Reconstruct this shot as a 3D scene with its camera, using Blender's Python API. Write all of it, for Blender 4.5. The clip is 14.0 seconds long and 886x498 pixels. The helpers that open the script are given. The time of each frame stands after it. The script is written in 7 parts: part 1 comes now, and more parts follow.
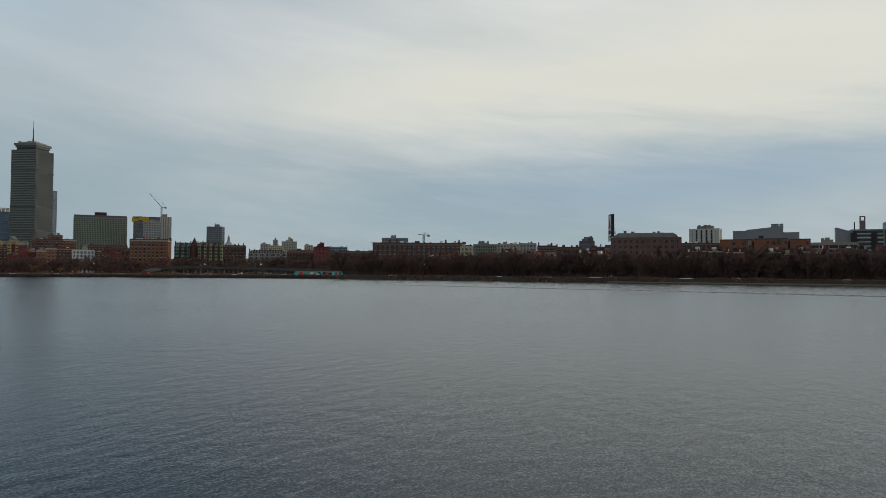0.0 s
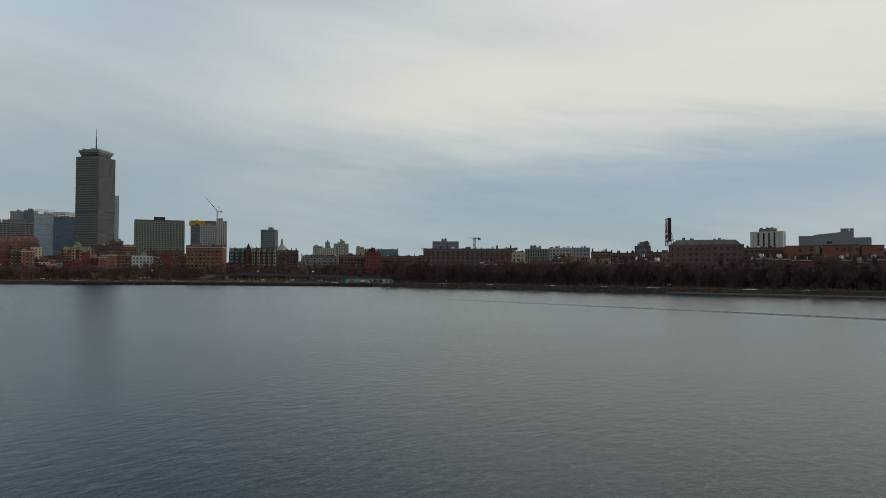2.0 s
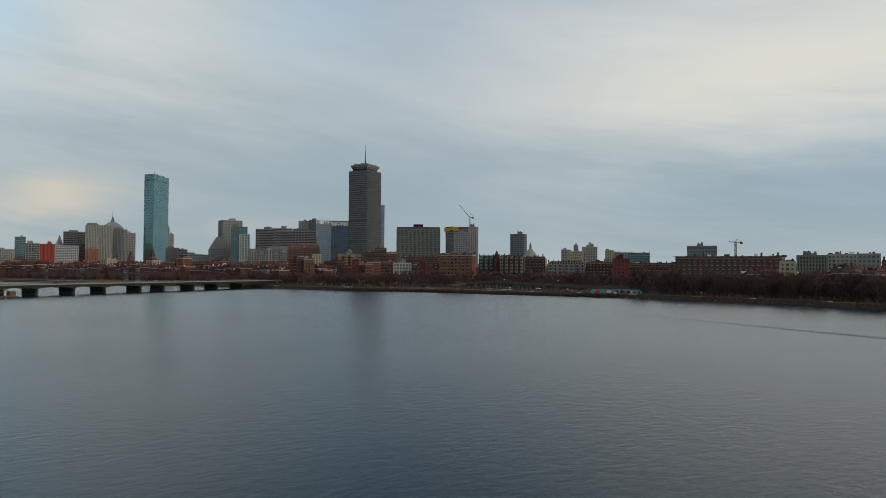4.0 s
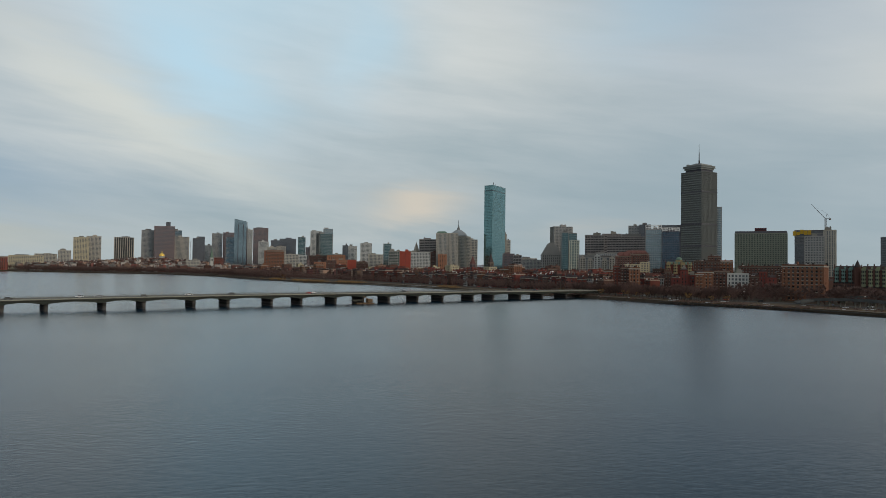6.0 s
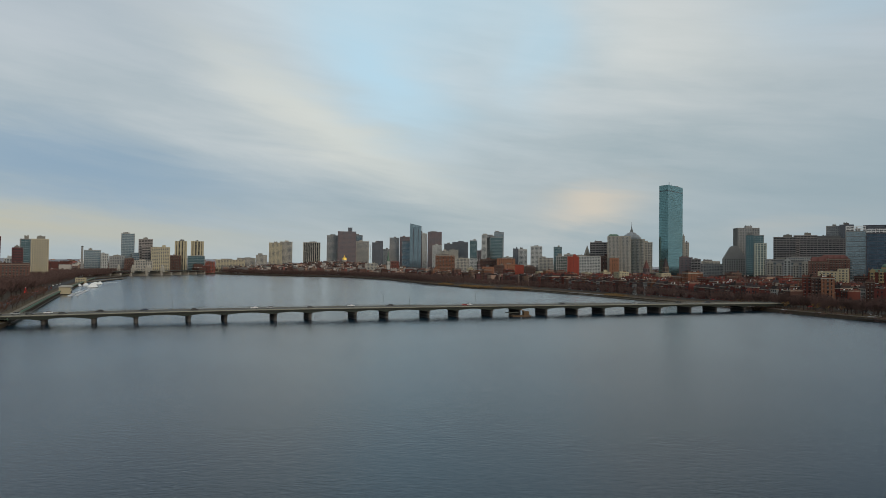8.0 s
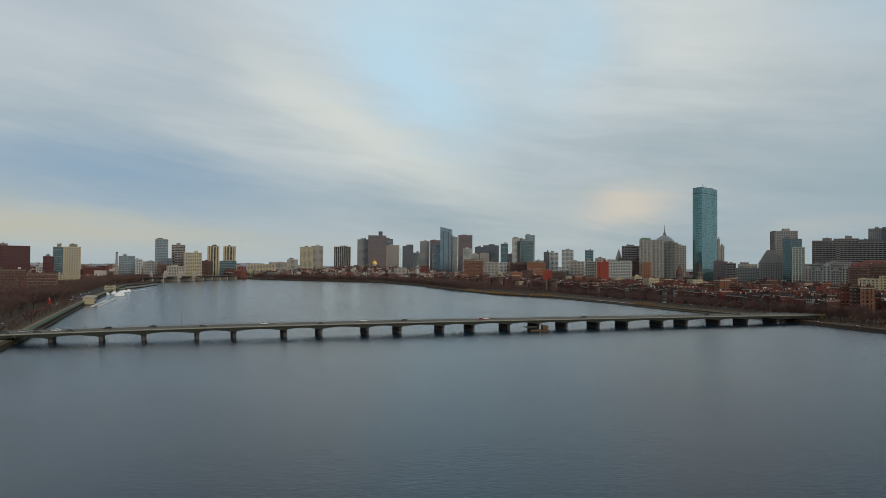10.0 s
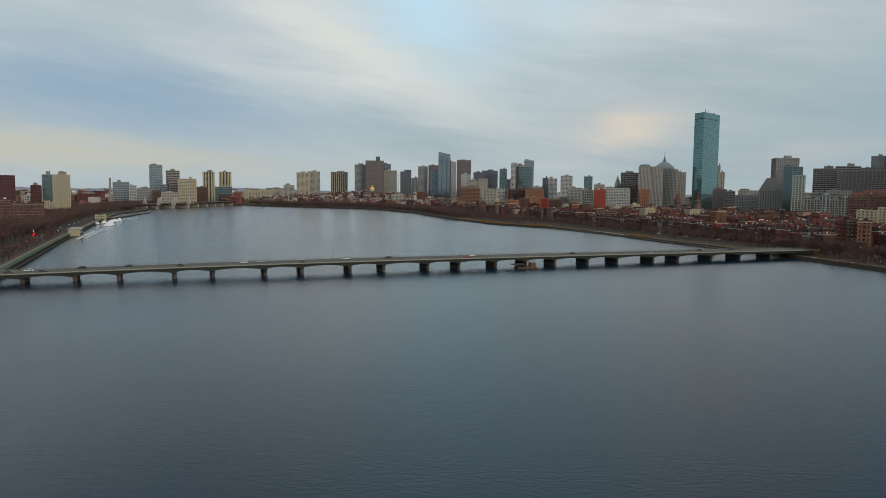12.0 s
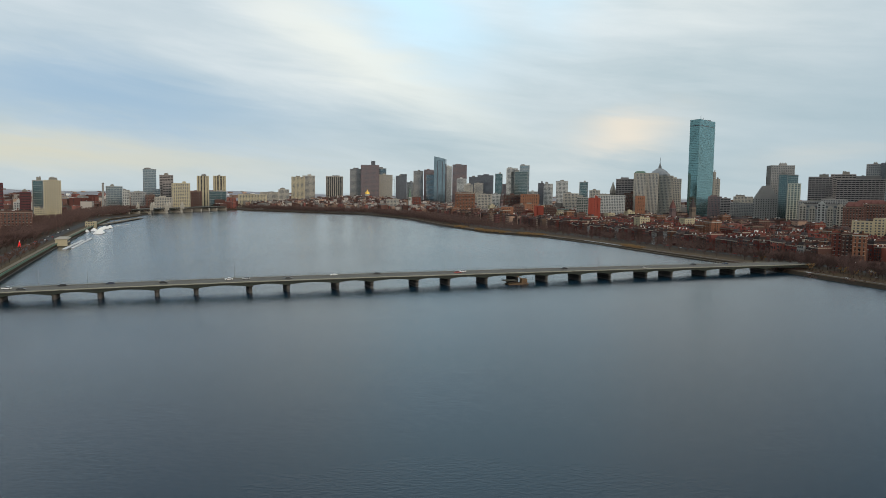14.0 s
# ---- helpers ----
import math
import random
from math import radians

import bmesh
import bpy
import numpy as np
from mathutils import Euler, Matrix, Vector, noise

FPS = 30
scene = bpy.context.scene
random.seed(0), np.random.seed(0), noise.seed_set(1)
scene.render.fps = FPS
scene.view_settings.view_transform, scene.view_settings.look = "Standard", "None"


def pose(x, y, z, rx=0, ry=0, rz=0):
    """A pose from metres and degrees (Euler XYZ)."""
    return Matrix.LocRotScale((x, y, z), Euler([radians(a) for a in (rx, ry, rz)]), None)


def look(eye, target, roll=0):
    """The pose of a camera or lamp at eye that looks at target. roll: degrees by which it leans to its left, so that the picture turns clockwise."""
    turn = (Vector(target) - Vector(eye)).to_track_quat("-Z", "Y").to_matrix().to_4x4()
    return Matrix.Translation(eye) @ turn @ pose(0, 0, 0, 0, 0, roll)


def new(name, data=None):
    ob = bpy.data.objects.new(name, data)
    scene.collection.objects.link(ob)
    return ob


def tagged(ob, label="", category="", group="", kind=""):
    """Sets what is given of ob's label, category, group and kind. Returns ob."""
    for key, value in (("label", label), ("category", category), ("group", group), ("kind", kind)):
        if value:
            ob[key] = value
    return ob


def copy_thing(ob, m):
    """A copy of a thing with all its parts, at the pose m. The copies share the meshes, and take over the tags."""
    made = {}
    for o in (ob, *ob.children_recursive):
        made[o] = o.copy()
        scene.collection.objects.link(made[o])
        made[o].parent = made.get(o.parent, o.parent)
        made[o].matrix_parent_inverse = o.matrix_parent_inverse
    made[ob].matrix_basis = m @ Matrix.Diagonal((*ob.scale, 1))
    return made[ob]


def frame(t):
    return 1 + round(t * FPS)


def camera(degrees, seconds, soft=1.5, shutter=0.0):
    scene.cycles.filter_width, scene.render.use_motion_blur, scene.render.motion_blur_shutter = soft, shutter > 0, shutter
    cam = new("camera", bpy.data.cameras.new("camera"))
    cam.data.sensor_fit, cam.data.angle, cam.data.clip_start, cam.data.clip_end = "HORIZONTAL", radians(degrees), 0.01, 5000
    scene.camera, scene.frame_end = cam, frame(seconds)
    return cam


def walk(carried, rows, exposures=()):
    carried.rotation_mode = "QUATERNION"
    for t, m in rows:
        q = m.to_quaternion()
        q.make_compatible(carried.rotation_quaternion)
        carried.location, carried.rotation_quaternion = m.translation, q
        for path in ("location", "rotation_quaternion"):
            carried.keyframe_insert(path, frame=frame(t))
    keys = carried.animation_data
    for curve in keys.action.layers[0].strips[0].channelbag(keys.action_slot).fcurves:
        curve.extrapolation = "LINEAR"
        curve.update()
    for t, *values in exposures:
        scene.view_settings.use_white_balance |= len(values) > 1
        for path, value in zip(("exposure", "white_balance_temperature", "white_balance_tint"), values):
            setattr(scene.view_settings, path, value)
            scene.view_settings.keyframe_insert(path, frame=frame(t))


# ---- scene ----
cam = camera(64.91, 14.0, soft=0.6)
# seconds, place, and turn in degrees: tilt, lean, heading
PATH = [
    (0, -30.09, 52.16, 6.30, 91.76, -0.26, -154.71),
    (0.5, -29.15, 50.82, 8.06, 91.75, -0.22, -154.82),
    (1, -28.26, 49.49, 9.71, 91.67, -0.14, -154.80),
    (1.5, -27.47, 48.15, 11.26, 91.65, -0.14, -153.61),
    (2, -26.85, 46.80, 12.75, 91.63, -0.14, -150.56),
    (2.5, -26.43, 45.36, 14.27, 91.62, -0.20, -146.02),
    (3, -26.20, 43.76, 15.89, 91.63, -0.27, -140.55),
    (3.5, -26.15, 41.92, 17.77, 91.60, -0.31, -134.97),
    (4, -26.22, 39.78, 19.68, 91.57, -0.30, -130.19),
    (4.2, -26.26, 38.79, 20.46, 91.57, -0.31, -128.04),
    (6.3, -26.42, 26.98, 28.80, 91.47, -0.79, -100.93),
    (6.5, -26.20, 25.73, 29.60, 91.46, -0.79, -100.03),
    (7, -24.97, 22.32, 31.62, 91.44, -0.78, -97.07),
    (7.5, -23.08, 18.80, 33.63, 91.43, -0.77, -91.25),
    (8, -20.54, 15.38, 35.63, 91.39, -0.77, -89.00),
    (8.5, -17.43, 12.26, 37.63, 91.39, -0.76, -86.99),
    (10.5, -3.05, 0.72, 45.66, 91.28, -0.50, -86.02),
    (10.8, -0.99, -0.74, 46.91, 90.72, -0.47, -86.02),
    (11, 0.38, -1.74, 47.74, 90.33, -0.46, -86.04),
    (11.2, 1.74, -2.71, 48.57, 88.68, -0.46, -86.09),
    (11.35, 2.76, -3.40, 49.20, 87.20, -0.47, -86.13),
    (11.5, 3.76, -4.07, 49.83, 85.88, -0.48, -86.17),
    (11.62, 4.54, -4.56, 50.34, 85.20, -0.52, -86.20),
    (12, 6.82, -5.93, 51.97, 85.24, -0.62, -86.28),
    (12.5, 9.49, -7.34, 54.07, 85.31, -0.70, -86.35),
    (13, 11.74, -8.35, 56.09, 85.38, -0.79, -86.45),
    (13.5, 13.69, -9.06, 58.03, 85.44, -0.82, -86.52),
    (14, 15.51, -9.65, 59.94, 85.47, -0.81, -86.58),
]
walk(cam, [(t, pose(x, y, z, tilt, 0, heading) @ pose(0, 0, 0, 0, 0, -lean)) for t, x, y, z, tilt, lean, heading in PATH],
     exposures=((0, 0.0), (10.9, 0.0), (11.5, 0.02), (12.4, 0.19), (13.2, 0.33), (14, 0.43)))

# ---- world, sun ----
world = bpy.data.worlds.new("sky")
scene.world = world
world.use_nodes = True
WT = world.node_tree
WT.nodes.clear()


def wnode(kind, **values):
    n = WT.nodes.new(kind)
    for key, value in values.items():
        n.inputs[key].default_value = value
    return n


def wmath(op, a, b=None, clamp=False):
    n = WT.nodes.new("ShaderNodeMath")
    n.operation, n.use_clamp = op, clamp
    for socket, v in zip(n.inputs, (a, b)):
        if v is None:
            continue
        if isinstance(v, (int, float)):
            socket.default_value = v
        else:
            WT.links.new(v, socket)
    return n.outputs[0]


def wmix(fac, a, b):
    n = WT.nodes.new("ShaderNodeMix")
    n.data_type = "RGBA"
    for socket, v in ((n.inputs[0], fac), (n.inputs[6], a), (n.inputs[7], b)):
        if isinstance(v, tuple):
            socket.default_value = (*v, 1)
        elif isinstance(v, (int, float)):
            socket.default_value = v
        else:
            WT.links.new(v, socket)
    return n.outputs[2]


def wvector(x, y, z=0.0):
    n = WT.nodes.new("ShaderNodeCombineXYZ")
    for socket, v in zip(n.inputs, (x, y, z)):
        if isinstance(v, (int, float)):
            socket.default_value = v
        else:
            WT.links.new(v, socket)
    return n.outputs[0]


def wnoise(vector, scale, detail=4, rough=0.55, distort=0.0):
    n = wnode("ShaderNodeTexNoise", Scale=scale, Detail=detail, Roughness=rough, Distortion=distort)
    WT.links.new(vector, n.inputs["Vector"])
    return n.outputs[0]


SUN_BEARING, SUN_HEIGHT = 232, 16
SKY_MIDDLE = 115
geo = WT.nodes.new("ShaderNodeTexCoord")
sep = WT.nodes.new("ShaderNodeSeparateXYZ")
WT.links.new(geo.outputs["Generated"], sep.inputs[0])
dx, dy, dz = sep.outputs
# bearing in degrees, counted so that its seam lies behind the camera at all times
mc, ms = math.cos(radians(SKY_MIDDLE)), math.sin(radians(SKY_MIDDLE))
ahead = wmath("ADD", wmath("MULTIPLY", dx, ms), wmath("MULTIPLY", dy, mc))
aside = wmath("SUBTRACT", wmath("MULTIPLY", dx, mc), wmath("MULTIPLY", dy, ms))
bearing = wmath("ADD", wmath("MULTIPLY", wmath("ARCTAN2", aside, ahead), 57.2958), SKY_MIDDLE)
height = wmath("MULTIPLY", wmath("ARCSINE", wmath("MAXIMUM", wmath("MINIMUM", dz, 1), -1)), 57.2958)
# streaks lie nearly level low down, and lean the higher they are
lean = wmath("ADD", height, wmath("MULTIPLY", wmath("SUBTRACT", bearing, 100), 0.12))
broad = wnoise(wvector(wmath("MULTIPLY", bearing, 0.045), wmath("MULTIPLY", lean, 0.13)), 1.0, 3, 0.5, 0.5)
fine = wnoise(wvector(wmath("MULTIPLY", bearing, 0.07), wmath("MULTIPLY", lean, 0.42), 3.7), 1.0, 6, 0.58, 0.5)
wisp = wnoise(wvector(wmath("MULTIPLY", bearing, 0.16), wmath("MULTIPLY", lean, 1.1), 8.1), 1.0, 6, 0.6, 0.4)
wobble_b = wmath("MULTIPLY", wmath("SUBTRACT", broad, 0.5), 10)
wobble_h = wmath("MULTIPLY", wmath("SUBTRACT", fine, 0.5), 5)


def spot(at, up, wide, tall, slope=0.0):
    """A soft bank, opening or added patch in the clouds round a bearing and a height, in degrees."""
    b = wmath("SUBTRACT", wmath("ADD", bearing, wobble_b), at)
    h = wmath("SUBTRACT", wmath("SUBTRACT", wmath("ADD", height, wobble_h), up), wmath("MULTIPLY", b, slope))
    r = wmath("ADD", wmath("POWER", wmath("ABSOLUTE", wmath("DIVIDE", b, wide)), 2), wmath("POWER", wmath("ABSOLUTE", wmath("DIVIDE", h, tall)), 2))
    return wmath("POWER", 2.718, wmath("MULTIPLY", r, -1))


sky = WT.nodes.new("ShaderNodeTexSky")
sky.sky_type, sky.sun_disc = "NISHITA", False
sky.sun_elevation, sky.sun_rotation = radians(SUN_HEIGHT), radians(SUN_BEARING)
sky.dust_density, sky.ozone_density, sky.altitude = 2.0, 2.0, 50
scaled = WT.nodes.new("ShaderNodeVectorMath")
scaled.operation = "SCALE"
scaled.inputs["Scale"].default_value = 0.085
WT.links.new(sky.outputs[0], scaled.inputs[0])

# the cloud sheet: blue-grey undersides low down, paler where it is thin and higher up
mixed = wmath("ADD", wmath("ADD", wmath("MULTIPLY", broad, 0.9), wmath("MULTIPLY", fine, 0.5)), wmath("MULTIPLY", wisp, 0.3))
rise = wmath("MULTIPLY", wmath("SUBTRACT", height, 2), 0.055, clamp=True)
thin = wmath("ADD", wmath("MULTIPLY", wmath("SUBTRACT", mixed, 0.85), 1.3), wmath("ADD", wmath("MULTIPLY", rise, 0.75), 0.12), clamp=True)
sheet = wmix(thin, (0.355, 0.445, 0.485), (0.65, 0.69, 0.70))
cream = wmath("ADD", spot(158, 14.5, 26, 3.6, 0.05), wmath("MULTIPLY", spot(186, 15, 16, 5.5), 1.0), clamp=True)
cream = wmath("ADD", cream, wmath("MULTIPLY", spot(78.5, 11.5, 12, 2.4, -0.5), 0.85), clamp=True)
cream = wmath("ADD", cream, wmath("MULTIPLY", spot(107, 18, 8, 4.5), 0.4), clamp=True)
sheet = wmix(wmath("MULTIPLY", cream, 0.8), sheet, (0.77, 0.76, 0.67))
low_blue = wmath("ADD", wmath("MULTIPLY", spot(174, 7.0, 24, 2.8, 0.06), 0.72), spot(60, 7.0, 15, 2.6, -0.12), clamp=True)
sheet = wmix(wmath("MULTIPLY", low_blue, 0.88), sheet, (0.255, 0.385, 0.515))
glow = wmath("ADD", spot(101.5, 5.0, 3.8, 1.5, 0.1), wmath("MULTIPLY", spot(117, 3.6, 5, 0.8, 0.2), 0.5), clamp=True)
sheet = wmix(wmath("MULTIPLY", glow, 0.7), sheet, (0.80, 0.68, 0.53))
rim = wmath("MULTIPLY", spot(56, 2.9, 18, 1.4, -0.05), 0.9)
sheet = wmix(rim, sheet, (0.55, 0.535, 0.43))
# gaps where the blue shows through
gap = wmath("ADD", wmath("MULTIPLY", spot(84, 14.8, 5.5, 4.2, -0.5), 0.68), wmath("MULTIPLY", spot(121, 20.5, 6.5, 3.2, 0.2), 0.75), clamp=True)
gap = wmath("ADD", gap, wmath("MULTIPLY", spot(96, 17, 3, 4, 0.3), 0.4), clamp=True)
# this opening is added above the view to brighten the far water
gap = wmath("ADD", gap, wmath("MULTIPLY", spot(87, 27, 14, 11), 0.85), clamp=True)
open_sky = wmix(0.85, scaled.outputs[0], (0.56, 0.80, 0.94))
colour = wmix(gap, sheet, open_sky)
# both grey banks are stretched above the view to darken the water
slate = wmath("ADD", wmath("MULTIPLY", spot(128, 24, 13, 17), 0.6), wmath("MULTIPLY", spot(58, 25, 14, 13), 0.6), clamp=True)
colour = wmix(slate, colour, (0.46, 0.55, 0.64))
slate_low = wmath("MULTIPLY", spot(124, 6, 16, 6.5), 0.7)
colour = wmix(slate_low, colour, (0.285, 0.385, 0.44))
# haze low down, dull land below
haze = wmath("POWER", 2.718, wmath("MULTIPLY", wmath("MAXIMUM", height, 0), -0.5))
colour = wmix(wmath("MULTIPLY", haze, 0.4), colour, (0.41, 0.465, 0.475))
below = wmath("MULTIPLY", wmath("MAXIMUM", wmath("MULTIPLY", dz, -1), 0), 60, clamp=True)
# above the view, one bright and two dark patches added to light and shade the water
upper_brightening = wmath("MULTIPLY", spot(168, 31, 25, 13), 0.68)
colour = wmix(upper_brightening, colour, (0.86, 0.84, 0.76))
upper_darkening = wmath("ADD", wmath("MULTIPLY", spot(126, 36, 18, 14), 0.95), wmath("MULTIPLY", spot(56, 36, 16, 14), 0.85), clamp=True)
colour = wmix(upper_darkening, colour, (0.19, 0.27, 0.35))
# overhead, out of view, dark patches are added to dim the near water
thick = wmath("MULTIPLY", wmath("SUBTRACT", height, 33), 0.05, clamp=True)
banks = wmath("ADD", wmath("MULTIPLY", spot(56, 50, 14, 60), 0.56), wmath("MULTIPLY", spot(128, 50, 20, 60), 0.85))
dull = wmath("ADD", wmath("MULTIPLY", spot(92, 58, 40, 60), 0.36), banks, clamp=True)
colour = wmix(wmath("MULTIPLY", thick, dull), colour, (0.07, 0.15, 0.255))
# the sky to the north, out of view, is darkened to dim facades facing it
north = wmath("ADD", wmath("MULTIPLY", dy, 0.985), wmath("MULTIPLY", dx, -0.174))
north_dimming = wmath("MULTIPLY", wmath("SUBTRACT", north, 0.5), 2.2, clamp=True)
colour = wmix(wmath("MULTIPLY", north_dimming, 0.42), colour, (0.07, 0.085, 0.10))
colour = wmix(below, colour, (0.10, 0.10, 0.11))
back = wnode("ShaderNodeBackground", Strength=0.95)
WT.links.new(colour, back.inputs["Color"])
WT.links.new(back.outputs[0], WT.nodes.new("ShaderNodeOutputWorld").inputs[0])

lamp = bpy.data.lights.new("sun", "SUN")
lamp.energy, lamp.angle, lamp.color = 0.95, radians(20), (1.0, 0.84, 0.66)
sun = new("sun", lamp)
sb, sh = radians(SUN_BEARING), radians(SUN_HEIGHT)
sun.matrix_world = look((math.sin(sb) * math.cos(sh) * 900, math.cos(sb) * math.cos(sh) * 900, math.sin(sh) * 900), (0, 0, 0))

# ---- materials ----
def material(name):
    m = bpy.data.materials.new(name)
    m.use_nodes = True
    return m, m.node_tree, m.node_tree.nodes["Principled BSDF"]


def add_node(nt, kind, links=(), **values):
    n = nt.nodes.new(kind)
    for key, value in values.items():
        n.inputs[key].default_value = value
    for key, socket in links:
        nt.links.new(socket, n.inputs[key])
    return n


def surface(name, colour, rough=0.8, metal=0.0, vary=0.25, scale=0.4, grain=0.15, fine=6.0, bump=0.3, spec=0.15, tint=0.0, island=0.0):
    """A worn surface: broad stains, fine grain and relief; each object or loose piece differs by tint or island."""
    m, nt, b = material(name)
    at = nt.nodes.new("ShaderNodeTexCoord")
    stain = add_node(nt, "ShaderNodeTexNoise", [("Vector", at.outputs["Object"])], Scale=scale, Detail=5, Roughness=0.6)
    grit = add_node(nt, "ShaderNodeTexNoise", [("Vector", at.outputs["Object"])], Scale=fine, Detail=3, Roughness=0.6)
    total = nt.nodes.new("ShaderNodeMath")
    total.operation = "MULTIPLY_ADD"
    nt.links.new(stain.outputs[0], total.inputs[0])
    total.inputs[1].default_value = vary * 2
    total.inputs[2].default_value = 1 - vary
    total2 = nt.nodes.new("ShaderNodeMath")
    total2.operation = "MULTIPLY_ADD"
    nt.links.new(grit.outputs[0], total2.inputs[0])
    total2.inputs[1].default_value = grain * 2
    nt.links.new(total.outputs[0], total2.inputs[2])
    value = total2.outputs[0]
    for amount, source in ((tint, "ShaderNodeObjectInfo"), (island, "ShaderNodeNewGeometry")):
        if amount:
            info = nt.nodes.new(source)
            piece = nt.nodes.new("ShaderNodeMath")
            piece.operation = "MULTIPLY_ADD"
            nt.links.new(info.outputs["Random" if source == "ShaderNodeObjectInfo" else "Random Per Island"], piece.inputs[0])
            piece.inputs[1].default_value = amount * 2
            piece.inputs[2].default_value = 1 - amount
            both = nt.nodes.new("ShaderNodeMath")
            both.operation = "MULTIPLY"
            nt.links.new(value, both.inputs[0])
            nt.links.new(piece.outputs[0], both.inputs[1])
            value = both.outputs[0]
    tone = nt.nodes.new("ShaderNodeVectorMath")
    tone.operation = "SCALE"
    tone.inputs[0].default_value = colour
    shift = nt.nodes.new("ShaderNodeMath")
    shift.operation = "SUBTRACT"
    nt.links.new(value, shift.inputs[0])
    shift.inputs[1].default_value = grain
    nt.links.new(shift.outputs[0], tone.inputs["Scale"])
    nt.links.new(tone.outputs[0], b.inputs["Base Color"])
    b.inputs["Roughness"].default_value = rough
    b.inputs["Metallic"].default_value = metal
    b.inputs["Specular IOR Level"].default_value = spec
    if bump:
        relief = add_node(nt, "ShaderNodeBump", [("Height", grit.outputs[0])], Strength=bump, Distance=0.05)
        nt.links.new(relief.outputs[0], b.inputs["Normal"])
    return m


def glazing(name, colour, rough=0.12, metal=0.0, vary=0.5, pane=3.6):
    """Dark window glass whose panes differ a little in tone and tilt."""
    m, nt, b = material(name)
    at = nt.nodes.new("ShaderNodeTexCoord")
    cell = add_node(nt, "ShaderNodeTexVoronoi", [("Vector", at.outputs["Object"])], Scale=1 / pane)
    cell.distance = "CHEBYCHEV"
    broad_n = add_node(nt, "ShaderNodeTexNoise", [("Vector", at.outputs["Object"])], Scale=0.03, Detail=3)
    grey = nt.nodes.new("ShaderNodeSeparateColor")
    nt.links.new(cell.outputs["Color"], grey.inputs[0])
    amount = nt.nodes.new("ShaderNodeMath")
    amount.operation = "MULTIPLY_ADD"
    nt.links.new(grey.outputs[0], amount.inputs[0])
    amount.inputs[1].default_value = vary
    amount.inputs[2].default_value = 1 - vary * 0.5
    amount2 = nt.nodes.new("ShaderNodeMath")
    amount2.operation = "MULTIPLY"
    nt.links.new(amount.outputs[0], amount2.inputs[0])
    lift = nt.nodes.new("ShaderNodeMath")
    lift.operation = "MULTIPLY_ADD"
    nt.links.new(broad_n.outputs[0], lift.inputs[0])
    lift.inputs[1].default_value = 0.35
    lift.inputs[2].default_value = 0.82
    nt.links.new(lift.outputs[0], amount2.inputs[1])
    tone = nt.nodes.new("ShaderNodeVectorMath")
    tone.operation = "SCALE"
    tone.inputs[0].default_value = colour
    nt.links.new(amount2.outputs[0], tone.inputs["Scale"])
    nt.links.new(tone.outputs[0], b.inputs["Base Color"])
    b.inputs["Roughness"].default_value = rough
    b.inputs["Metallic"].default_value = metal
    b.inputs["IOR"].default_value = 1.5
    return m


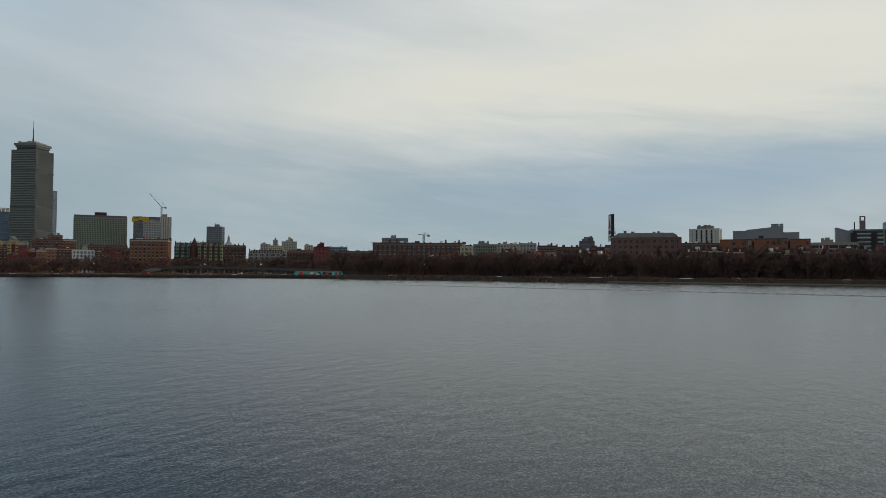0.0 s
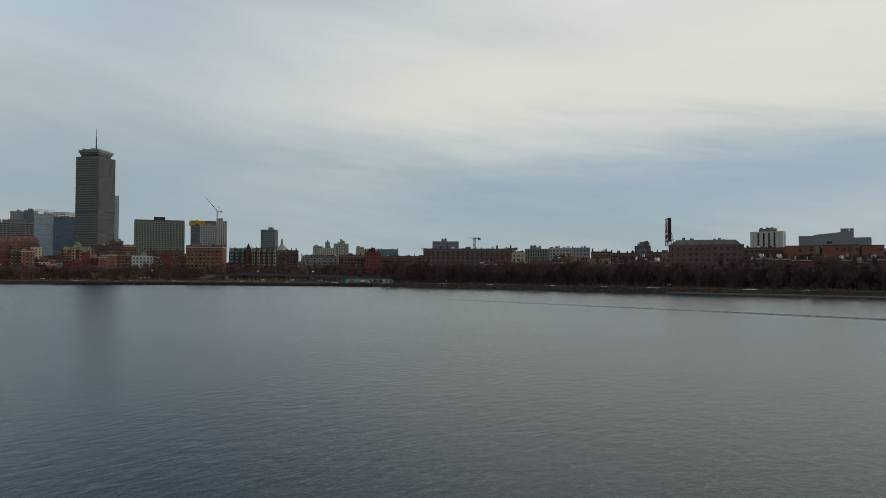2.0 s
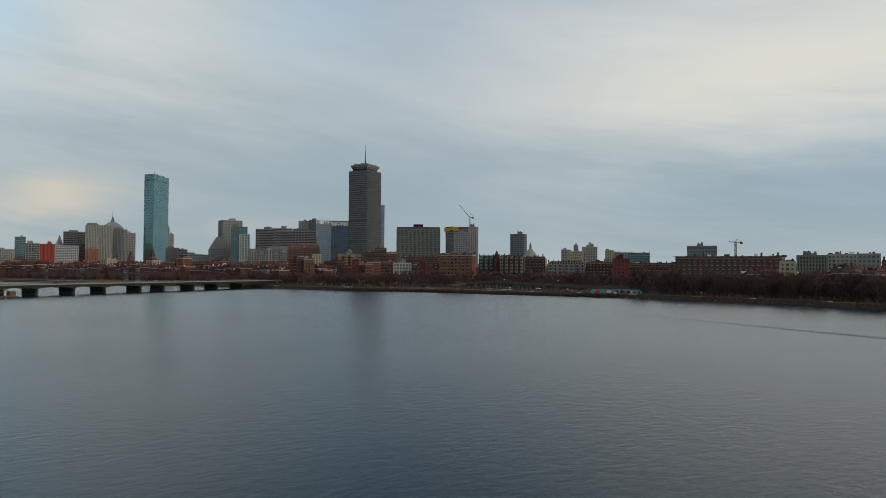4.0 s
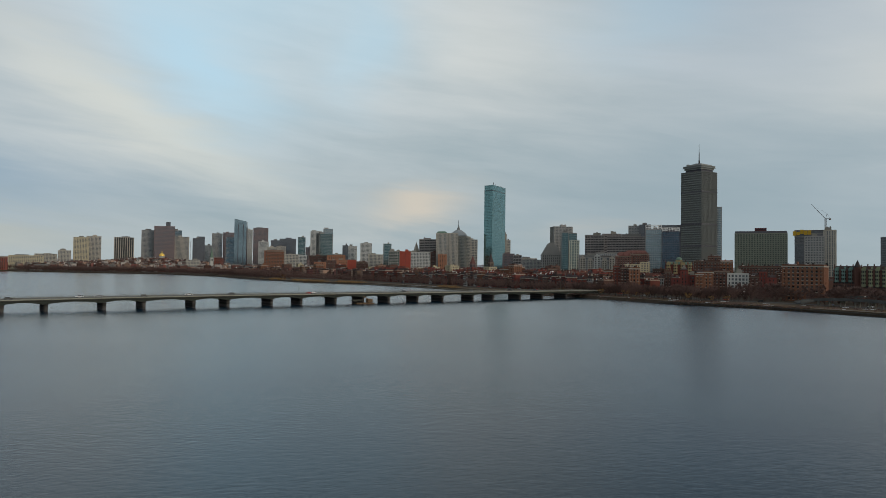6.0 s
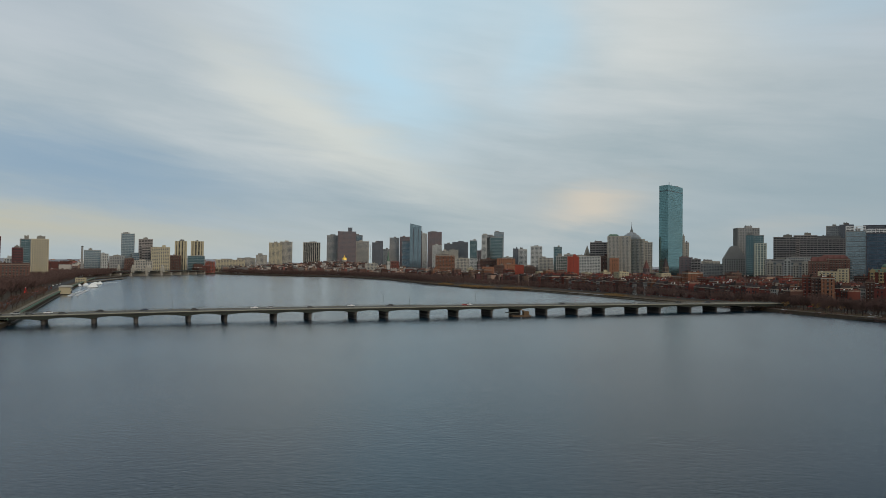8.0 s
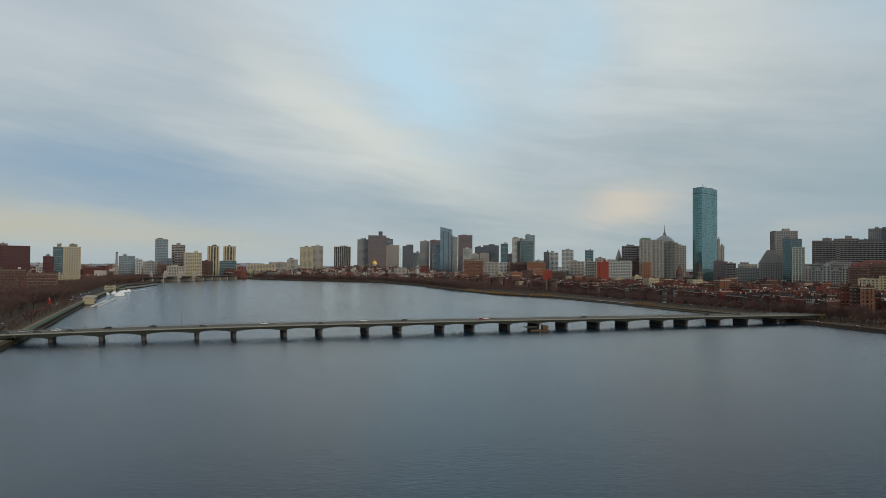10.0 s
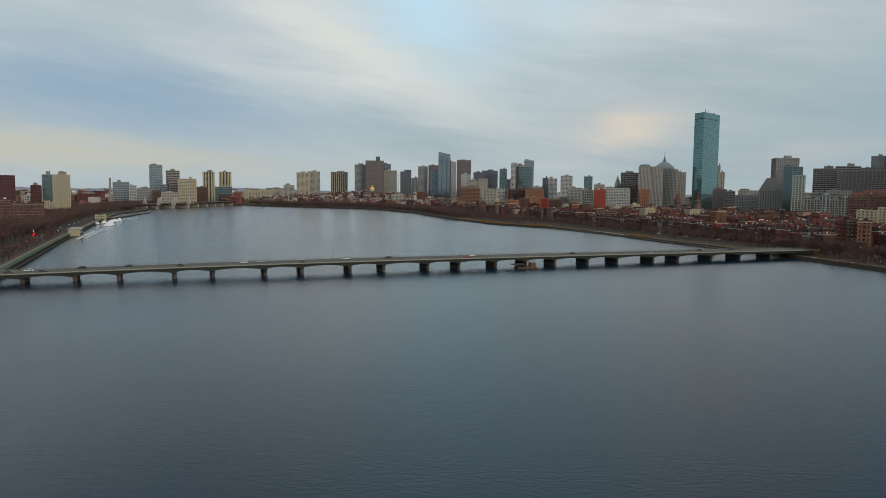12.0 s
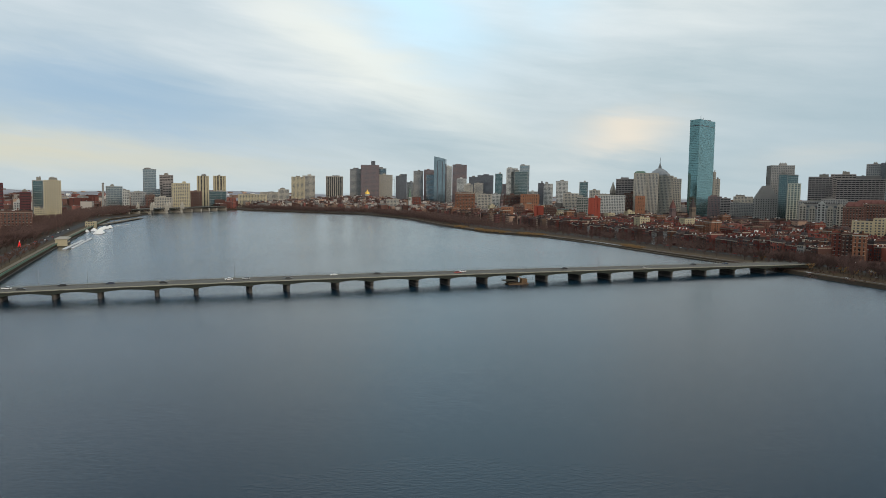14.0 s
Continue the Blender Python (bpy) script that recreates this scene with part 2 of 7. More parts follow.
def water_material():
    m, nt, b = material("river_water")
    at = nt.nodes.new("ShaderNodeTexCoord")
    b.inputs["Base Color"].default_value = (0.006, 0.022, 0.038, 1)
    b.inputs["IOR"].default_value = 1.333
    turn = add_node(nt, "ShaderNodeMapping", [("Vector", at.outputs["Object"])])
    turn.inputs["Rotation"].default_value = (0, 0, radians(-20))
    turn.inputs["Scale"].default_value = (1.0, 0.55, 1)
    ripple = add_node(nt, "ShaderNodeTexNoise", [("Vector", turn.outputs[0])], Scale=7.0, Detail=4, Roughness=0.55, Distortion=0.4)
    chop = add_node(nt, "ShaderNodeTexNoise", [("Vector", turn.outputs[0])], Scale=1.5, Detail=4, Roughness=0.55, Distortion=0.3)
    gust = add_node(nt, "ShaderNodeTexNoise", [("Vector", at.outputs["Object"])], Scale=0.012, Detail=4, Roughness=0.6, Distortion=0.8)
    ramp = add_node(nt, "ShaderNodeMapRange", [("Value", gust.outputs[0])])
    ramp.inputs["From Min"].default_value, ramp.inputs["From Max"].default_value = 0.35, 0.65
    ramp.inputs["To Min"].default_value, ramp.inputs["To Max"].default_value = 0.55, 1.0
    reach = nt.nodes.new("ShaderNodeVectorMath")
    reach.operation = "DOT_PRODUCT"
    nt.links.new(at.outputs["Object"], reach.inputs[0])
    reach.inputs[1].default_value = (0.907, 0.421, 0)
    breeze = add_node(nt, "ShaderNodeMapRange", [("Value", reach.outputs["Value"])])
    breeze.inputs["From Min"].default_value, breeze.inputs["From Max"].default_value = 420, 620
    breeze.inputs["To Min"].default_value, breeze.inputs["To Max"].default_value = 1.0, 1.2
    windy = nt.nodes.new("ShaderNodeMath")
    windy.operation = "MULTIPLY"
    nt.links.new(ramp.outputs[0], windy.inputs[0])
    nt.links.new(breeze.outputs[0], windy.inputs[1])
    ramp = windy
    first = add_node(nt, "ShaderNodeBump", [("Height", chop.outputs[0]), ("Strength", ramp.outputs[0])], Distance=0.045)
    swell = add_node(nt, "ShaderNodeTexNoise", [("Vector", turn.outputs[0])], Scale=0.85, Detail=3, Roughness=0.5, Distortion=0.4)
    zeroth = add_node(nt, "ShaderNodeBump", [("Height", swell.outputs[0]), ("Strength", ramp.outputs[0])], Distance=0.08)
    nt.links.new(zeroth.outputs[0], first.inputs["Normal"])
    second = add_node(nt, "ShaderNodeBump", [("Height", ripple.outputs[0]), ("Normal", first.outputs[0]), ("Strength", ramp.outputs[0])], Distance=0.014)
    # small facets that lean every way, as a light breeze raises them
    facet = add_node(nt, "ShaderNodeTexNoise", [("Vector", turn.outputs[0])], Scale=16.0, Detail=2, Roughness=0.6)
    centred = nt.nodes.new("ShaderNodeVectorMath")
    centred.operation = "SUBTRACT"
    nt.links.new(facet.outputs["Color"], centred.inputs[0])
    centred.inputs[1].default_value = (0.605, 0.38, 0.5)  # they lean north-west, away from the breeze
    scaled_by = nt.nodes.new("ShaderNodeVectorMath")
    scaled_by.operation = "MULTIPLY"
    nt.links.new(centred.outputs[0], scaled_by.inputs[0])
    scaled_by.inputs[1].default_value = (0.46, 0.46, 0.0)
    leaning = nt.nodes.new("ShaderNodeVectorMath")
    leaning.operation = "ADD"
    nt.links.new(scaled_by.outputs[0], leaning.inputs[0])
    nt.links.new(second.outputs[0], leaning.inputs[1])
    unit = nt.nodes.new("ShaderNodeVectorMath")
    unit.operation = "NORMALIZE"
    nt.links.new(leaning.outputs[0], unit.inputs[0])
    nt.links.new(unit.outputs[0], b.inputs["Normal"])
    b.inputs["Roughness"].default_value = 0.12
    b.inputs["Specular Tint"].default_value = (0.86, 0.95, 1.0, 1)
    return m


M_WATER = water_material()
M_EARTH = surface("winter_ground", (0.052, 0.037, 0.023), vary=0.45, scale=0.06, grain=0.3, fine=1.5)
M_GRASS = surface("winter_grass", (0.082, 0.056, 0.027), vary=0.4, scale=0.08, grain=0.35, fine=2.0)
M_ASPHALT = surface("asphalt", (0.055, 0.055, 0.057), vary=0.3, scale=0.2, fine=3)
M_CONCRETE = surface("weathered_concrete", (0.22, 0.21, 0.185), vary=0.35, scale=0.25, fine=3, island=0.08)
M_DECK = surface("bridge_deck", (0.125, 0.12, 0.108), vary=0.25, scale=0.15, fine=3)
M_STONE = surface("pier_granite", (0.075, 0.068, 0.062), vary=0.5, scale=0.8, fine=3, tint=0.45)
M_STEEL = surface("painted_steel", (0.075, 0.075, 0.062), rough=0.55, vary=0.3, scale=0.3)
# olive girder paint, darkened further for the shade under the deck edge
M_GIRDER = surface("shade_darkened_girder_green", (0.032, 0.038, 0.032), rough=0.6, vary=0.35, scale=0.3)
M_RAIL = surface("weathered_railing", (0.15, 0.155, 0.14), rough=0.6)
M_FASCIA = surface("pale_deck_edge", (0.30, 0.30, 0.25), vary=0.35, scale=0.3, fine=3)
M_DARK_METAL = surface("dark_metal", (0.03, 0.03, 0.032), rough=0.5)
M_WHITE = surface("white_paint", (0.75, 0.75, 0.74), rough=0.5, vary=0.12)
M_ROOF = surface("roof_gravel", (0.16, 0.155, 0.15), vary=0.3, scale=0.1)
M_ROOF_DARK = surface("tar_roof", (0.05, 0.04, 0.038), vary=0.4, scale=0.15, tint=0.3)

# ---- builders ----
def part(name, bm, mat, parent, label="", kind=""):
    """Links a bmesh as one mesh object under a thing."""
    me = bpy.data.meshes.new(name)
    bm.to_mesh(me)
    bm.free()
    me.materials.append(mat)
    ob = new(name, me)
    ob.parent = parent
    return tagged(ob, label, kind=kind)


def alone(name, bm, mat, label="", category="", group="", kind=""):
    return tagged(part(name, bm, mat, None), label, category, group, kind)


def root(name, x, y, z, yaw=0, label="", category="", group="", kind=""):
    ob = new(name)
    ob.empty_display_size = 1
    ob.matrix_world = pose(x, y, z, 0, 0, yaw)
    return tagged(ob, label, category, group, kind)


def box(bm, cx, cy, z0, w, d, h, turn=0.0, taper=1.0):
    """A box on z0 about (cx, cy); taper shrinks its top."""
    c, s = math.cos(turn), math.sin(turn)
    low, high = [], []
    for px, py in ((-w / 2, -d / 2), (w / 2, -d / 2), (w / 2, d / 2), (-w / 2, d / 2)):
        low.append(bm.verts.new((cx + c * px - s * py, cy + s * px + c * py, z0)))
        px, py = px * taper, py * taper
        high.append(bm.verts.new((cx + c * px - s * py, cy + s * px + c * py, z0 + h)))
    bm.faces.new(low[::-1])
    bm.faces.new(high)
    for i in range(4):
        j = (i + 1) % 4
        bm.faces.new((low[i], low[j], high[j], high[i]))


def prism(bm, outline, z0, z1, top=None):
    """An upright prism over an outline that runs anticlockwise; top gives each corner its own height."""
    low = [bm.verts.new((x, y, z0)) for x, y in outline]
    high = [bm.verts.new((x, y, top[i] if top else z1)) for i, (x, y) in enumerate(outline)]
    bm.faces.new(low[::-1])
    bm.faces.new(high)
    n = len(low)
    for i in range(n):
        j = (i + 1) % n
        bm.faces.new((low[i], low[j], high[j], high[i]))


def tube(bm, x, y, z0, z1, r0, r1, sides=8):
    low = [bm.verts.new((x + r0 * math.cos(a), y + r0 * math.sin(a), z0)) for a in [6.2832 * i / sides for i in range(sides)]]
    high = [bm.verts.new((x + r1 * math.cos(a), y + r1 * math.sin(a), z1)) for a in [6.2832 * i / sides for i in range(sides)]]
    bm.faces.new(low[::-1])
    bm.faces.new(high)
    for i in range(sides):
        j = (i + 1) % sides
        bm.faces.new((low[i], low[j], high[j], high[i]))


def beam(bm, a, b, t):
    """A square bar from a to b."""
    a, b = Vector(a), Vector(b)
    way = (b - a).normalized()
    side = way.cross((0, 0, 1))
    side = (side.normalized() if side.length > 0.01 else Vector((1, 0, 0))) * t / 2
    up = side.cross(way).normalized() * t / 2
    ends = [[bm.verts.new(p + sx * side + sy * up) for sx, sy in ((-1, -1), (1, -1), (1, 1), (-1, 1))] for p in (a, b)]
    bm.faces.new(ends[0][::-1])
    bm.faces.new(ends[1])
    for i in range(4):
        j = (i + 1) % 4
        bm.faces.new((ends[0][i], ends[0][j], ends[1][j], ends[1][i]))


def tower(name, x, y, w, d, h, yaw, skin, label, base=3.0, roof=1, cap=None, category="building", group=""):
    """A block with a glazed core, floor bands and upright piers proud of it, a parapet and plant rooms on the roof.
    skin: wall, glass, storey height, bay width, share of band, share of pier."""
    wall, glass, storey, bay, band, pier = skin
    if math.hypot(x, y) > 1950:
        storey, bay = storey * 1.35, bay * 1.3
    ob = root(name, x, y, base, yaw, label, category, group)
    bm = bmesh.new()
    box(bm, 0, 0, -2, w - 1.2, d - 1.2, h + 1.5)
    part("glazing", bm, glass, ob)
    if band:
        bm = bmesh.new()
        floors = max(1, round(h / storey))
        step = h / floors
        for i in range(floors + 1):
            t = band * step
            box(bm, 0, 0, max(-2, i * step - t / 2), w, d, t)
        part("floor_banding", bm, wall, ob, kind="stuff")
    if pier:
        bm = bmesh.new()
        for length, other, turn in ((w, d, 0), (d, w, 1)):
            bays = max(1, round(length / bay))
            for i in range(bays + 1):
                at = -length / 2 + length * i / bays
                t = pier * length / bays
                at = max(-length / 2 + t / 2, min(length / 2 - t / 2, at))
                for sign in (1, -1):
                    if turn:
                        box(bm, sign * (other / 2 - 0.35), at, -2, 1.0, t, h + 2)
                    else:
                        box(bm, at, sign * (other / 2 - 0.35), -2, t, 1.0, h + 2)
        part("pier_facing", bm, wall, ob, kind="stuff")
    bm = bmesh.new()
    t = 0.5
    for cx, cy, bw, bd in ((0, d / 2 - t / 2, w, t), (0, -d / 2 + t / 2, w, t), (w / 2 - t / 2, 0, t, d), (-w / 2 + t / 2, 0, t, d)):
        box(bm, cx, cy, h, bw + 0.2, bd + 0.2, 1.1)
    part("parapet", bm, wall, ob)
    bm = bmesh.new()
    box(bm, 0, 0, h - 0.2, w - 0.4, d - 0.4, 0.5)
    part("roof", bm, M_ROOF, ob)
    if wall in (W_RED, W_ORANGE, W_BRICK):
        bm = bmesh.new()
        box(bm, 0, 0, h - 1.3, w + 0.9, d + 0.9, 1.1)
        floors, bays = max(1, round(h / storey)), max(1, round(w / bay))
        sills = bmesh.new()
        for f in range(floors):
            for k in range(bays):
                for sign in (1, -1):
                    box(sills, -w / 2 + w * (k + 0.5) / bays, sign * (d / 2 + 0.08), h * (f + band * 0.5) / floors - 0.3, w / bays * 0.5, 0.3, 0.32)
        part("sill_course", sills, W_BEIGE, ob, kind="stuff")
        part("cornice", bm, W_CORNICE if wall is not W_ORANGE else W_BEIGE, ob)
    if cap:
        mat, rise, taper = cap
        bm = bmesh.new()
        box(bm, 0, 0, h, w - 0.5, d - 0.5, rise, 0, taper)
        part("cap_roof", bm, mat, ob)
        for k in range(max(2, int(w / 7))):
            cx = -w / 2 + w * (k + 0.5) / max(2, int(w / 7))
            for sign in (1, -1):
                bm = bmesh.new()
                box(bm, cx, sign * (d / 2 - 1.2), h, 2.2, 2.0, rise * 0.7, 0, 0.8)
                part("dormer", bm, mat, ob)
    rng = random.Random(int(abs(x) * 7 + abs(y) * 13 + h))
    if h < 52 and wall in (W_RED, W_BRICK, W_GREY, W_BEIGE, W_TAN, W_ORANGE) and math.hypot(x, y) < 1500:
        # party walls, chimneys, hatches, tanks and old snow on a low roof
        roof = 0
        for i in range(max(3, int(w / 4.5))):
            at = -w / 2 + w * (i + rng.random()) / max(3, int(w / 4.5))
            bm = bmesh.new()
            kind = rng.random()
            if kind < 0.45:
                box(bm, at, rng.uniform(-0.42, 0.2) * d, h - 0.2, rng.uniform(0.8, 1.4), rng.uniform(1.8, 3.2), rng.uniform(2.2, 4.4))
                part("chimney", bm, wall if rng.random() < 0.6 else W_BRICK, ob)
            elif kind < 0.75:
                box(bm, at, rng.uniform(-0.4, 0.3) * d, h - 0.2, rng.uniform(2, 5), rng.uniform(2, 4), rng.uniform(1.6, 3.6))
                part("roof_hatch", bm, rng.choice((M_WHITE, W_DARK, W_DARK, M_ROOF_DARK, W_BRICK, M_ROOF)), ob)
            elif kind < 0.88:
                tube(bm, at, rng.uniform(-0.3, 0.3) * d, h - 0.2, h + 3, 0.3, 0.3, 6)
                tube(bm, at, rng.uniform(-0.3, 0.3) * d, h + 0.2, h + 2.4, 1.1, 1.1, 8)
                part("water_tank", bm, M_DARK_METAL, ob)
            else:
                box(bm, at, -0.5 * d + 1.6, h + 0.9, rng.uniform(2, 6), 2.6, 0.5)
                part("snow_patch", bm, M_WHITE, ob)
    for i in range(roof):
        pw, pd, ph = w * rng.uniform(0.2, 0.5), d * rng.uniform(0.25, 0.5), rng.uniform(2.0, 4.0) if h < 60 else rng.uniform(3.5, 6.5)
        bm = bmesh.new()
        px, py = rng.uniform(-0.2, 0.2) * w, rng.uniform(-0.2, 0.2) * d
        box(bm, px, py, h + 0.3, pw, pd, ph)
        for k in range(3):
            box(bm, px + rng.uniform(-0.4, 0.4) * pw, py + rng.uniform(-0.4, 0.4) * pd, h + 0.3 + ph, 1.8, 1.8, rng.uniform(0.8, 2))
        part("plant_room", bm, rng.choice((M_ROOF, wall, M_CONCRETE)), ob)
    return ob

# ---- river, land ----
SHORE_SOUTH = [(-2200, -420), (-900, -330), (-400, -322), (-150, -326), (-30, -336), (38, -342), (85, -350), (140, -362), (200, -368), (250, -366), (300, -354),
               (342, -338), (397, -326), (430, -314), (482, -284), (524, -272), (553, -264), (586, -257), (640, -240), (757, -193), (888, -151), (1020, -92),
               (1113, -11), (1260, 49), (1319, 73), (1634, 173), (1914, 329), (2022, 548), (2165, 768)]
SHORE_NORTH = [(2110, 900), (1800, 860), (1509, 757), (1323, 715), (1180, 650), (925, 533), (685, 420), (533, 346), (444, 302), (350, 256), (200, 190), (60, 165), (-200, 160), (-900, 260), (-2200, 500)]
GROUND = 2.4


def land():
    """One sheet of land with the river cut out of it, reaching past the farthest things."""
    ring = SHORE_SOUTH + SHORE_NORTH
    far = 4950
    outline = ring + [(-far, 900), (-far, far), (far, far), (far, -far), (-far, -far), (-far, -700)]
    bm = bmesh.new()
    top = [bm.verts.new((x, y, GROUND)) for x, y in outline]
    face = bm.faces.new(top)
    face.normal_update()
    if face.normal.z < 0:
        face.normal_flip()
    bmesh.ops.triangulate(bm, faces=[face], ngon_method="EAR_CLIP")
    low = [bm.verts.new((x, y, -1.5)) for x, y in ring]
    for i in range(len(ring) - 1):
        bm.faces.new((top[i], top[i + 1], low[i + 1], low[i]))
    alone("ground", bm, M_EARTH, "dull brown winter ground along both banks", kind="structure")
    bm = bmesh.new()
    box(bm, 1200, 100, -6.0, 9800, 9800, 6.0)
    alone("water", bm, M_WATER, "grey-blue rippled river water under an overcast sky", kind="structure")


land()

# ---- the long bridge ----
BRIDGE_AT, BRIDGE_WAY = Vector((443, 84.8, 0)), Vector((0.421, -0.907, 0)).normalized()
BRIDGE_YAW = math.degrees(math.atan2(BRIDGE_WAY.y, BRIDGE_WAY.x))
PIERS = [-179, -154, -132, -103, -82, -52, -30, 0, 22, 52, 74, 101, 124, 147, 174, 199, 231, 254, 286, 314, 346]


def deck_z(s):
    return 7.45 - 0.5 * ((s - 80) / 260) ** 2 - 1.7 * (max(0, 40 - s) / 240) ** 2


def long_bridge():
    ob = root("road_bridge", BRIDGE_AT.x, BRIDGE_AT.y, 0, BRIDGE_YAW, "long low road bridge with dark olive girders on stone piers", "bridge")
    half = 9.8
    ends = [-300, -262, -232, -205] + PIERS + [372, 400]
    # deck, pavements, span by span
    for a, b in zip(ends, ends[1:]):
        bm = bmesh.new()
        n = 6
        rows = []
        for i in range(n + 1):
            s = a + (b - a) * i / n
            z = deck_z(s)
            rows.append([bm.verts.new((s, y, z + dz)) for y, dz in ((-half + 0.5, -0.75), (half - 0.5, -0.75), (half, -0.25), (half, 0.2), (half - 2.6, 0.2), (half - 2.6, 0), (-half + 2.6, 0), (-half + 2.6, 0.2), (-half, 0.2), (-half, -0.25))])
        for p, q in zip(rows, rows[1:]):
            for k in range(10):
                bm.faces.new((p[k], p[(k + 1) % 10], q[(k + 1) % 10], q[k]))
        bm.faces.new(rows[0][::-1])
        bm.faces.new(rows[-1])
        part("deck_span", bm, M_DECK, ob)
        for y in (-half + 0.9, -3.4, 3.4, half - 0.9):
            bm = bmesh.new()
            low, high = [], []
            for i in range(n * 2 + 1):
                k = i / (n * 2)
                s = a + (b - a) * k
                deep = 0.95 + 1.25 * abs(2 * k - 1) ** 1.8
                for t, store in ((deck_z(s) - 0.75 - deep, low), (deck_z(s) - 0.7, high)):
                    store.append([bm.verts.new((s, y + e, t)) for e in (-0.22, 0.22)])
            for i in range(n * 2):
                bm.faces.new((low[i][0], low[i + 1][0], high[i + 1][0], high[i][0]))
                bm.faces.new((low[i][1], high[i][1], high[i + 1][1], low[i + 1][1]))
                bm.faces.new((low[i][0], low[i][1], low[i + 1][1], low[i + 1][0]))
            part("girder", bm, M_GIRDER, ob)
    # stone piers with rounded cutwaters and a coping
    for s in [-205] + [at + 1.5 for at in PIERS]:
        top = deck_z(s) - 2.9
        pier = None
        for z0, z1, w, l, name in ((-3, top - 0.6, 1.25, 7.6, "pier"), (top - 0.6, top, 1.5, 8.0, "coping")):
            ring = []
            for sign in (1, -1):
                for i in range(7):
                    ang = math.pi * i / 6
                    ring.append((s + sign * w * math.cos(ang), sign * (l - w + w * 1.3 * math.sin(ang))))
            n = 6 if name == "pier" else 1
            for k in range(n):
                shrink = (0.0, 0.07, 0.02, 0.1, 0.03, 0.08)[k] if n > 1 else 0.0
                bm = bmesh.new()
                prism(bm, [(s + (x - s) * (1 - shrink), y * (1 - shrink * 0.2)) for x, y in ring], z0 + (z1 - z0) * k / n, z0 + (z1 - z0) * (k + 1) / n)
                made = part(name if k == 0 else "stone_course", bm, M_STONE, pier or ob)
                pier = pier or made
    # railings
    for y in (-half + 0.15, half - 0.15):
        for a, b in zip(ends, ends[1:]):
            bm = bmesh.new()
            n = max(3, round((b - a) / 2.4))
            for i in range(n):
                s = a + (b - a) * i / n
                q = a + (b - a) * (i + 1) / n
                box(bm, s, y, deck_z(s) + 0.2, 0.1, 0.1, 1.05)
                for up in (0.4, 0.75, 1.08):
                    beam(bm, (s, y, deck_z(s) + 0.2 + up), (q, y, deck_z(q) + 0.2 + up), 0.06)
            part("railing", bm, M_RAIL, ob, kind="stuff")
            bm = bmesh.new()
            rows = []
            for i in range(7):
                s = a + (b - a) * i / 6
                rows.append([bm.verts.new((s, y * k, deck_z(s) + up)) for k, up in ((0.99, -0.28), (1.04, -0.28), (1.04, 0.26), (0.99, 0.26))])
            for p, q in zip(rows, rows[1:]):
                for k in range(4):
                    bm.faces.new((p[k], p[(k + 1) % 4], q[(k + 1) % 4], q[k]))
            bm.faces.new(rows[0][::-1])
            bm.faces.new(rows[-1])
            bmesh.ops.recalc_face_normals(bm, faces=bm.faces)
            part("fascia", bm, M_FASCIA, ob)
    return ob


long_bridge()

# ---- facades: wall, glass, storey height, bay width, share of band, share of pier ----
G_DARK = glazing("dark_glass", (0.022, 0.025, 0.028), rough=0.22)
G_TOWER = glazing("grey_green_glass", (0.045, 0.062, 0.068), rough=0.2, vary=0.8, pane=2.2)
G_WINDOW = glazing("sash_window_glass", (0.05, 0.05, 0.05), rough=0.15, vary=1.7, pane=2.6)
G_CITY = glazing("office_window_glass", (0.19, 0.205, 0.22), rough=0.14, metal=0.5, vary=0.7, pane=3.2)
G_GREY = glazing("grey_glass", (0.10, 0.12, 0.135), rough=0.15)
G_BLUE = glazing("blue_glass", (0.12, 0.165, 0.195), rough=0.06, metal=0.75, vary=0.35)
G_DEEP_BLUE = glazing("deep_blue_glass", (0.065, 0.10, 0.135), rough=0.08, metal=0.7, vary=0.6)
G_TEAL = glazing("teal_glass", (0.10, 0.165, 0.175), rough=0.06, metal=0.7, vary=0.35)
G_PALE = glazing("pale_glass", (0.24, 0.30, 0.325), rough=0.1, metal=0.7, vary=0.35)
W_BROWN = surface("brown_granite", (0.175, 0.125, 0.125), vary=0.15, scale=0.08)
W_MAROON = surface("maroon_panels", (0.085, 0.023, 0.028), rough=0.6, vary=0.15, scale=0.1)
W_TAN = surface("tan_concrete", (0.41, 0.36, 0.25), vary=0.15, scale=0.08)
W_BEIGE = surface("beige_stone", (0.36, 0.335, 0.29), vary=0.15, scale=0.08)
W_GREY = surface("grey_concrete", (0.27, 0.265, 0.255), vary=0.18, scale=0.08)
W_GREY_BROWN = surface("grey_brown_concrete", (0.265, 0.24, 0.232), vary=0.18, scale=0.08)
W_DARK = surface("dark_panels", (0.095, 0.095, 0.11), vary=0.15, scale=0.08)
W_WHITE = surface("white_concrete", (0.43, 0.43, 0.41), vary=0.12, scale=0.08)
W_RED = surface("red_brick", (0.195, 0.064, 0.05), vary=0.25, scale=0.15, fine=4, tint=0.35)
W_ORANGE = surface("orange_brick", (0.18, 0.085, 0.054), vary=0.2, scale=0.15, fine=4, tint=0.25)
W_BRICK = surface("brown_brick", (0.105, 0.056, 0.047), vary=0.25, scale=0.15, fine=4, tint=0.3)
W_HALL = surface("purple_brown_brick", (0.15, 0.088, 0.082), vary=0.25, scale=0.12, fine=4)
W_VERDE = surface("dark_green_cladding", (0.045, 0.13, 0.11), rough=0.5, vary=0.15, scale=0.1)
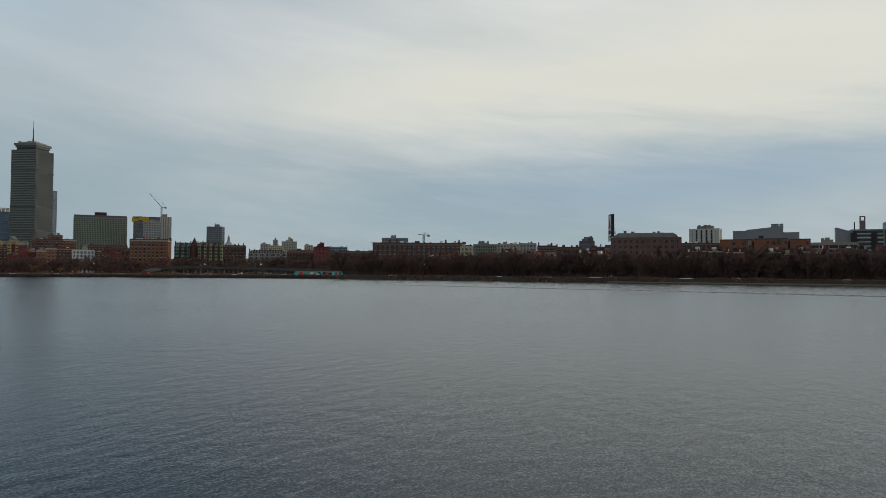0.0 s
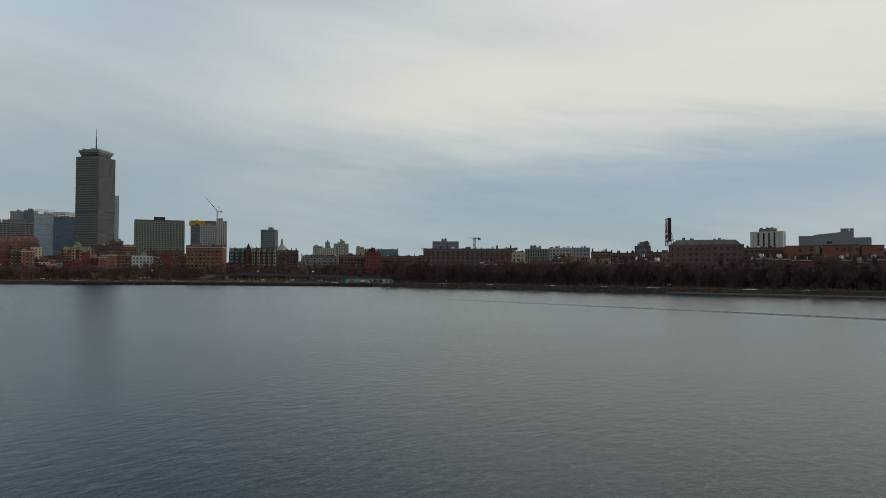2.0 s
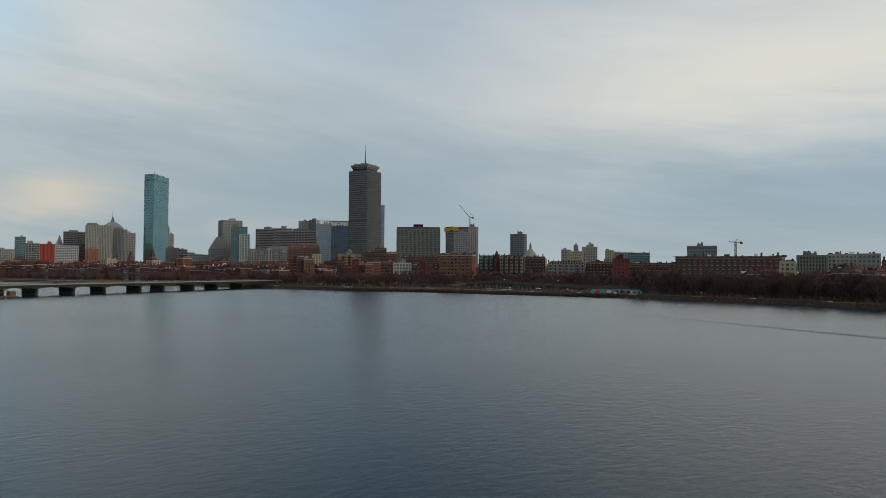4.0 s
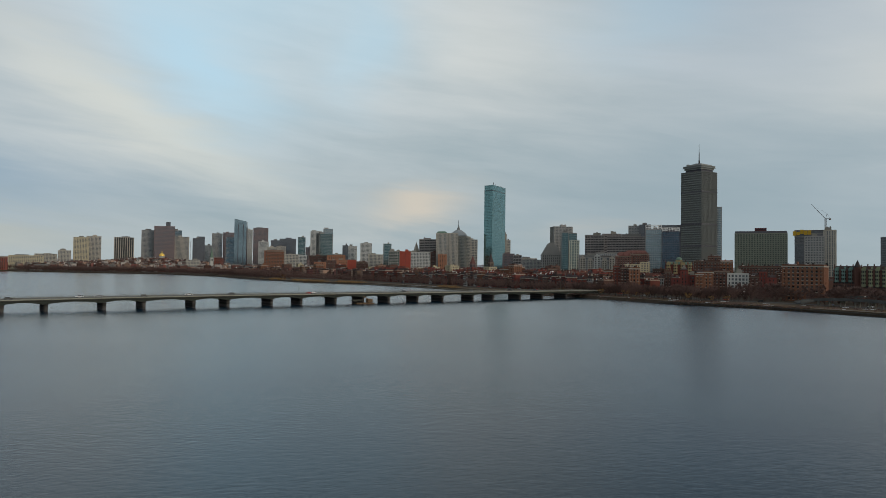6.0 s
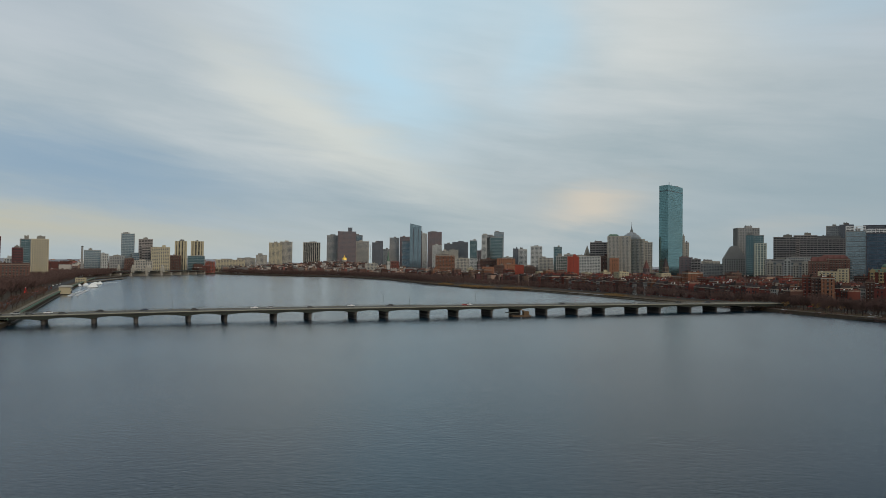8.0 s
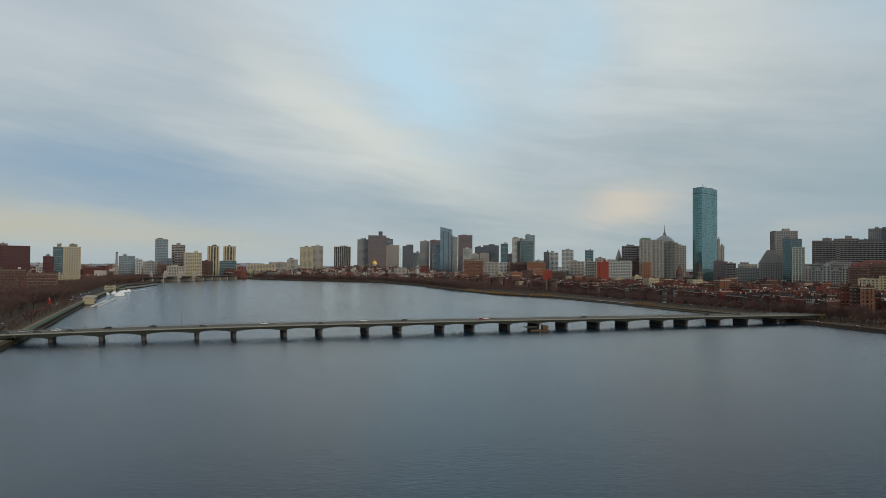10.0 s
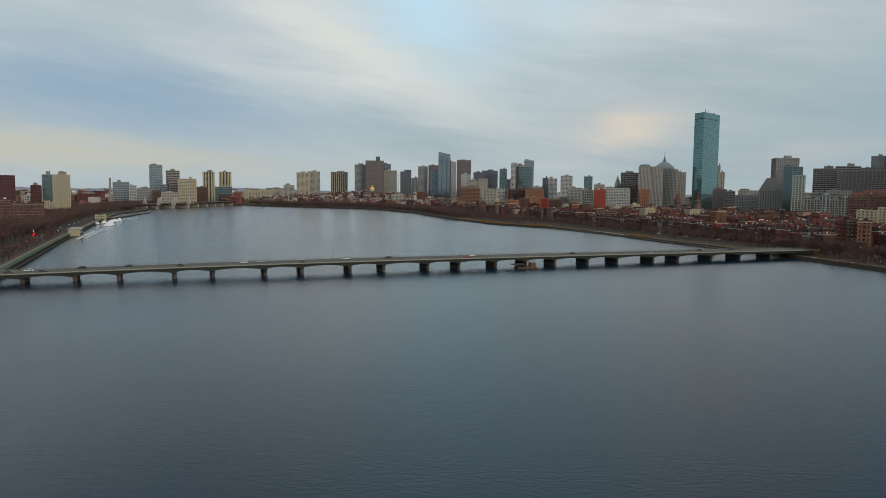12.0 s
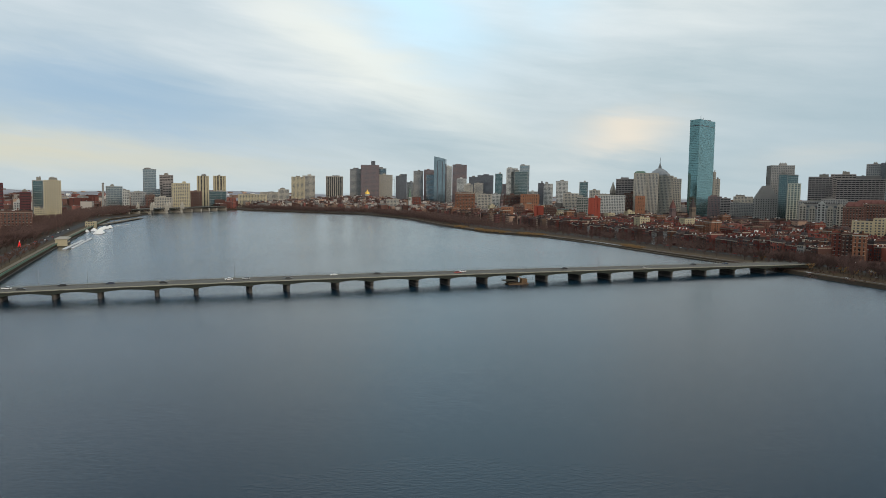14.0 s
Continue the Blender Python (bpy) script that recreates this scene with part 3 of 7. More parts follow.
W_DEEP = surface("maroon_brick", (0.135, 0.041, 0.035), vary=0.25, scale=0.15, fine=4, tint=0.35)
W_CORNICE = surface("brown_stone_cornice", (0.17, 0.135, 0.11), vary=0.25, scale=0.2, tint=0.3)
W_CREAM = surface("cream_stone", (0.46, 0.44, 0.36), vary=0.12, scale=0.08)
S_BROWN = (W_BROWN, G_CITY, 3.9, 2.8, 0.36, 0.4)
S_MAROON = (W_MAROON, G_DARK, 3.8, 4.0, 0.62, 0.12)
S_TAN = (W_TAN, G_CITY, 3.2, 4.0, 0.46, 0.42)
S_BEIGE = (W_BEIGE, G_CITY, 3.5, 3.4, 0.36, 0.4)
S_BEIGE_FIN = (W_BEIGE, G_CITY, 3.7, 3.2, 0.16, 0.5)
S_DARK_FIN = (W_BEIGE, G_DARK, 3.8, 6.0, 0.05, 0.28)
S_TWIN = (W_TAN, G_DARK, 3.0, 8.5, 0.1, 0.5)
S_GREY = (W_GREY, G_CITY, 3.6, 3.6, 0.38, 0.34)
S_GREY_BAND = (W_GREY_BROWN, G_DARK, 3.6, 6.0, 0.5, 0.12)
S_DARK = (W_DARK, G_CITY, 3.8, 3.0, 0.35, 0.3)
S_WHITE = (W_WHITE, G_CITY, 3.5, 3.6, 0.36, 0.34)
S_CREAM = (W_CREAM, G_TEAL, 3.4, 5.4, 0.3, 0.34)
S_WHITE_GRID = (W_WHITE, G_CITY, 3.4, 3.6, 0.36, 0.38)
S_BLUE = (W_GREY, G_BLUE, 4.0, 3.0, 0.2, 0.06)
S_DEEP_BLUE = (W_DARK, G_DEEP_BLUE, 4.0, 3.0, 0.2, 0.1)
S_TEAL = (W_GREY, G_TEAL, 4.0, 3.0, 0.12, 0.06)
S_PALE = (W_GREY, G_PALE, 4.0, 3.2, 0.22, 0.1)
S_RED = (W_RED, G_WINDOW, 3.5, 3.8, 0.44, 0.5)
S_ORANGE = (W_ORANGE, G_WINDOW, 3.5, 3.8, 0.44, 0.5)
S_BRICK = (W_BRICK, G_WINDOW, 3.5, 3.6, 0.44, 0.5)
S_DEEP = (W_DEEP, G_WINDOW, 3.5, 3.6, 0.44, 0.5)
S_HALL = (W_HALL, G_WINDOW, 3.5, 3.6, 0.5, 0.56)
W_SLAB = surface("slab_concrete", (0.185, 0.205, 0.17), vary=0.12, scale=0.08)
W_METAL = surface("grey_metal_cladding", (0.20, 0.215, 0.235), rough=0.45, vary=0.1, scale=0.1)
G_SLAB = glazing("hotel_glass", (0.05, 0.075, 0.065), rough=0.2)
G_HAZE = glazing("grey_blue_glass", (0.17, 0.20, 0.225), rough=0.2, metal=0.3, vary=0.3)
S_OFFICE = (W_METAL, G_HAZE, 4.0, 3.4, 0.35, 0.2)
S_SLAB = (W_SLAB, G_SLAB, 3.1, 2.3, 0.26, 0.46)
S_LONG = (W_BRICK, G_GREY, 3.4, 4.2, 0.35, 0.45)
W_TERRA = surface("terracotta_brick", (0.30, 0.145, 0.09), vary=0.2, scale=0.12, fine=4)
W_SCARLET = surface("bright_red_brick", (0.30, 0.07, 0.05), vary=0.2, scale=0.12, fine=4)
S_TERRA = (W_TERRA, G_WINDOW, 3.3, 4.6, 0.5, 0.6)
S_SCARLET = (W_SCARLET, G_WINDOW, 3.3, 7.0, 0.72, 0.8)
S_BALCONY = (W_GREY, G_SLAB, 3.0, 4.0, 0.3, 0.2)
S_WHITE_FIN = (W_WHITE, G_DARK, 3.2, 4.6, 0.04, 0.62)
M_SLATE = surface("slate_roof", (0.072, 0.058, 0.058), vary=0.3, scale=0.3, tint=0.35)
M_COPPER = surface("green_copper", (0.12, 0.18, 0.14), vary=0.25, scale=0.2, tint=0.2)
M_REDROOF = surface("red_roof", (0.16, 0.075, 0.066), vary=0.2, scale=0.2)

# ---- the far skyline, block by block ----
def gabled_block(x, y, w, d, yaw):
    """A broad grey stone block whose front breaks into gabled bays, stepping back to an upper tier."""
    ob = tower("low_block", x, y, w, d, 40, yaw, S_GREY, "grey stone apartment block with gabled bays and dormers", 3, 0)
    bm = bmesh.new()
    box(bm, 0, 4, 39, w - 12, d - 16, 10)
    part("upper_tier", bm, W_GREY, ob)
    bm = bmesh.new()
    box(bm, 0, 4, 49, w - 10.5, d - 14.5, 0.8)
    part("upper_roof", bm, M_SLATE, ob, "dark slate roof")
    for at, wide, top in ((-27, 10, 46), (-13, 8, 43), (0, 12, 49), (13, 8, 43), (27, 10, 46)):
        front = -d / 2 - 1.6
        bm = bmesh.new()
        box(bm, at, front + 4.5, -2, wide, 9, top + 2)
        low = [bm.verts.new((at + e * wide / 2, yy, top)) for yy in (front, front + 9) for e in (-1, 1)]
        ridge = [bm.verts.new((at, yy, top + wide * 0.42)) for yy in (front, front + 9)]
        bm.faces.new((low[0], low[1], ridge[0]))
        bm.faces.new((low[3], low[2], ridge[1]))
        bm.faces.new((low[0], ridge[0], ridge[1], low[2]))
        bm.faces.new((low[1], low[3], ridge[1], ridge[0]))
        bay = part("gabled_bay", bm, W_WHITE if at == 0 else W_BEIGE, ob, "pale stone gabled bay")
        for z in range(6, int(top) - 2, 4):
            for e in (-0.25, 0.25):
                bm = bmesh.new()
                box(bm, at + e * wide, front, z, wide * 0.24, 0.3, 2.3)
                part("window", bm, G_DARK, bay)
    for at in (-20, -7, 7, 20):
        bm = bmesh.new()
        box(bm, at, -d / 2 + 11.6, 43, 4, 1.2, 3.2)
        part("dormer", bm, G_GREY, ob, "glazed dormer")
    return ob


tower("office_tower", 862, 631, 53.5, 37.5, 61.9, -54, S_MAROON, "dark maroon office block with ribbon windows", 3, 1)
tower("office_tower", 1004, 666, 14.0, 9.8, 50.2, -56, S_MAROON, "small dark maroon office block", 3, 1)
tower("apartment_tower", 1199, 776, 16.7, 16.7, 69.6, -57, S_TEAL, "apartment slab with green-grey glazed end", 3, 1)
tower("apartment_tower", 1211, 757, 26.8, 21.5, 69.9, -58, S_TAN, "tan concrete apartment tower with square windows", 3, 1)
tower("low_block", 1124, 722, 19.0, 13.3, 23.7, -57, S_TAN, "low tan concrete block below the tower", 3, 0)
tower("low_block", 1139, 713, 12.7, 8.9, 18.7, -58, S_TAN, "low tan concrete wing", 3, 0)
tower("low_block", 818, 598, 40.6, 28.4, 32.5, -54, S_BRICK, "brick apartment block with pale balconies", 3, 1)
tower("low_block", 838, 565, 34.0, 23.8, 28.0, -56, S_BRICK, "long brick apartment block with white roof plant", 3, 1)
tower("low_block", 1046, 699, 24.4, 17.1, 34.6, -56, S_WHITE, "low pale roof block", 3, 1)
tower("office_tower", 2041, 1098, 44.9, 35.9, 64.5, -62, S_PALE, "pale glazed office block", 3, 1)
tower("office_tower", 2002, 1041, 19.9, 14.0, 54.5, -62, S_WHITE, "white office block in the city behind", 3, 1)
tower("office_tower", 2015, 1011, 41.7, 29.2, 48.1, -63, S_GREY, "grey office block in the city behind", 3, 1)
tower("office_tower", 2218, 1076, 39.3, 31.5, 122.4, -64, S_PALE, "tall pale apartment tower with dark edge", 3, 1)
tower("office_tower", 2102, 966, 39.2, 27.4, 101.2, -65, S_GREY_BAND, "stepped grey office tower", 3, 1)
tower("office_tower", 2080, 954, 24.3, 17.0, 80.0, -65, S_GREY_BAND, "grey lower step of an office tower", 3, 0)
tower("office_tower", 2057, 975, 20.7, 14.5, 58.9, -65, S_BLUE, "dark blue glass block", 3, 0)
tower("office_tower", 2031, 889, 50.6, 35.4, 76.0, -66, S_TAN, "broad tan concrete hotel tower", 3, 1)
tower("low_block", 1966, 911, 48.7, 34.1, 35.5, -65, S_BEIGE, "low beige block by the water", 3, 1)
tower("low_block", 1988, 962, 24.6, 17.2, 41.7, -64, S_BRICK, "low brick block in the city behind", 3, 1)
tower("low_block", 2135, 887, 33.5, 23.4, 53.2, -67, S_BRICK, "brick hospital block in the city behind", 3, 1)
tower("apartment_tower", 2425, 985, 40.0, 36.0, 106.6, -68, S_TWIN, "tan apartment tower with dark upright stripes", 3, 1)
tower("apartment_tower", 2494, 952, 43.3, 38.9, 108.7, -69, S_TWIN, "tan apartment tower with dark upright stripes", 3, 1)
tower("low_block", 2305, 885, 54.5, 38.1, 54.4, -69, S_TEAL, "low green glass hospital block", 3, 1)
tower("low_block", 2265, 823, 28.8, 20.1, 35.9, -70, S_RED, "low red brick block", 3, 1)
tower("low_block", 2499, 832, 98.8, 69.2, 43.9, -72, S_TAN, "long low tan block", 3, 1)
tower("low_block", 2795, 863, 71.3, 49.9, 53.5, -73, S_BEIGE, "low beige block on the hill", 3, 1)
tower("office_tower", 2608, 749, 39.8, 27.8, 64.0, -74, S_BEIGE, "stepped beige stone block", 3, 1)
tower("office_tower", 2723, 726, 50.3, 35.2, 114.3, -75, S_TAN, "tan office tower beside a paler slab", 3, 1)
tower("office_tower", 2788, 700, 49.3, 49.3, 120.7, -76, S_BEIGE, "pale beige office slab", 3, 1)
tower("office_tower", 2814, 601, 68.0, 54.4, 119.6, -78, S_DARK_FIN, "dark office tower with pale upright fins", 3, 1)
tower("office_tower", 2956, 540, 50.1, 50.1, 155.3, -80, S_GREY, "grey-brown office tower in the city behind", 3, 1)
tower("office_tower", 2939, 477, 75.7, 75.7, 171.1, -81, S_BROWN, "dark red-brown granite tower", 3, 0)
tower("office_tower", 2922, 461, 16.6, 16.6, 188.4, -81, S_DARK, "dark plant tower above the brown tower", 3, 0)
tower("office_tower", 3131, 455, 38.1, 26.7, 165.5, -82, S_BLUE, "blue glass office tower", 3, 1)
tower("office_tower", 2991, 417, 55.7, 39.0, 133.2, -82, S_BEIGE_FIN, "pale beige office tower", 3, 1)
tower("office_tower", 3046, 358, 46.9, 32.8, 130.4, -83, S_DARK, "dark stepped office tower", 3, 1)
tower("office_tower", 3071, 352, 29.9, 20.9, 138.8, -83, S_DARK, "dark office tower step", 3, 0)
tower("office_tower", 3298, 340, 42.8, 29.9, 108.4, -84, S_WHITE, "white office block in the city behind", 3, 1)
tower("office_tower", 3152, 293, 43.4, 30.4, 156.9, -85, S_GREY, "grey-brown office tower in the city behind", 3, 1)
tower("office_tower", 3257, 253, 47.5, 33.2, 166.2, -86, S_BROWN, "grey-brown office tower with flat top", 3, 1)
tower("office_tower", 3105, 235, 37.7, 26.4, 140.5, -86, S_BLUE, "dark blue glass tower", 3, 0)
tower("office_tower", 3256, 161, 26.4, 18.5, 182.7, -87, S_WHITE, "pale narrow office tower", 3, 1)
tower("office_tower", 3281, 113, 65.8, 65.8, 190.9, -88, S_BROWN, "red-brown granite office tower", 3, 1)
tower("office_tower", 3064, 95, 42.0, 29.4, 122.7, -88, S_WHITE, "pale stone office block", 3, 1)
tower("office_tower", 2912, 61, 35.2, 24.6, 95.5, -89, S_BEIGE, "beige stone office block", 3, 1)
tower("office_tower", 3214, 47, 38.8, 27.2, 134.6, -89, S_DARK, "dark office block in the city behind", 3, 1)
tower("office_tower", 3064, 21, 39.4, 27.6, 103.4, -90, S_BEIGE, "beige stone office block", 3, 1)
tower("office_tower", 3233, -8, 72.3, 65.1, 142.7, -90, S_DARK, "black glass office tower", 3, 1)
tower("office_tower", 3111, -67, 32.4, 22.7, 147.5, -91, S_TEAL, "green-grey glass apartment tower", 3, 1)
tower("office_tower", 3011, -99, 36.1, 25.3, 100.8, -92, S_BROWN, "brown brick office block", 3, 1)
tower("office_tower", 2764, -112, 44.1, 30.9, 158.3, -92, S_WHITE, "white apartment tower in the city behind", 3, 1)
tower("office_tower", 2522, -129, 49.2, 34.4, 138.0, -73, S_TEAL, "teal glass hotel tower", 3, 1)
tower("office_tower", 2909, -168, 39.4, 27.6, 176.4, -93, S_PALE, "pale round-topped office tower", 3, 1)
tower("low_block", 2710, -189, 45.1, 31.6, 69.7, -94, S_WHITE, "pale low stone block downtown", 3, 1)
tower("apartment_tower", 2599, -212, 20.6, 14.4, 100.3, -95, S_DARK, "dark narrow apartment tower", 3, 1)
tower("apartment_tower", 2601, -239, 32.9, 23.0, 98.3, -95, S_WHITE, "white apartment tower in the city behind", 3, 1)
tower("apartment_tower", 2500, -278, 41.2, 28.9, 106.5, -96, S_WHITE, "white apartment tower with balconies", 3, 1)
tower("apartment_tower", 2337, -331, 27.4, 19.2, 101.1, -98, S_TEAL, "green-grey glass apartment tower", 3, 1)
tower("low_block", 2300, -286, 48.5, 34.0, 63.2, -97, S_BEIGE, "low beige theatre block", 3, 1)
tower("low_block", 2185, -344, 32.2, 22.6, 73.3, -99, S_BEIGE, "low beige stone block", 3, 1)
tower("low_block", 2414, -51, 40.6, 28.4, 58.4, -91, S_WHITE, "pale low stone block downtown", 3, 1)
tower("low_block", 2318, -96, 55.3, 38.7, 56.3, -92, S_BRICK, "brown brick apartment block", 3, 1)
tower("low_block", 2266, -152, 59.1, 41.4, 58.3, -94, S_TERRA, "orange brick block in the city behind", 3, 1)
tower("apartment_tower", 1764, 41, 48.2, 28.9, 59.7, -89, S_ORANGE, "orange-brown brick slab apartment tower", 3, 1)
tower("apartment_tower", 2296, 294, 40.9, 28.6, 36.5, -83, S_BEIGE, "pale apartment block in the city behind", 3, 1)
tower("apartment_tower", 2300, 216, 28.0, 19.6, 44.5, -85, S_RED, "red brick apartment block", 3, 1)
tower("apartment_tower", 2166, -7, 43.4, 30.4, 56.7, -90, S_BEIGE, "beige apartment block in the city behind", 3, 1)
tower("apartment_tower", 1458, -55, 24.4, 17.1, 30.9, -92, S_TERRA, "orange brick apartment house", 3, 1)
tower("apartment_tower", 1507, -82, 24.0, 16.8, 35.5, -93, S_BRICK, "brown brick apartment house", 3, 1)
tower("apartment_tower", 1506, -107, 27.4, 19.2, 36.9, -94, S_TERRA, "orange brick apartment house", 3, 1)
tower("apartment_tower", 1382, -114, 17.5, 12.3, 35.5, -95, S_SCARLET, "bright red brick apartment house", 3, 1)
tower("apartment_tower", 1422, -138, 24.7, 17.3, 33.1, -95, S_BRICK, "brown brick apartment house", 3, 1)
tower("apartment_tower", 1299, -186, 20.2, 24.2, 53.2, -98, S_BALCONY, "tall slab apartment block with pale balconies", 3, 1)
tower("apartment_tower", 1295, -207, 21.0, 21.0, 52.4, -99, S_SCARLET, "plain red brick end of an apartment block", 3, 1)
tower("low_block", 1599, -287, 67.1, 47.0, 58.1, -100, S_WHITE, "long white stone college block", 3, 1)
tower("low_block", 1700, -196, 40, 18, 22, -92, (W_VERDE, G_TEAL, 4, 12, 0.9, 0.3), "low block clad in dark green metal", 3, 0)
tower("office_tower", 1933, -388, 51.5, 41.2, 102.5, -101, S_GREY_BAND, "stepped grey-brown office block", 3, 1)
tower("low_block", 1823, -378, 30.6, 21.4, 63.4, -102, S_BRICK, "brick office block in the city behind", 3, 1)
tower("low_block", 1766, -391, 22.8, 16.0, 57.4, -102, S_TERRA, "orange stone block in the city behind", 3, 1)
tower("office_tower", 1850, -419, 32.2, 32.2, 107.7, -103, S_GREY, "grey stone office block", 3, 1)
tower("office_tower", 1788, -394, 30, 30, 114.1, -103, S_BEIGE_FIN, "pink-grey stone office block with arched top", 3, 0, cap=(M_COPPER, 6, 0.6))
tower("office_tower", 1790, -424, 30, 30, 114.4, -104, S_BEIGE_FIN, "pink-grey stone office wing", 3, 0)
tower("office_tower", 1942, -524, 26.1, 20.9, 105.4, -105, S_BEIGE, "beige stone office block", 3, 1)
tower("office_tower", 1957, -628, 8.6, 8.6, 125.2, -108, S_BEIGE, "slim beige tower behind the glass tower", 3, 1)
tower("office_tower", 1957, -637, 14.3, 14.3, 106.6, -108, S_BEIGE, "beige tower behind the glass tower", 3, 1)
tower("low_block", 1580, -512, 28.8, 20.2, 58.5, -108, S_BROWN, "dark brown stone hotel block", 3, 1)
tower("low_block", 1561, -528, 20.4, 14.3, 54.9, -109, S_GREY_BAND, "grey glazed block with sloping roof", 3, 1)
tower("low_block", 1667, -600, 59.5, 41.7, 45.4, -110, S_GREY, "long low library block", 3, 1)
tower("low_block", 2466, -891, 61.8, 43.3, 61.2, -110, S_BEIGE, "far low block in the city behind", 3, 1)
tower("office_tower", 1596, -655, 47.3, 37.9, 127.7, -97, S_GREY, "grey-brown stone hotel tower", 3, 1)
tower("office_tower", 1394, -580, 18.5, 18.5, 102.5, -113, S_TEAL, "grey-green glass residential tower", 3, 1)
tower("office_tower", 1379, -590, 18.2, 18.2, 100.9, -113, S_TEAL, "glass crown of a residential tower", 3, 0)
tower("office_tower", 1364, -587, 21.8, 17.4, 84.4, -113, S_CREAM, "cream stone residential tower with green glazed bays", 3, 0)
tower("office_tower", 1372, -638, 40.1, 24.1, 97.6, -115, S_GREY_BAND, "grey concrete office slab with ribbon windows", 3, 1)
tower("office_tower", 1445, -715, 43.6, 21.8, 105.2, -116, S_GREY_BAND, "dark grey concrete office slab", 3, 1)
tower("office_tower", 1313, -686, 84.8, 33.9, 92.5, -118, S_GREY_BAND, "long grey concrete office slab with ribbon windows", 3, 1)
tower("office_tower", 1480, -793, 28.6, 28.6, 127.5, -119, S_GREY, "grey concrete tower in the city behind", 3, 1)
tower("office_tower", 1459, -808, 25.7, 25.7, 129.3, -119, S_DARK, "dark concrete stair tower", 3, 1)
tower("low_block", 1270, -576, 39.1, 27.3, 52.1, -114, S_GREY, "grey stepped apartment and shop block", 3, 1)
tower("low_block", 1246, -604, 39.4, 27.6, 56.1, -116, S_GREY, "pale grey stone apartment block", 3, 1)
tower("office_tower", 1400, -838, 50.1, 35.1, 125.2, -121, S_DARK, "dark brown office tower", 3, 0)
tower("office_tower", 1102, -624, 28.7, 23.0, 96.0, -120, S_PALE, "pale blue glass tower", 3, 1)
tower("office_tower", 1070, -639, 29.6, 23.7, 90.9, -121, S_DEEP_BLUE, "blue glass tower with lower shoulders", 3, 1)
tower("office_tower", 1314, -900, 18.5, 18.5, 162.0, -125, S_PALE, "pale glass tower behind the tall grey tower", 3, 1)
tower("low_block", 1027, -526, 26.1, 18.3, 46.4, -118, S_BRICK, "red-brown brick block with red stepped roof", 3, 1, cap=(M_REDROOF, 7, 0.6))
tower("low_block", 1040, -556, 41.1, 28.8, 50.7, -119, S_BRICK, "red-brown stone block with pale upper floors", 3, 1, cap=(M_REDROOF, 6, 0.7))
gabled_block(1212, -568, 66.0, 46.2, -116)
tower("low_block", 861, -452, 21.9, 15.4, 31.2, -118, S_TAN, "cream plastered stepped house", 3, 1)
tower("low_block", 859, -470, 12.4, 8.7, 34.6, -119, S_TAN, "cream plastered stepped house", 3, 1)
tower("apartment_tower", 706, -465, 28.9, 23.2, 35.5, -124, S_BRICK, "dark brown brick apartment house", 3, 1)
tower("apartment_tower", 698, -485, 15.2, 12.2, 35.9, -125, S_ORANGE, "brown brick apartment house wing", 3, 1)
tower("apartment_tower", 721, -485, 14.6, 10.2, 41.3, -124, S_BRICK, "brick stair tower in the city behind", 3, 1)
tower("low_block", 700, -534, 48.7, 34.1, 30.0, -128, S_BRICK, "long low brown brick block", 3, 3)
tower("low_block", 602, -431, 20.2, 14.1, 21.4, -126, S_WHITE_GRID, "white stone house with dark square windows", 3, 1)
tower("office_tower", 948, -726, 77.0, 19.3, 84.5, -129, S_SLAB, "broad green-grey hotel slab with pale upright stripes", 3, 0, cap=(W_DARK, 4.5, 0.99))
tower("office_tower", 955, -731, 17.2, 17.2, 93.3, -128, S_MAROON, "plant room on the hotel slab", 3, 0)
tower("office_tower", 946, -817, 43.5, 34.8, 91.4, -132, S_DARK, "unfinished tower wrapped in yellow netting", 3, 0)
tower("office_tower", 854, -745, 26.1, 20.9, 76.9, -132, S_GREY, "grey concrete hotel tower", 3, 1)
tower("office_tower", 876, -792, 17.3, 17.3, 88.1, -133, S_BEIGE_FIN, "pale concrete hotel tower", 3, 1)
tower("apartment_tower", 492, -417, 33.0, 16.5, 30.0, -144, S_ORANGE, "orange-brown brick apartment house with pale cornice", 3, 1)
tower("office_tower", 940, -974, 29.6, 14.8, 84.4, -157, S_OFFICE, "grey-blue glazed office tower with flat roof", 3, 1)
tower("low_block", 523, -564, 23.2, 16.3, 29.5, -138, S_BRICK, "brick row house block", 3, 2)
tower("low_block", 443, -582, 31.6, 22.1, 23.5, -143, S_BRICK, "brown brick row in the city behind", 3, 3)
tower("low_block", 388, -541, 15.3, 10.7, 26.0, -145, S_DEEP, "deep red brick apartment house", 3, 2)
tower("low_block", 379, -584, 47.2, 33.0, 22.2, -147, S_BRICK, "brown brick row with chimneys", 3, 3)
tower("apartment_tower", 250, -487, 75.2, 15.0, 26.0, -153, S_LONG, "long brick apartment house with cream window bays", 3, 3)
tower("low_block", 194, -467, 10.4, 10.4, 21.8, -157, S_TAN, "cream yellow end house", 3, 0)
tower("low_block", 220, -510, 9.4, 9.4, 26.6, -156, S_ORANGE, "brick stair block in the city behind", 3, 0)
tower("office_tower", 415, -743, 33.4, 23.4, 43.9, -151, S_OFFICE, "grey glazed block behind the long house", 3, 1)
tower("low_block", 233, -605, 23.8, 16.6, 28.7, -158, S_SLAB, "grey-green block of flats", 3, 2)
tower("low_block", 218, -632, 23.2, 16.2, 30.0, -160, S_BEIGE, "cream block of flats", 3, 3)
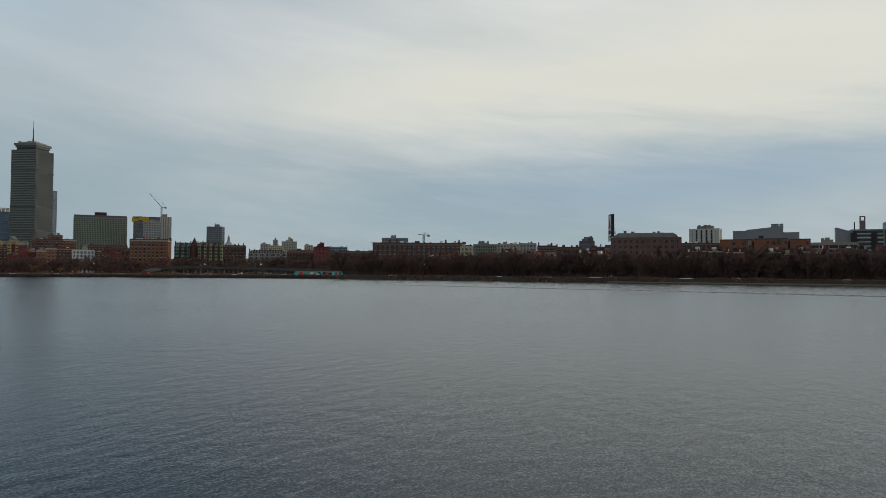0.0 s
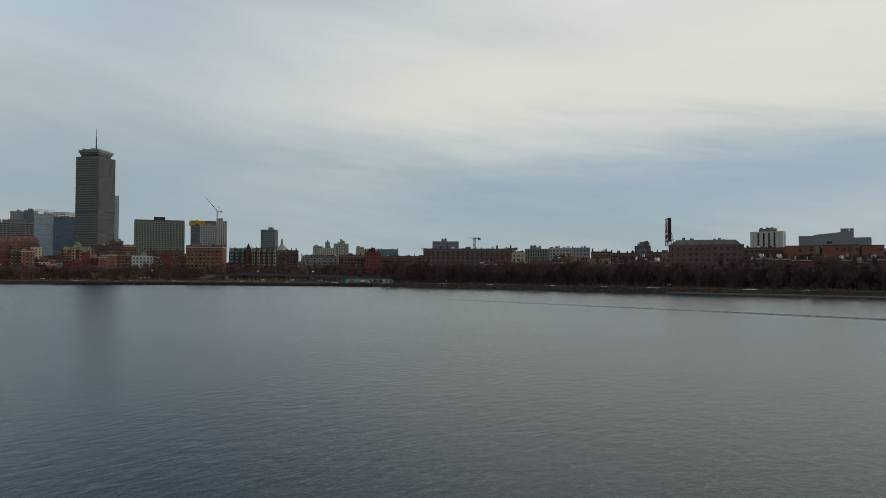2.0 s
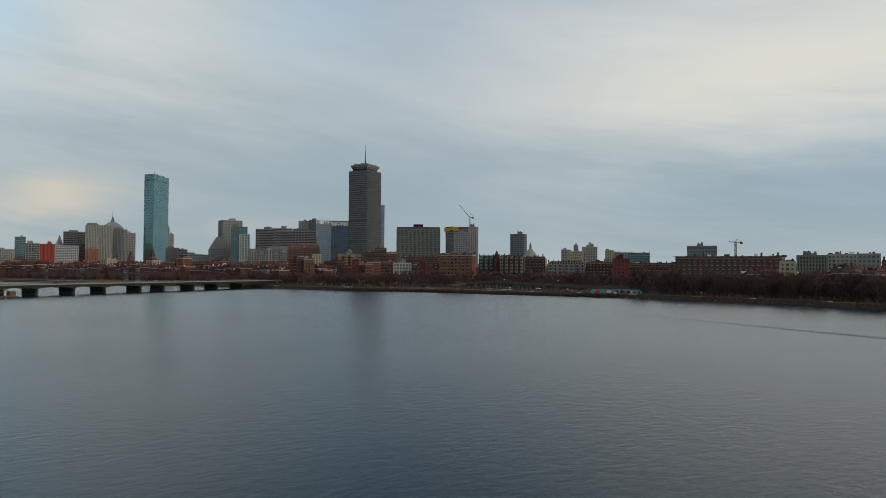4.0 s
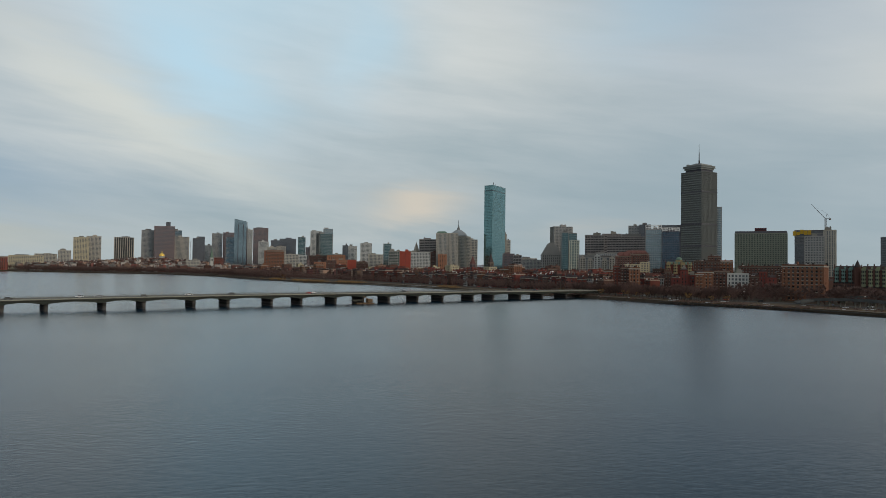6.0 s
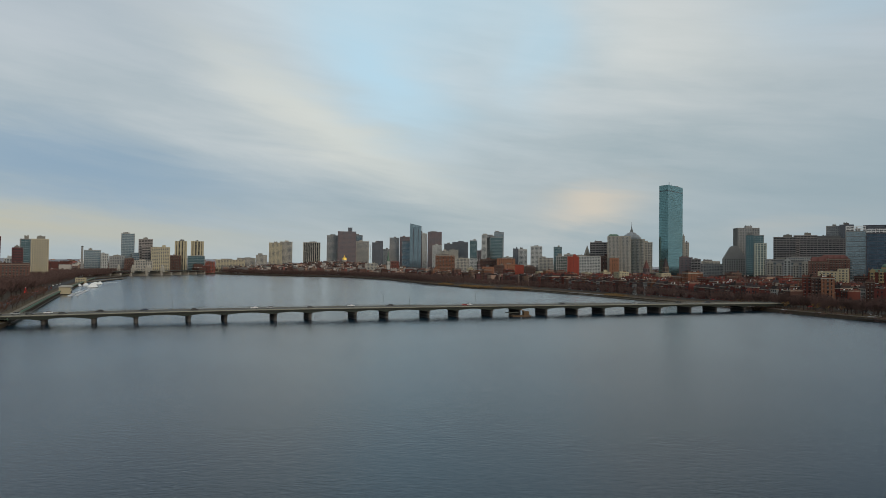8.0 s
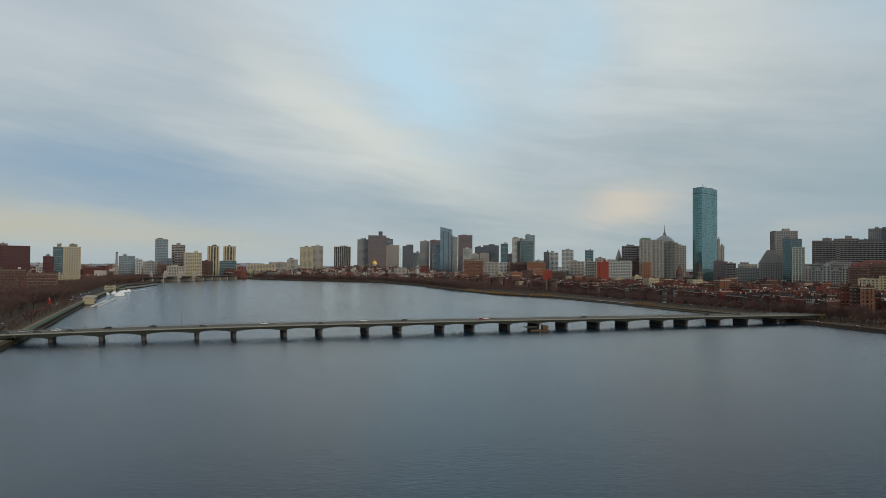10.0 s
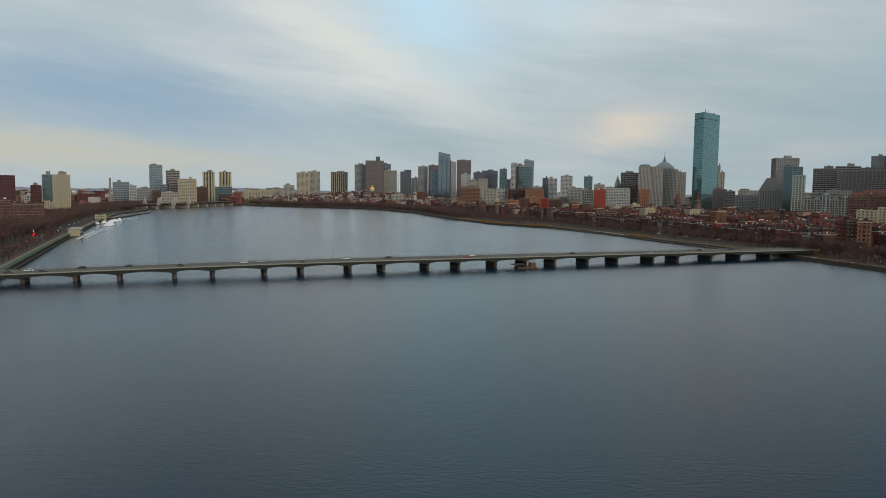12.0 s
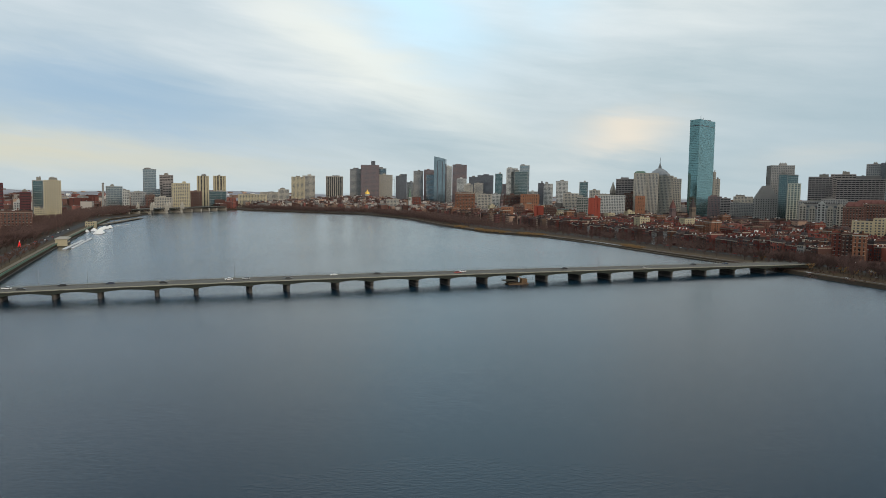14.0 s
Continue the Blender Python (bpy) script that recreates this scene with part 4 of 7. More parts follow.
tower("low_block", 192, -618, 16.8, 11.8, 29.8, -162, S_GREY, "grey block of flats", 3, 2)
tower("low_block", 133, -489, 15.6, 10.9, 22.4, -163, S_BRICK, "dark brick row house block", 3, 3)
tower("low_block", 117, -495, 19.8, 13.9, 21.4, -165, S_BRICK, "dark brick row house block", 3, 3)
tower("low_block", 117, -555, 13.0, 9.1, 28.5, -166, S_DARK, "dark stone block in the city behind", 3, 2)
tower("low_block", 100, -539, 15.7, 11.0, 22.8, -168, S_BRICK, "brick office block under the sign", 3, 1)
tower("apartment_tower", 45, -419, 43.9, 13.2, 24.3, -171, S_HALL, "large dark brick hall with pale attic", 3, 2, cap=(M_ROOF, 4, 0.8))
tower("office_tower", 32, -716, 29.5, 14.7, 46.3, -187, S_WHITE_FIN, "white concrete tower with dark upright slots", 3, 3)
tower("low_block", 26, -597, 33.3, 23.3, 27.1, -175, S_BRICK, "low brick row with chimneys", 3, 3)
tower("low_block", -70, -517, 30.1, 21.0, 23.2, -184, S_GREY_BAND, "low dark block with white bands", 3, 1)
tower("low_block", 645, -441, 17.7, 12.4, 24.3, -126, S_BRICK, "brick row behind the white house", 3, 2)
tower("apartment_tower", 665, -328, 8.8, 6.2, 27.2, -116, S_RED, "red brick apartment house with bay windows", 3, 1)
tower("apartment_tower", 657, -333, 9.5, 6.7, 26.7, -117, S_BRICK, "dark red brick apartment house with bay windows", 3, 1)
tower("apartment_tower", 650, -340, 11.0, 7.7, 26.2, -118, S_ORANGE, "orange brick apartment house with bay windows", 3, 1)
tower("apartment_tower", 938, -1118, 20.1, 14.0, 56.2, -140, S_BEIGE, "pale far apartment block behind the rows", 3, 1)
tower("apartment_tower", 952, -1168, 9.7, 9.7, 67.5, -141, S_GREY, "slim grey far apartment tower", 3, 1)
tower("apartment_tower", 902, -1152, 31.5, 22.0, 62.2, -142, S_BEIGE, "stepped pale far apartment block", 3, 1)
tower("apartment_tower", 911, -1164, 15.4, 10.7, 66.4, -142, S_TAN, "upper step of a pale apartment block", 3, 1)
tower("apartment_tower", 893, -1095, 29.5, 20.7, 51.5, -141, S_TAN, "low cream far apartment block", 3, 1)
tower("apartment_tower", 867, -1173, 17.3, 12.1, 55.1, -144, S_TAN, "cream far apartment block behind the rows", 3, 1)
tower("low_block", 852, -1190, 32.0, 22.4, 50.3, -144, S_GREY, "low grey far block behind the rows", 3, 1)
tower("low_block", 711, -1048, 39.1, 27.4, 45.2, -146, S_TEAL, "low green glass far block", 3, 1)

def bank_row(x, y, yaw, widths, seed):
    """Narrow brick houses side by side, each with its own height, brick and roof."""
    rng = random.Random(seed)
    at = -sum(widths) / 2
    for w in widths:
        skin, word = rng.choice(((S_DEEP, "maroon"), (S_BRICK, "dark brown"), (S_RED, "red"), (S_DEEP, "maroon"), (S_ORANGE, "orange-brown")))
        c = at + w / 2
        high = rng.random() < 0.4
        tower("row_block", x + c * math.cos(radians(yaw)), y + c * math.sin(radians(yaw)), w - 0.1, 14 + rng.uniform(-1.5, 1.5), rng.uniform(15, 24), yaw, skin,
              f"narrow {word} brick house with {'slate mansard' if high else 'flat roof'} by the road", 3, 1, cap=(M_SLATE, 3.4, 0.7) if high else None)
        at += w


bank_row(647, -394, -123, (7, 9, 8, 10), 3)
bank_row(581, -450, -129, (8, 7, 9, 8), 4)
bank_row(620, -404, -126, (8, 9), 5)
tower("low_block", 1087, -225, 20, 12, 15.5, -96, S_WHITE, "low house with white roof walls among the brick rows", 3, 2)
tower("low_block", 1092, -246, 16, 12, 15, -96, S_WHITE, "low house with a white rooftop room", 3, 2)

# ---- college building and the grey slabs behind the south bank ----
def college_building():
    """Three brick volumes with deep irregular windows under slanting metal upper storeys."""
    ob = root("college_building", -25, -476, 3, 0, "broad orange-brown brick college building with metal upper storeys", "building")
    rng = random.Random(14)
    for x, w, d, h in ((17.2, 21, 15, 25.2), (-4.5, 20.6, 17, 25.4), (-22, 12.6, 15, 25.0)):
        bm = bmesh.new()
        box(bm, x, 0, -2, w, d, h + 2)
        body = part("brick_volume", bm, W_COLLEGE, ob)
        bm = bmesh.new()
        box(bm, x, 0, h, w + 0.3, d + 0.3, 0.5)
        part("coping", bm, W_BRICK, body)
        for f in range(6):
            for k in range(int(w / 3.4)):
                if rng.random() < 0.22:
                    continue
                ww, wh = rng.choice(((1.5, 1.9), (2.6, 2.2), (2.2, 3.0), (1.5, 2.4)))
                wx, wz = x - w / 2 + 2 + k * 3.4, 1.2 + f * 4.1
                bm = bmesh.new()
                box(bm, wx, d / 2 - 0.12, wz, ww, 0.34, wh)
                part("window", bm, G_WINDOW if rng.random() < 0.75 else G_CITY, body)
    # dark strips between the volumes stand in for the shade of deep slots
    bm = bmesh.new()
    for x in (6.3, -15.2):
        box(bm, x, 5, -1, 1.6, 5, 25)
    part("recess", bm, M_DARK_METAL, ob)
    bm = bmesh.new()
    prism(bm, [(-12.6, -48), (12, -48), (12, -32), (-12.6, -32)], 18, 36, [36.6, 34.2, 34.2, 36.6])
    part("metal_storey", bm, W_METAL, ob, "grey metal-clad slanting storey")
    for x, w, h in ((16.6, 9.2, 15.6), (-17.8, 10.4, 14.0)):
        bm = bmesh.new()
        box(bm, x, -40, 18, w, 14, h)
        part("metal_wing", bm, W_METAL, ob, "grey metal-clad wing")
    for x in (-11.5, -8.5, -6):
        bm = bmesh.new()
        tube(bm, x, -38, 35, 38.6, 1.3, 1.3, 10)
        part("cooling_drum", bm, W_METAL, ob)
    bm = bmesh.new()
    box(bm, 2, -31.95, 28, 3.2, 0.3, 1.6)
    part("louvre", bm, M_DARK_METAL, ob)


def grey_slabs():
    """A grey concrete law school: slabs, dark strips for shaded recesses, white spandrels and an open-topped chimney.
    """
    ob = root("concrete_slabs", -103, -646, 3, 0, "dark grey concrete slab block with white bands and an open chimney", "building")
    for x, w, d, h in ((17, 11, 16, 39.5), (-1, 25, 18, 40), (-20.5, 13, 19, 46), (-34, 14, 16, 38)):
        bm = bmesh.new()
        if x == 17:
            prism(bm, [(11.5, -8), (22.5, -8), (22.5, 8), (11.5, 8)], -2, h, [38.5, 42, 42, 38.5])
        else:
            box(bm, x, 0, -2, w, d, h + 2)
        part("concrete_slab", bm, W_METAL, ob)
        if x == 17:
            continue
        bm = bmesh.new()
        for f in range(11):
            box(bm, x, d / 2, 1.4 + f * 3.55, w * 0.9, 0.5, 1.9)
        part("window_strip", bm, G_DARK, ob, kind="stuff")
        bm = bmesh.new()
        for f in range(11):
            box(bm, x, d / 2 + 0.1, 0.6 + f * 3.55, w * 0.92, 0.6, 0.5 if f % 3 else 0.95)
        part("spandrel_band", bm, W_WHITE if x == -1 else W_GREY, ob, kind="stuff")
    # dark boxes on the front imitate shaded recesses
    for x in (9.4, -5.6):
        bm = bmesh.new()
        box(bm, x, 9.3, -1, 4.4, 1.4, 38)
        part("recess", bm, M_DARK_METAL, ob)
    bm = bmesh.new()
    for sx in (-1, 1):
        for sy in (-1, 1):
            box(bm, 2 + sx * 1.7, sy * 1.7, 40, 0.7, 0.7, 11.5)
    box(bm, 2, 0, 40, 3.6, 3.6, 8)
    box(bm, 2, 0, 51.2, 4.2, 4.2, 0.6)
    part("open_chimney", bm, W_BROWN, ob, "brown chimney with an open top")
    bm = bmesh.new()
    tube(bm, 8, 0, 40, 47, 0.5, 0.4)
    part("flue", bm, M_DARK_METAL, ob)


W_COLLEGE = surface("orange_brown_brick", (0.205, 0.088, 0.055), vary=0.2, scale=0.12, fine=4)
college_building()
grey_slabs()

# ---- landmark towers ----
GRID = 19.5


def grey_square_tower():
    """The tall square tower with a crown, a sky deck and a mast."""
    ob = root("landmark_tower", 1176, -764, 3, GRID, "tall square grey-green office tower with a crown and mast", "building")
    w = 46.5
    wall = surface("aluminium_grid", (0.152, 0.163, 0.158), rough=0.5, vary=0.12, scale=0.05)
    pale = surface("aluminium_bands", (0.255, 0.28, 0.27), rough=0.5, vary=0.12, scale=0.05)
    bm = bmesh.new()
    box(bm, 0, 0, -2, w - 0.8, w - 0.8, 216)
    part("glazing", bm, G_TOWER, ob)
    bm = bmesh.new()
    # pale bands show only north and south, standing for sky reflected there
    n = 50
    for i in range(n):
        box(bm, 0, 0.3, i * 215 / n, w - 1.2, w + 0.4, 1.7)
    part("floor_banding", bm, pale, ob, kind="stuff")
    bm = bmesh.new()
    for i in range(35):
        at = -23.0 + 46.0 * i / 34
        for sign in (1, -1):
            box(bm, at, sign * 23.3, -2, 0.42, 1.1, 216.5)
            box(bm, sign * 23.3, at, -2, 1.1, 0.62, 216.5)
    part("mullion_grid", bm, wall, ob, kind="stuff")
    for z, t in ((70, 3), (112, 3), (174, 3)):
        bm = bmesh.new()
        box(bm, 0, 0, z, w + 1.2, w + 1.2, t)
        part("plant_floor", bm, W_DARK, ob)
    bm = bmesh.new()
    box(bm, 0, 0, 214, w - 11, w - 11, 7)
    part("crown_recess", bm, W_DARK, ob)
    bm = bmesh.new()
    box(bm, 0, 0, 219.5, w - 8, w - 8, 3.2)
    box(bm, 0, 0, 222.7, w - 4.5, w - 4.5, 4.0)
    part("crown", bm, wall, ob)
    for z, grow in ((219.2, 7.0), (222.6, 3.6), (226.2, 3.9)):
        bm = bmesh.new()
        box(bm, 0, 0, z, w - grow, w - grow, 0.7)
        part("crown_band", bm, pale, ob)
    bm = bmesh.new()
    box(bm, 0, 0, 226.7, w - 14, w - 14, 2.8)
    for i in range(26):
        a = random.Random(i)
        box(bm, a.uniform(-17, 17), a.uniform(-17, 17), 229, a.uniform(1, 6), a.uniform(1, 6), a.uniform(0.6, 2.4))
    part("roof_plant", bm, W_GREY, ob)
    bm = bmesh.new()
    tube(bm, 0, 0, 229, 240, 1.6, 1.2)
    tube(bm, 0, 0, 240, 256, 0.9, 0.6)
    tube(bm, 0, 0, 256, 271, 0.4, 0.2)
    part("mast", bm, M_DARK_METAL, ob, "grey lattice mast")
    return ob


def glass_slab_tower():
    """The tall mirror-glass slab with a notch in its narrow end."""
    ob = root("glass_tower", 1768, -548, 3, 0, "tall blue-green mirror-glass slab tower", "building")
    glass = glazing("mirror_glass", (0.235, 0.415, 0.425), rough=0.05, metal=0.9, vary=0.07, pane=3.4)
    mull = surface("glass_mullions", (0.10, 0.16, 0.17), rough=0.4, metal=0.4, vary=0.1)
    # a sheared plan: a narrow end to the north-west, the broad side to the south-west
    plan = [Vector(p) for p in ((-52.0, 35.5), (16.1, -22.0), (43.1, -7.7), (-25.0, 49.8))]
    bm = bmesh.new()
    prism(bm, [tuple(p) for p in plan], -2, 242)
    part("glass_skin", bm, glass, ob)
    bm = bmesh.new()
    n = 60
    for i in range(n + 1):
        z = min(241.6, 242 * i / n)
        prism(bm, [tuple(p * 1.004) for p in plan], z, z + 0.45)
    for p, q in zip(plan, plan[1:] + plan[:1]):
        k = max(2, round((q - p).length / 3.2))
        for i in range(k):
            m = p.lerp(q, i / k)
            box(bm, m.x, m.y, -2, 0.35, 0.35, 244)
    part("mullion_grid", bm, mull, ob, kind="stuff")
    bm = bmesh.new()
    prism(bm, [tuple(p * 1.006) for p in plan], 227, 228.4)
    part("plant_band", bm, W_DARK, ob)
    bm = bmesh.new()
    for x, y, h in ((-14, 22, 11), (0, 18, 13), (20, 5, 10)):
        tube(bm, x, y, 241, 242 + h, 0.7, 0.4)
    box(bm, 10, -4, 242, 9, 7, 3.2)
    box(bm, -6, 13, 241.5, 22, 10, 2)
    part("roof_plant", bm, W_DARK, ob)


def slanted_glass_tower():
    p = (3075, 190)
    ob = root("slanted_tower", p[0], p[1], 3, -4, "blue glass tower with a slanting top", "building")
    w, d = 50, 40
    out = [(-d / 2, -w / 2), (d / 2, -w / 2), (d / 2, w / 2), (-d / 2, w / 2)]
    bm = bmesh.new()
    prism(bm, out, -2, 200, [208, 208, 219, 219])
    part("glass_skin", bm, G_PALE, ob)
    bm = bmesh.new()
    for i in range(50):
        box(bm, 0, 0, 4.1 * i, d + 0.5, w + 0.5, 0.9)
    part("floor_banding", bm, G_BLUE, ob, kind="stuff")
    bm = bmesh.new()
    for y in (-12, 9):
        box(bm, -d / 2, y, 10, 1.2, 2.5, 185)
    part("fin_facing", bm, W_DARK, ob, kind="stuff")


def domed_tower():
    ob = root("domed_tower", 1905, -470, 3, GRID, "stone tower with a stepped dome and a spire", "building")
    bm = bmesh.new()
    box(bm, 0, 0, -2, 50, 50, 115)
    part("wall", bm, W_BEIGE, ob)
    for name, mat in (("pier_facing", W_BEIGE), ("window_bay", G_CITY)):
        bm = bmesh.new()
        for k in range(13):
            at = -24 + 4 * k
            for sign in (1, -1):
                if name == "pier_facing":
                    box(bm, at, sign * 25.2, -2, 1.8, 1.2, 114)
                    box(bm, sign * 25.2, at, -2, 1.2, 1.8, 114)
                elif k < 12:
                    for f in range(26):
                        box(bm, at + 2, sign * 25, 4 + f * 4.1, 2.0, 0.3, 2.4)
                        box(bm, sign * 25, at + 2, 4 + f * 4.1, 0.3, 2.0, 2.4)
        part(name, bm, mat, ob, kind="stuff")
    bm = bmesh.new()
    rings = [(113, 27), (117.5, 26), (118, 24), (124.5, 18.5), (125, 17), (130, 10), (132, 6)]
    for (z0, r0), (z1, r1) in zip(rings, rings[1:]):
        tube(bm, 0, 0, z0, z1, r0, r1, 16)
    part("dome", bm, surface("pale_stone_dome", (0.33, 0.335, 0.34), vary=0.15), ob)
    bm = bmesh.new()
    tube(bm, 0, 0, 131, 138, 4.5, 3.8, 8)
    tube(bm, 0, 0, 138, 145, 2.6, 1.6, 8)
    part("lantern", bm, W_GREY, ob)
    bm = bmesh.new()
    tube(bm, 0, 0, 145, 161, 0.8, 0.25, 6)
    part("spire", bm, W_DARK, ob)


def gilt_dome():
    ob = root("capitol_building", 2725, 452, 28, 0, "long brick capitol with a gilded dome", "building")
    gold, nt, b = material("gilt")
    b.inputs["Base Color"].default_value = (0.85, 0.55, 0.12, 1)
    b.inputs["Metallic"].default_value, b.inputs["Roughness"].default_value = 0.8, 0.35
    bm = bmesh.new()
    box(bm, 10, 0, -26, 40, 90, 43)
    part("wall", bm, W_RED, ob)
    bm = bmesh.new()
    tube(bm, 0, 0, 17, 27, 10, 10, 16)
    part("drum", bm, W_BEIGE, ob)
    bm = bmesh.new()
    for i in range(6):
        a, c = math.pi / 2 * i / 6, math.pi / 2 * (i + 1) / 6
        tube(bm, 0, 0, 27 + 11 * math.sin(a), 27 + 11 * math.sin(c), 10 * math.cos(a), max(0.8, 10 * math.cos(c)), 20)
    part("dome", bm, gold, ob, "gilded dome")
    bm = bmesh.new()
    tube(bm, 0, 0, 37.5, 42, 1.6, 1.4)
    tube(bm, 0, 0, 42, 46, 1.5, 0.1)
    part("lantern", bm, gold, ob, "gilded lantern")


grey_square_tower()
glass_slab_tower()
slanted_glass_tower()
domed_tower()
gilt_dome()

# ---- bare winter trees ----
STREET_AT, STREET_U, STREET_V = Vector((655, -318)), Vector((0.943, 0.334)), Vector((0.334, -0.943))
M_BARK = surface("bark", (0.060, 0.046, 0.040), vary=0.3, scale=1.5, tint=0.25)
M_TWIG = surface("bare_twigs", (0.112, 0.070, 0.062), vary=0.3, scale=0.3, bump=0, tint=0.35)
M_TWIG_RED = surface("reddish_twigs", (0.122, 0.069, 0.053), vary=0.3, scale=0.3, bump=0, tint=0.3)
M_TWIG_TAN = surface("tan_willow_twigs", (0.24, 0.14, 0.055), vary=0.3, scale=0.3, bump=0, tint=0.25)
M_TWIG_FAR = surface("far_twigs", (0.13, 0.084, 0.075), vary=0.5, scale=0.02, bump=0, island=0.35)


def tree_shape(seed, tall, wide, twigs, thick, droop=0.0, slim=False):
    """Limbs as pairs of points with radii, and twigs as thin slivers, of one bare tree."""
    rng = random.Random(seed)
    limbs, tips = [], []
    fork = Vector((rng.uniform(-0.3, 0.3), rng.uniform(-0.3, 0.3), tall * rng.uniform(0.2, 0.3)))
    r = tall * 0.02
    limbs.append((Vector((0, 0, -0.3)), fork, r, r * 0.8))
    n = 4 if slim else rng.randint(4, 6)
    for i in range(n):
        a = 6.283 * (i + rng.uniform(-0.3, 0.3)) / n
        out = wide * rng.uniform(0.18, 0.34)
        end = fork + Vector((math.cos(a) * out, math.sin(a) * out, tall * rng.uniform(0.25, 0.42)))
        limbs.append((fork, end, r * 0.55, r * 0.3))
        for k in range(2 if slim else 3):
            b = a + rng.uniform(-0.9, 0.9)
            far_out = wide * rng.uniform(0.08, 0.24)
            tip = end + Vector((math.cos(b) * far_out, math.sin(b) * far_out, tall * rng.uniform(0.1, 0.3)))
            limbs.append((end, tip, r * 0.3, r * 0.1))
            tips.append((end, tip))
        tips.append((fork, end))
    slivers = []
    for i in range(twigs):
        a, b = rng.choice(tips)
        start = a.lerp(b, rng.uniform(0.25, 1.0))
        way = Vector((rng.gauss(0, 1), rng.gauss(0, 1), rng.gauss(0.45 - droop, 0.7))).normalized()
        length = tall * rng.uniform(0.06, 0.19)
        side = way.cross(Vector((rng.gauss(0, 1), rng.gauss(0, 1), rng.gauss(0, 1)))).normalized() * thick * rng.uniform(0.6, 1.3)
        slivers.append((start - side, start + side, start + way * length))
    return limbs, slivers


def limb(bm, a, b, r0, r1, sides=5):
    way = (b - a).normalized()
    side = way.orthogonal().normalized()
    other = way.cross(side)
    ring0 = [bm.verts.new(a + (side * math.cos(t) + other * math.sin(t)) * r0) for t in [6.2832 * i / sides for i in range(sides)]]
    ring1 = [bm.verts.new(b + (side * math.cos(t) + other * math.sin(t)) * r1) for t in [6.2832 * i / sides for i in range(sides)]]
    for i in range(sides):
        j = (i + 1) % sides
        bm.faces.new((ring0[i], ring0[j], ring1[j], ring1[i]))


def tree(seed, tall, wide, twigs, thick, twig_mat, label, droop=0.0):
    limbs, slivers = tree_shape(seed, tall, wide, twigs, thick, droop)
    ob = root("tree", 0, 0, -60, 0, label, "tree", "trees on the river banks")
    bm = bmesh.new()
    for a, b, r0, r1 in limbs:
        limb(bm, a, b, r0, r1)
    part("trunk", bm, M_BARK, ob)
    me = bpy.data.meshes.new("crown")
    me.from_pydata([p for s in slivers for p in s], [], [(3 * i, 3 * i + 1, 3 * i + 2) for i in range(len(slivers))])
    me.materials.append(twig_mat)
    crown = new("crown", me)
    crown.parent = ob
    return ob


def woods(name, spots, label, tint_mat, thick=0.0115):
    """Many far trees joined into one mesh. spots: x, y, ground, height."""
    kinds = []
    for k in range(6):
        limbs, slivers = tree_shape(900 + k, 1.0, 0.85, 360, thick, slim=True)
        verts, faces = [], []
        for a, b, r0, r1 in limbs:
            side = (b - a).orthogonal().normalized()
            other = (b - a).normalized().cross(side)
            for turn in (side, other):
                i = len(verts)
                verts += [a - turn * r0, a + turn * r0, b + turn * r1, b - turn * r1]
                faces += [(i, i + 1, i + 2), (i, i + 2, i + 3)]
        for s in slivers:
            i = len(verts)
            verts += list(s)
            faces.append((i, i + 1, i + 2))
        kinds.append((np.array([tuple(v) for v in verts]), np.array(faces)))
    rng = random.Random(5)
    all_v, all_f, count = [], [], 0
    for x, y, z, tall in spots:
        v, f = rng.choice(kinds)
        a = rng.uniform(0, 6.28)
        c, s = math.cos(a) * tall, math.sin(a) * tall
        turn = np.array(((c, s, 0), (-s, c, 0), (0, 0, tall)))
        all_v.append(v @ turn + np.array((x, y, z)))
        all_f.append(f + count)
        count += len(v)
    me = bpy.data.meshes.new(name)
    me.from_pydata(np.concatenate(all_v).tolist(), [], np.concatenate(all_f).tolist())
    me.materials.append(tint_mat)
    return tagged(new(name, me), label, "trees", kind="stuff")


def along(shore, inland, spacing, x0, x1, seed, jitter=2.5):
    """Places at a depth behind a shoreline, between two eastings."""
    rng = random.Random(seed)
    spots, left = [], 0.0
    for (ax, ay), (bx, by) in zip(shore, shore[1:]):
        length = math.hypot(bx - ax, by - ay)
        ux, uy = (bx - ax) / length, (by - ay) / length
        at = left
        while at < length:
            px, py = ax + ux * at + uy * inland + rng.uniform(-jitter, jitter), ay + uy * at - ux * inland + rng.uniform(-jitter, jitter)
            if x0 <= ax + ux * at <= x1:
                spots.append((px, py))
            at += spacing * rng.uniform(0.75, 1.25)
        left = at - length
    return spots


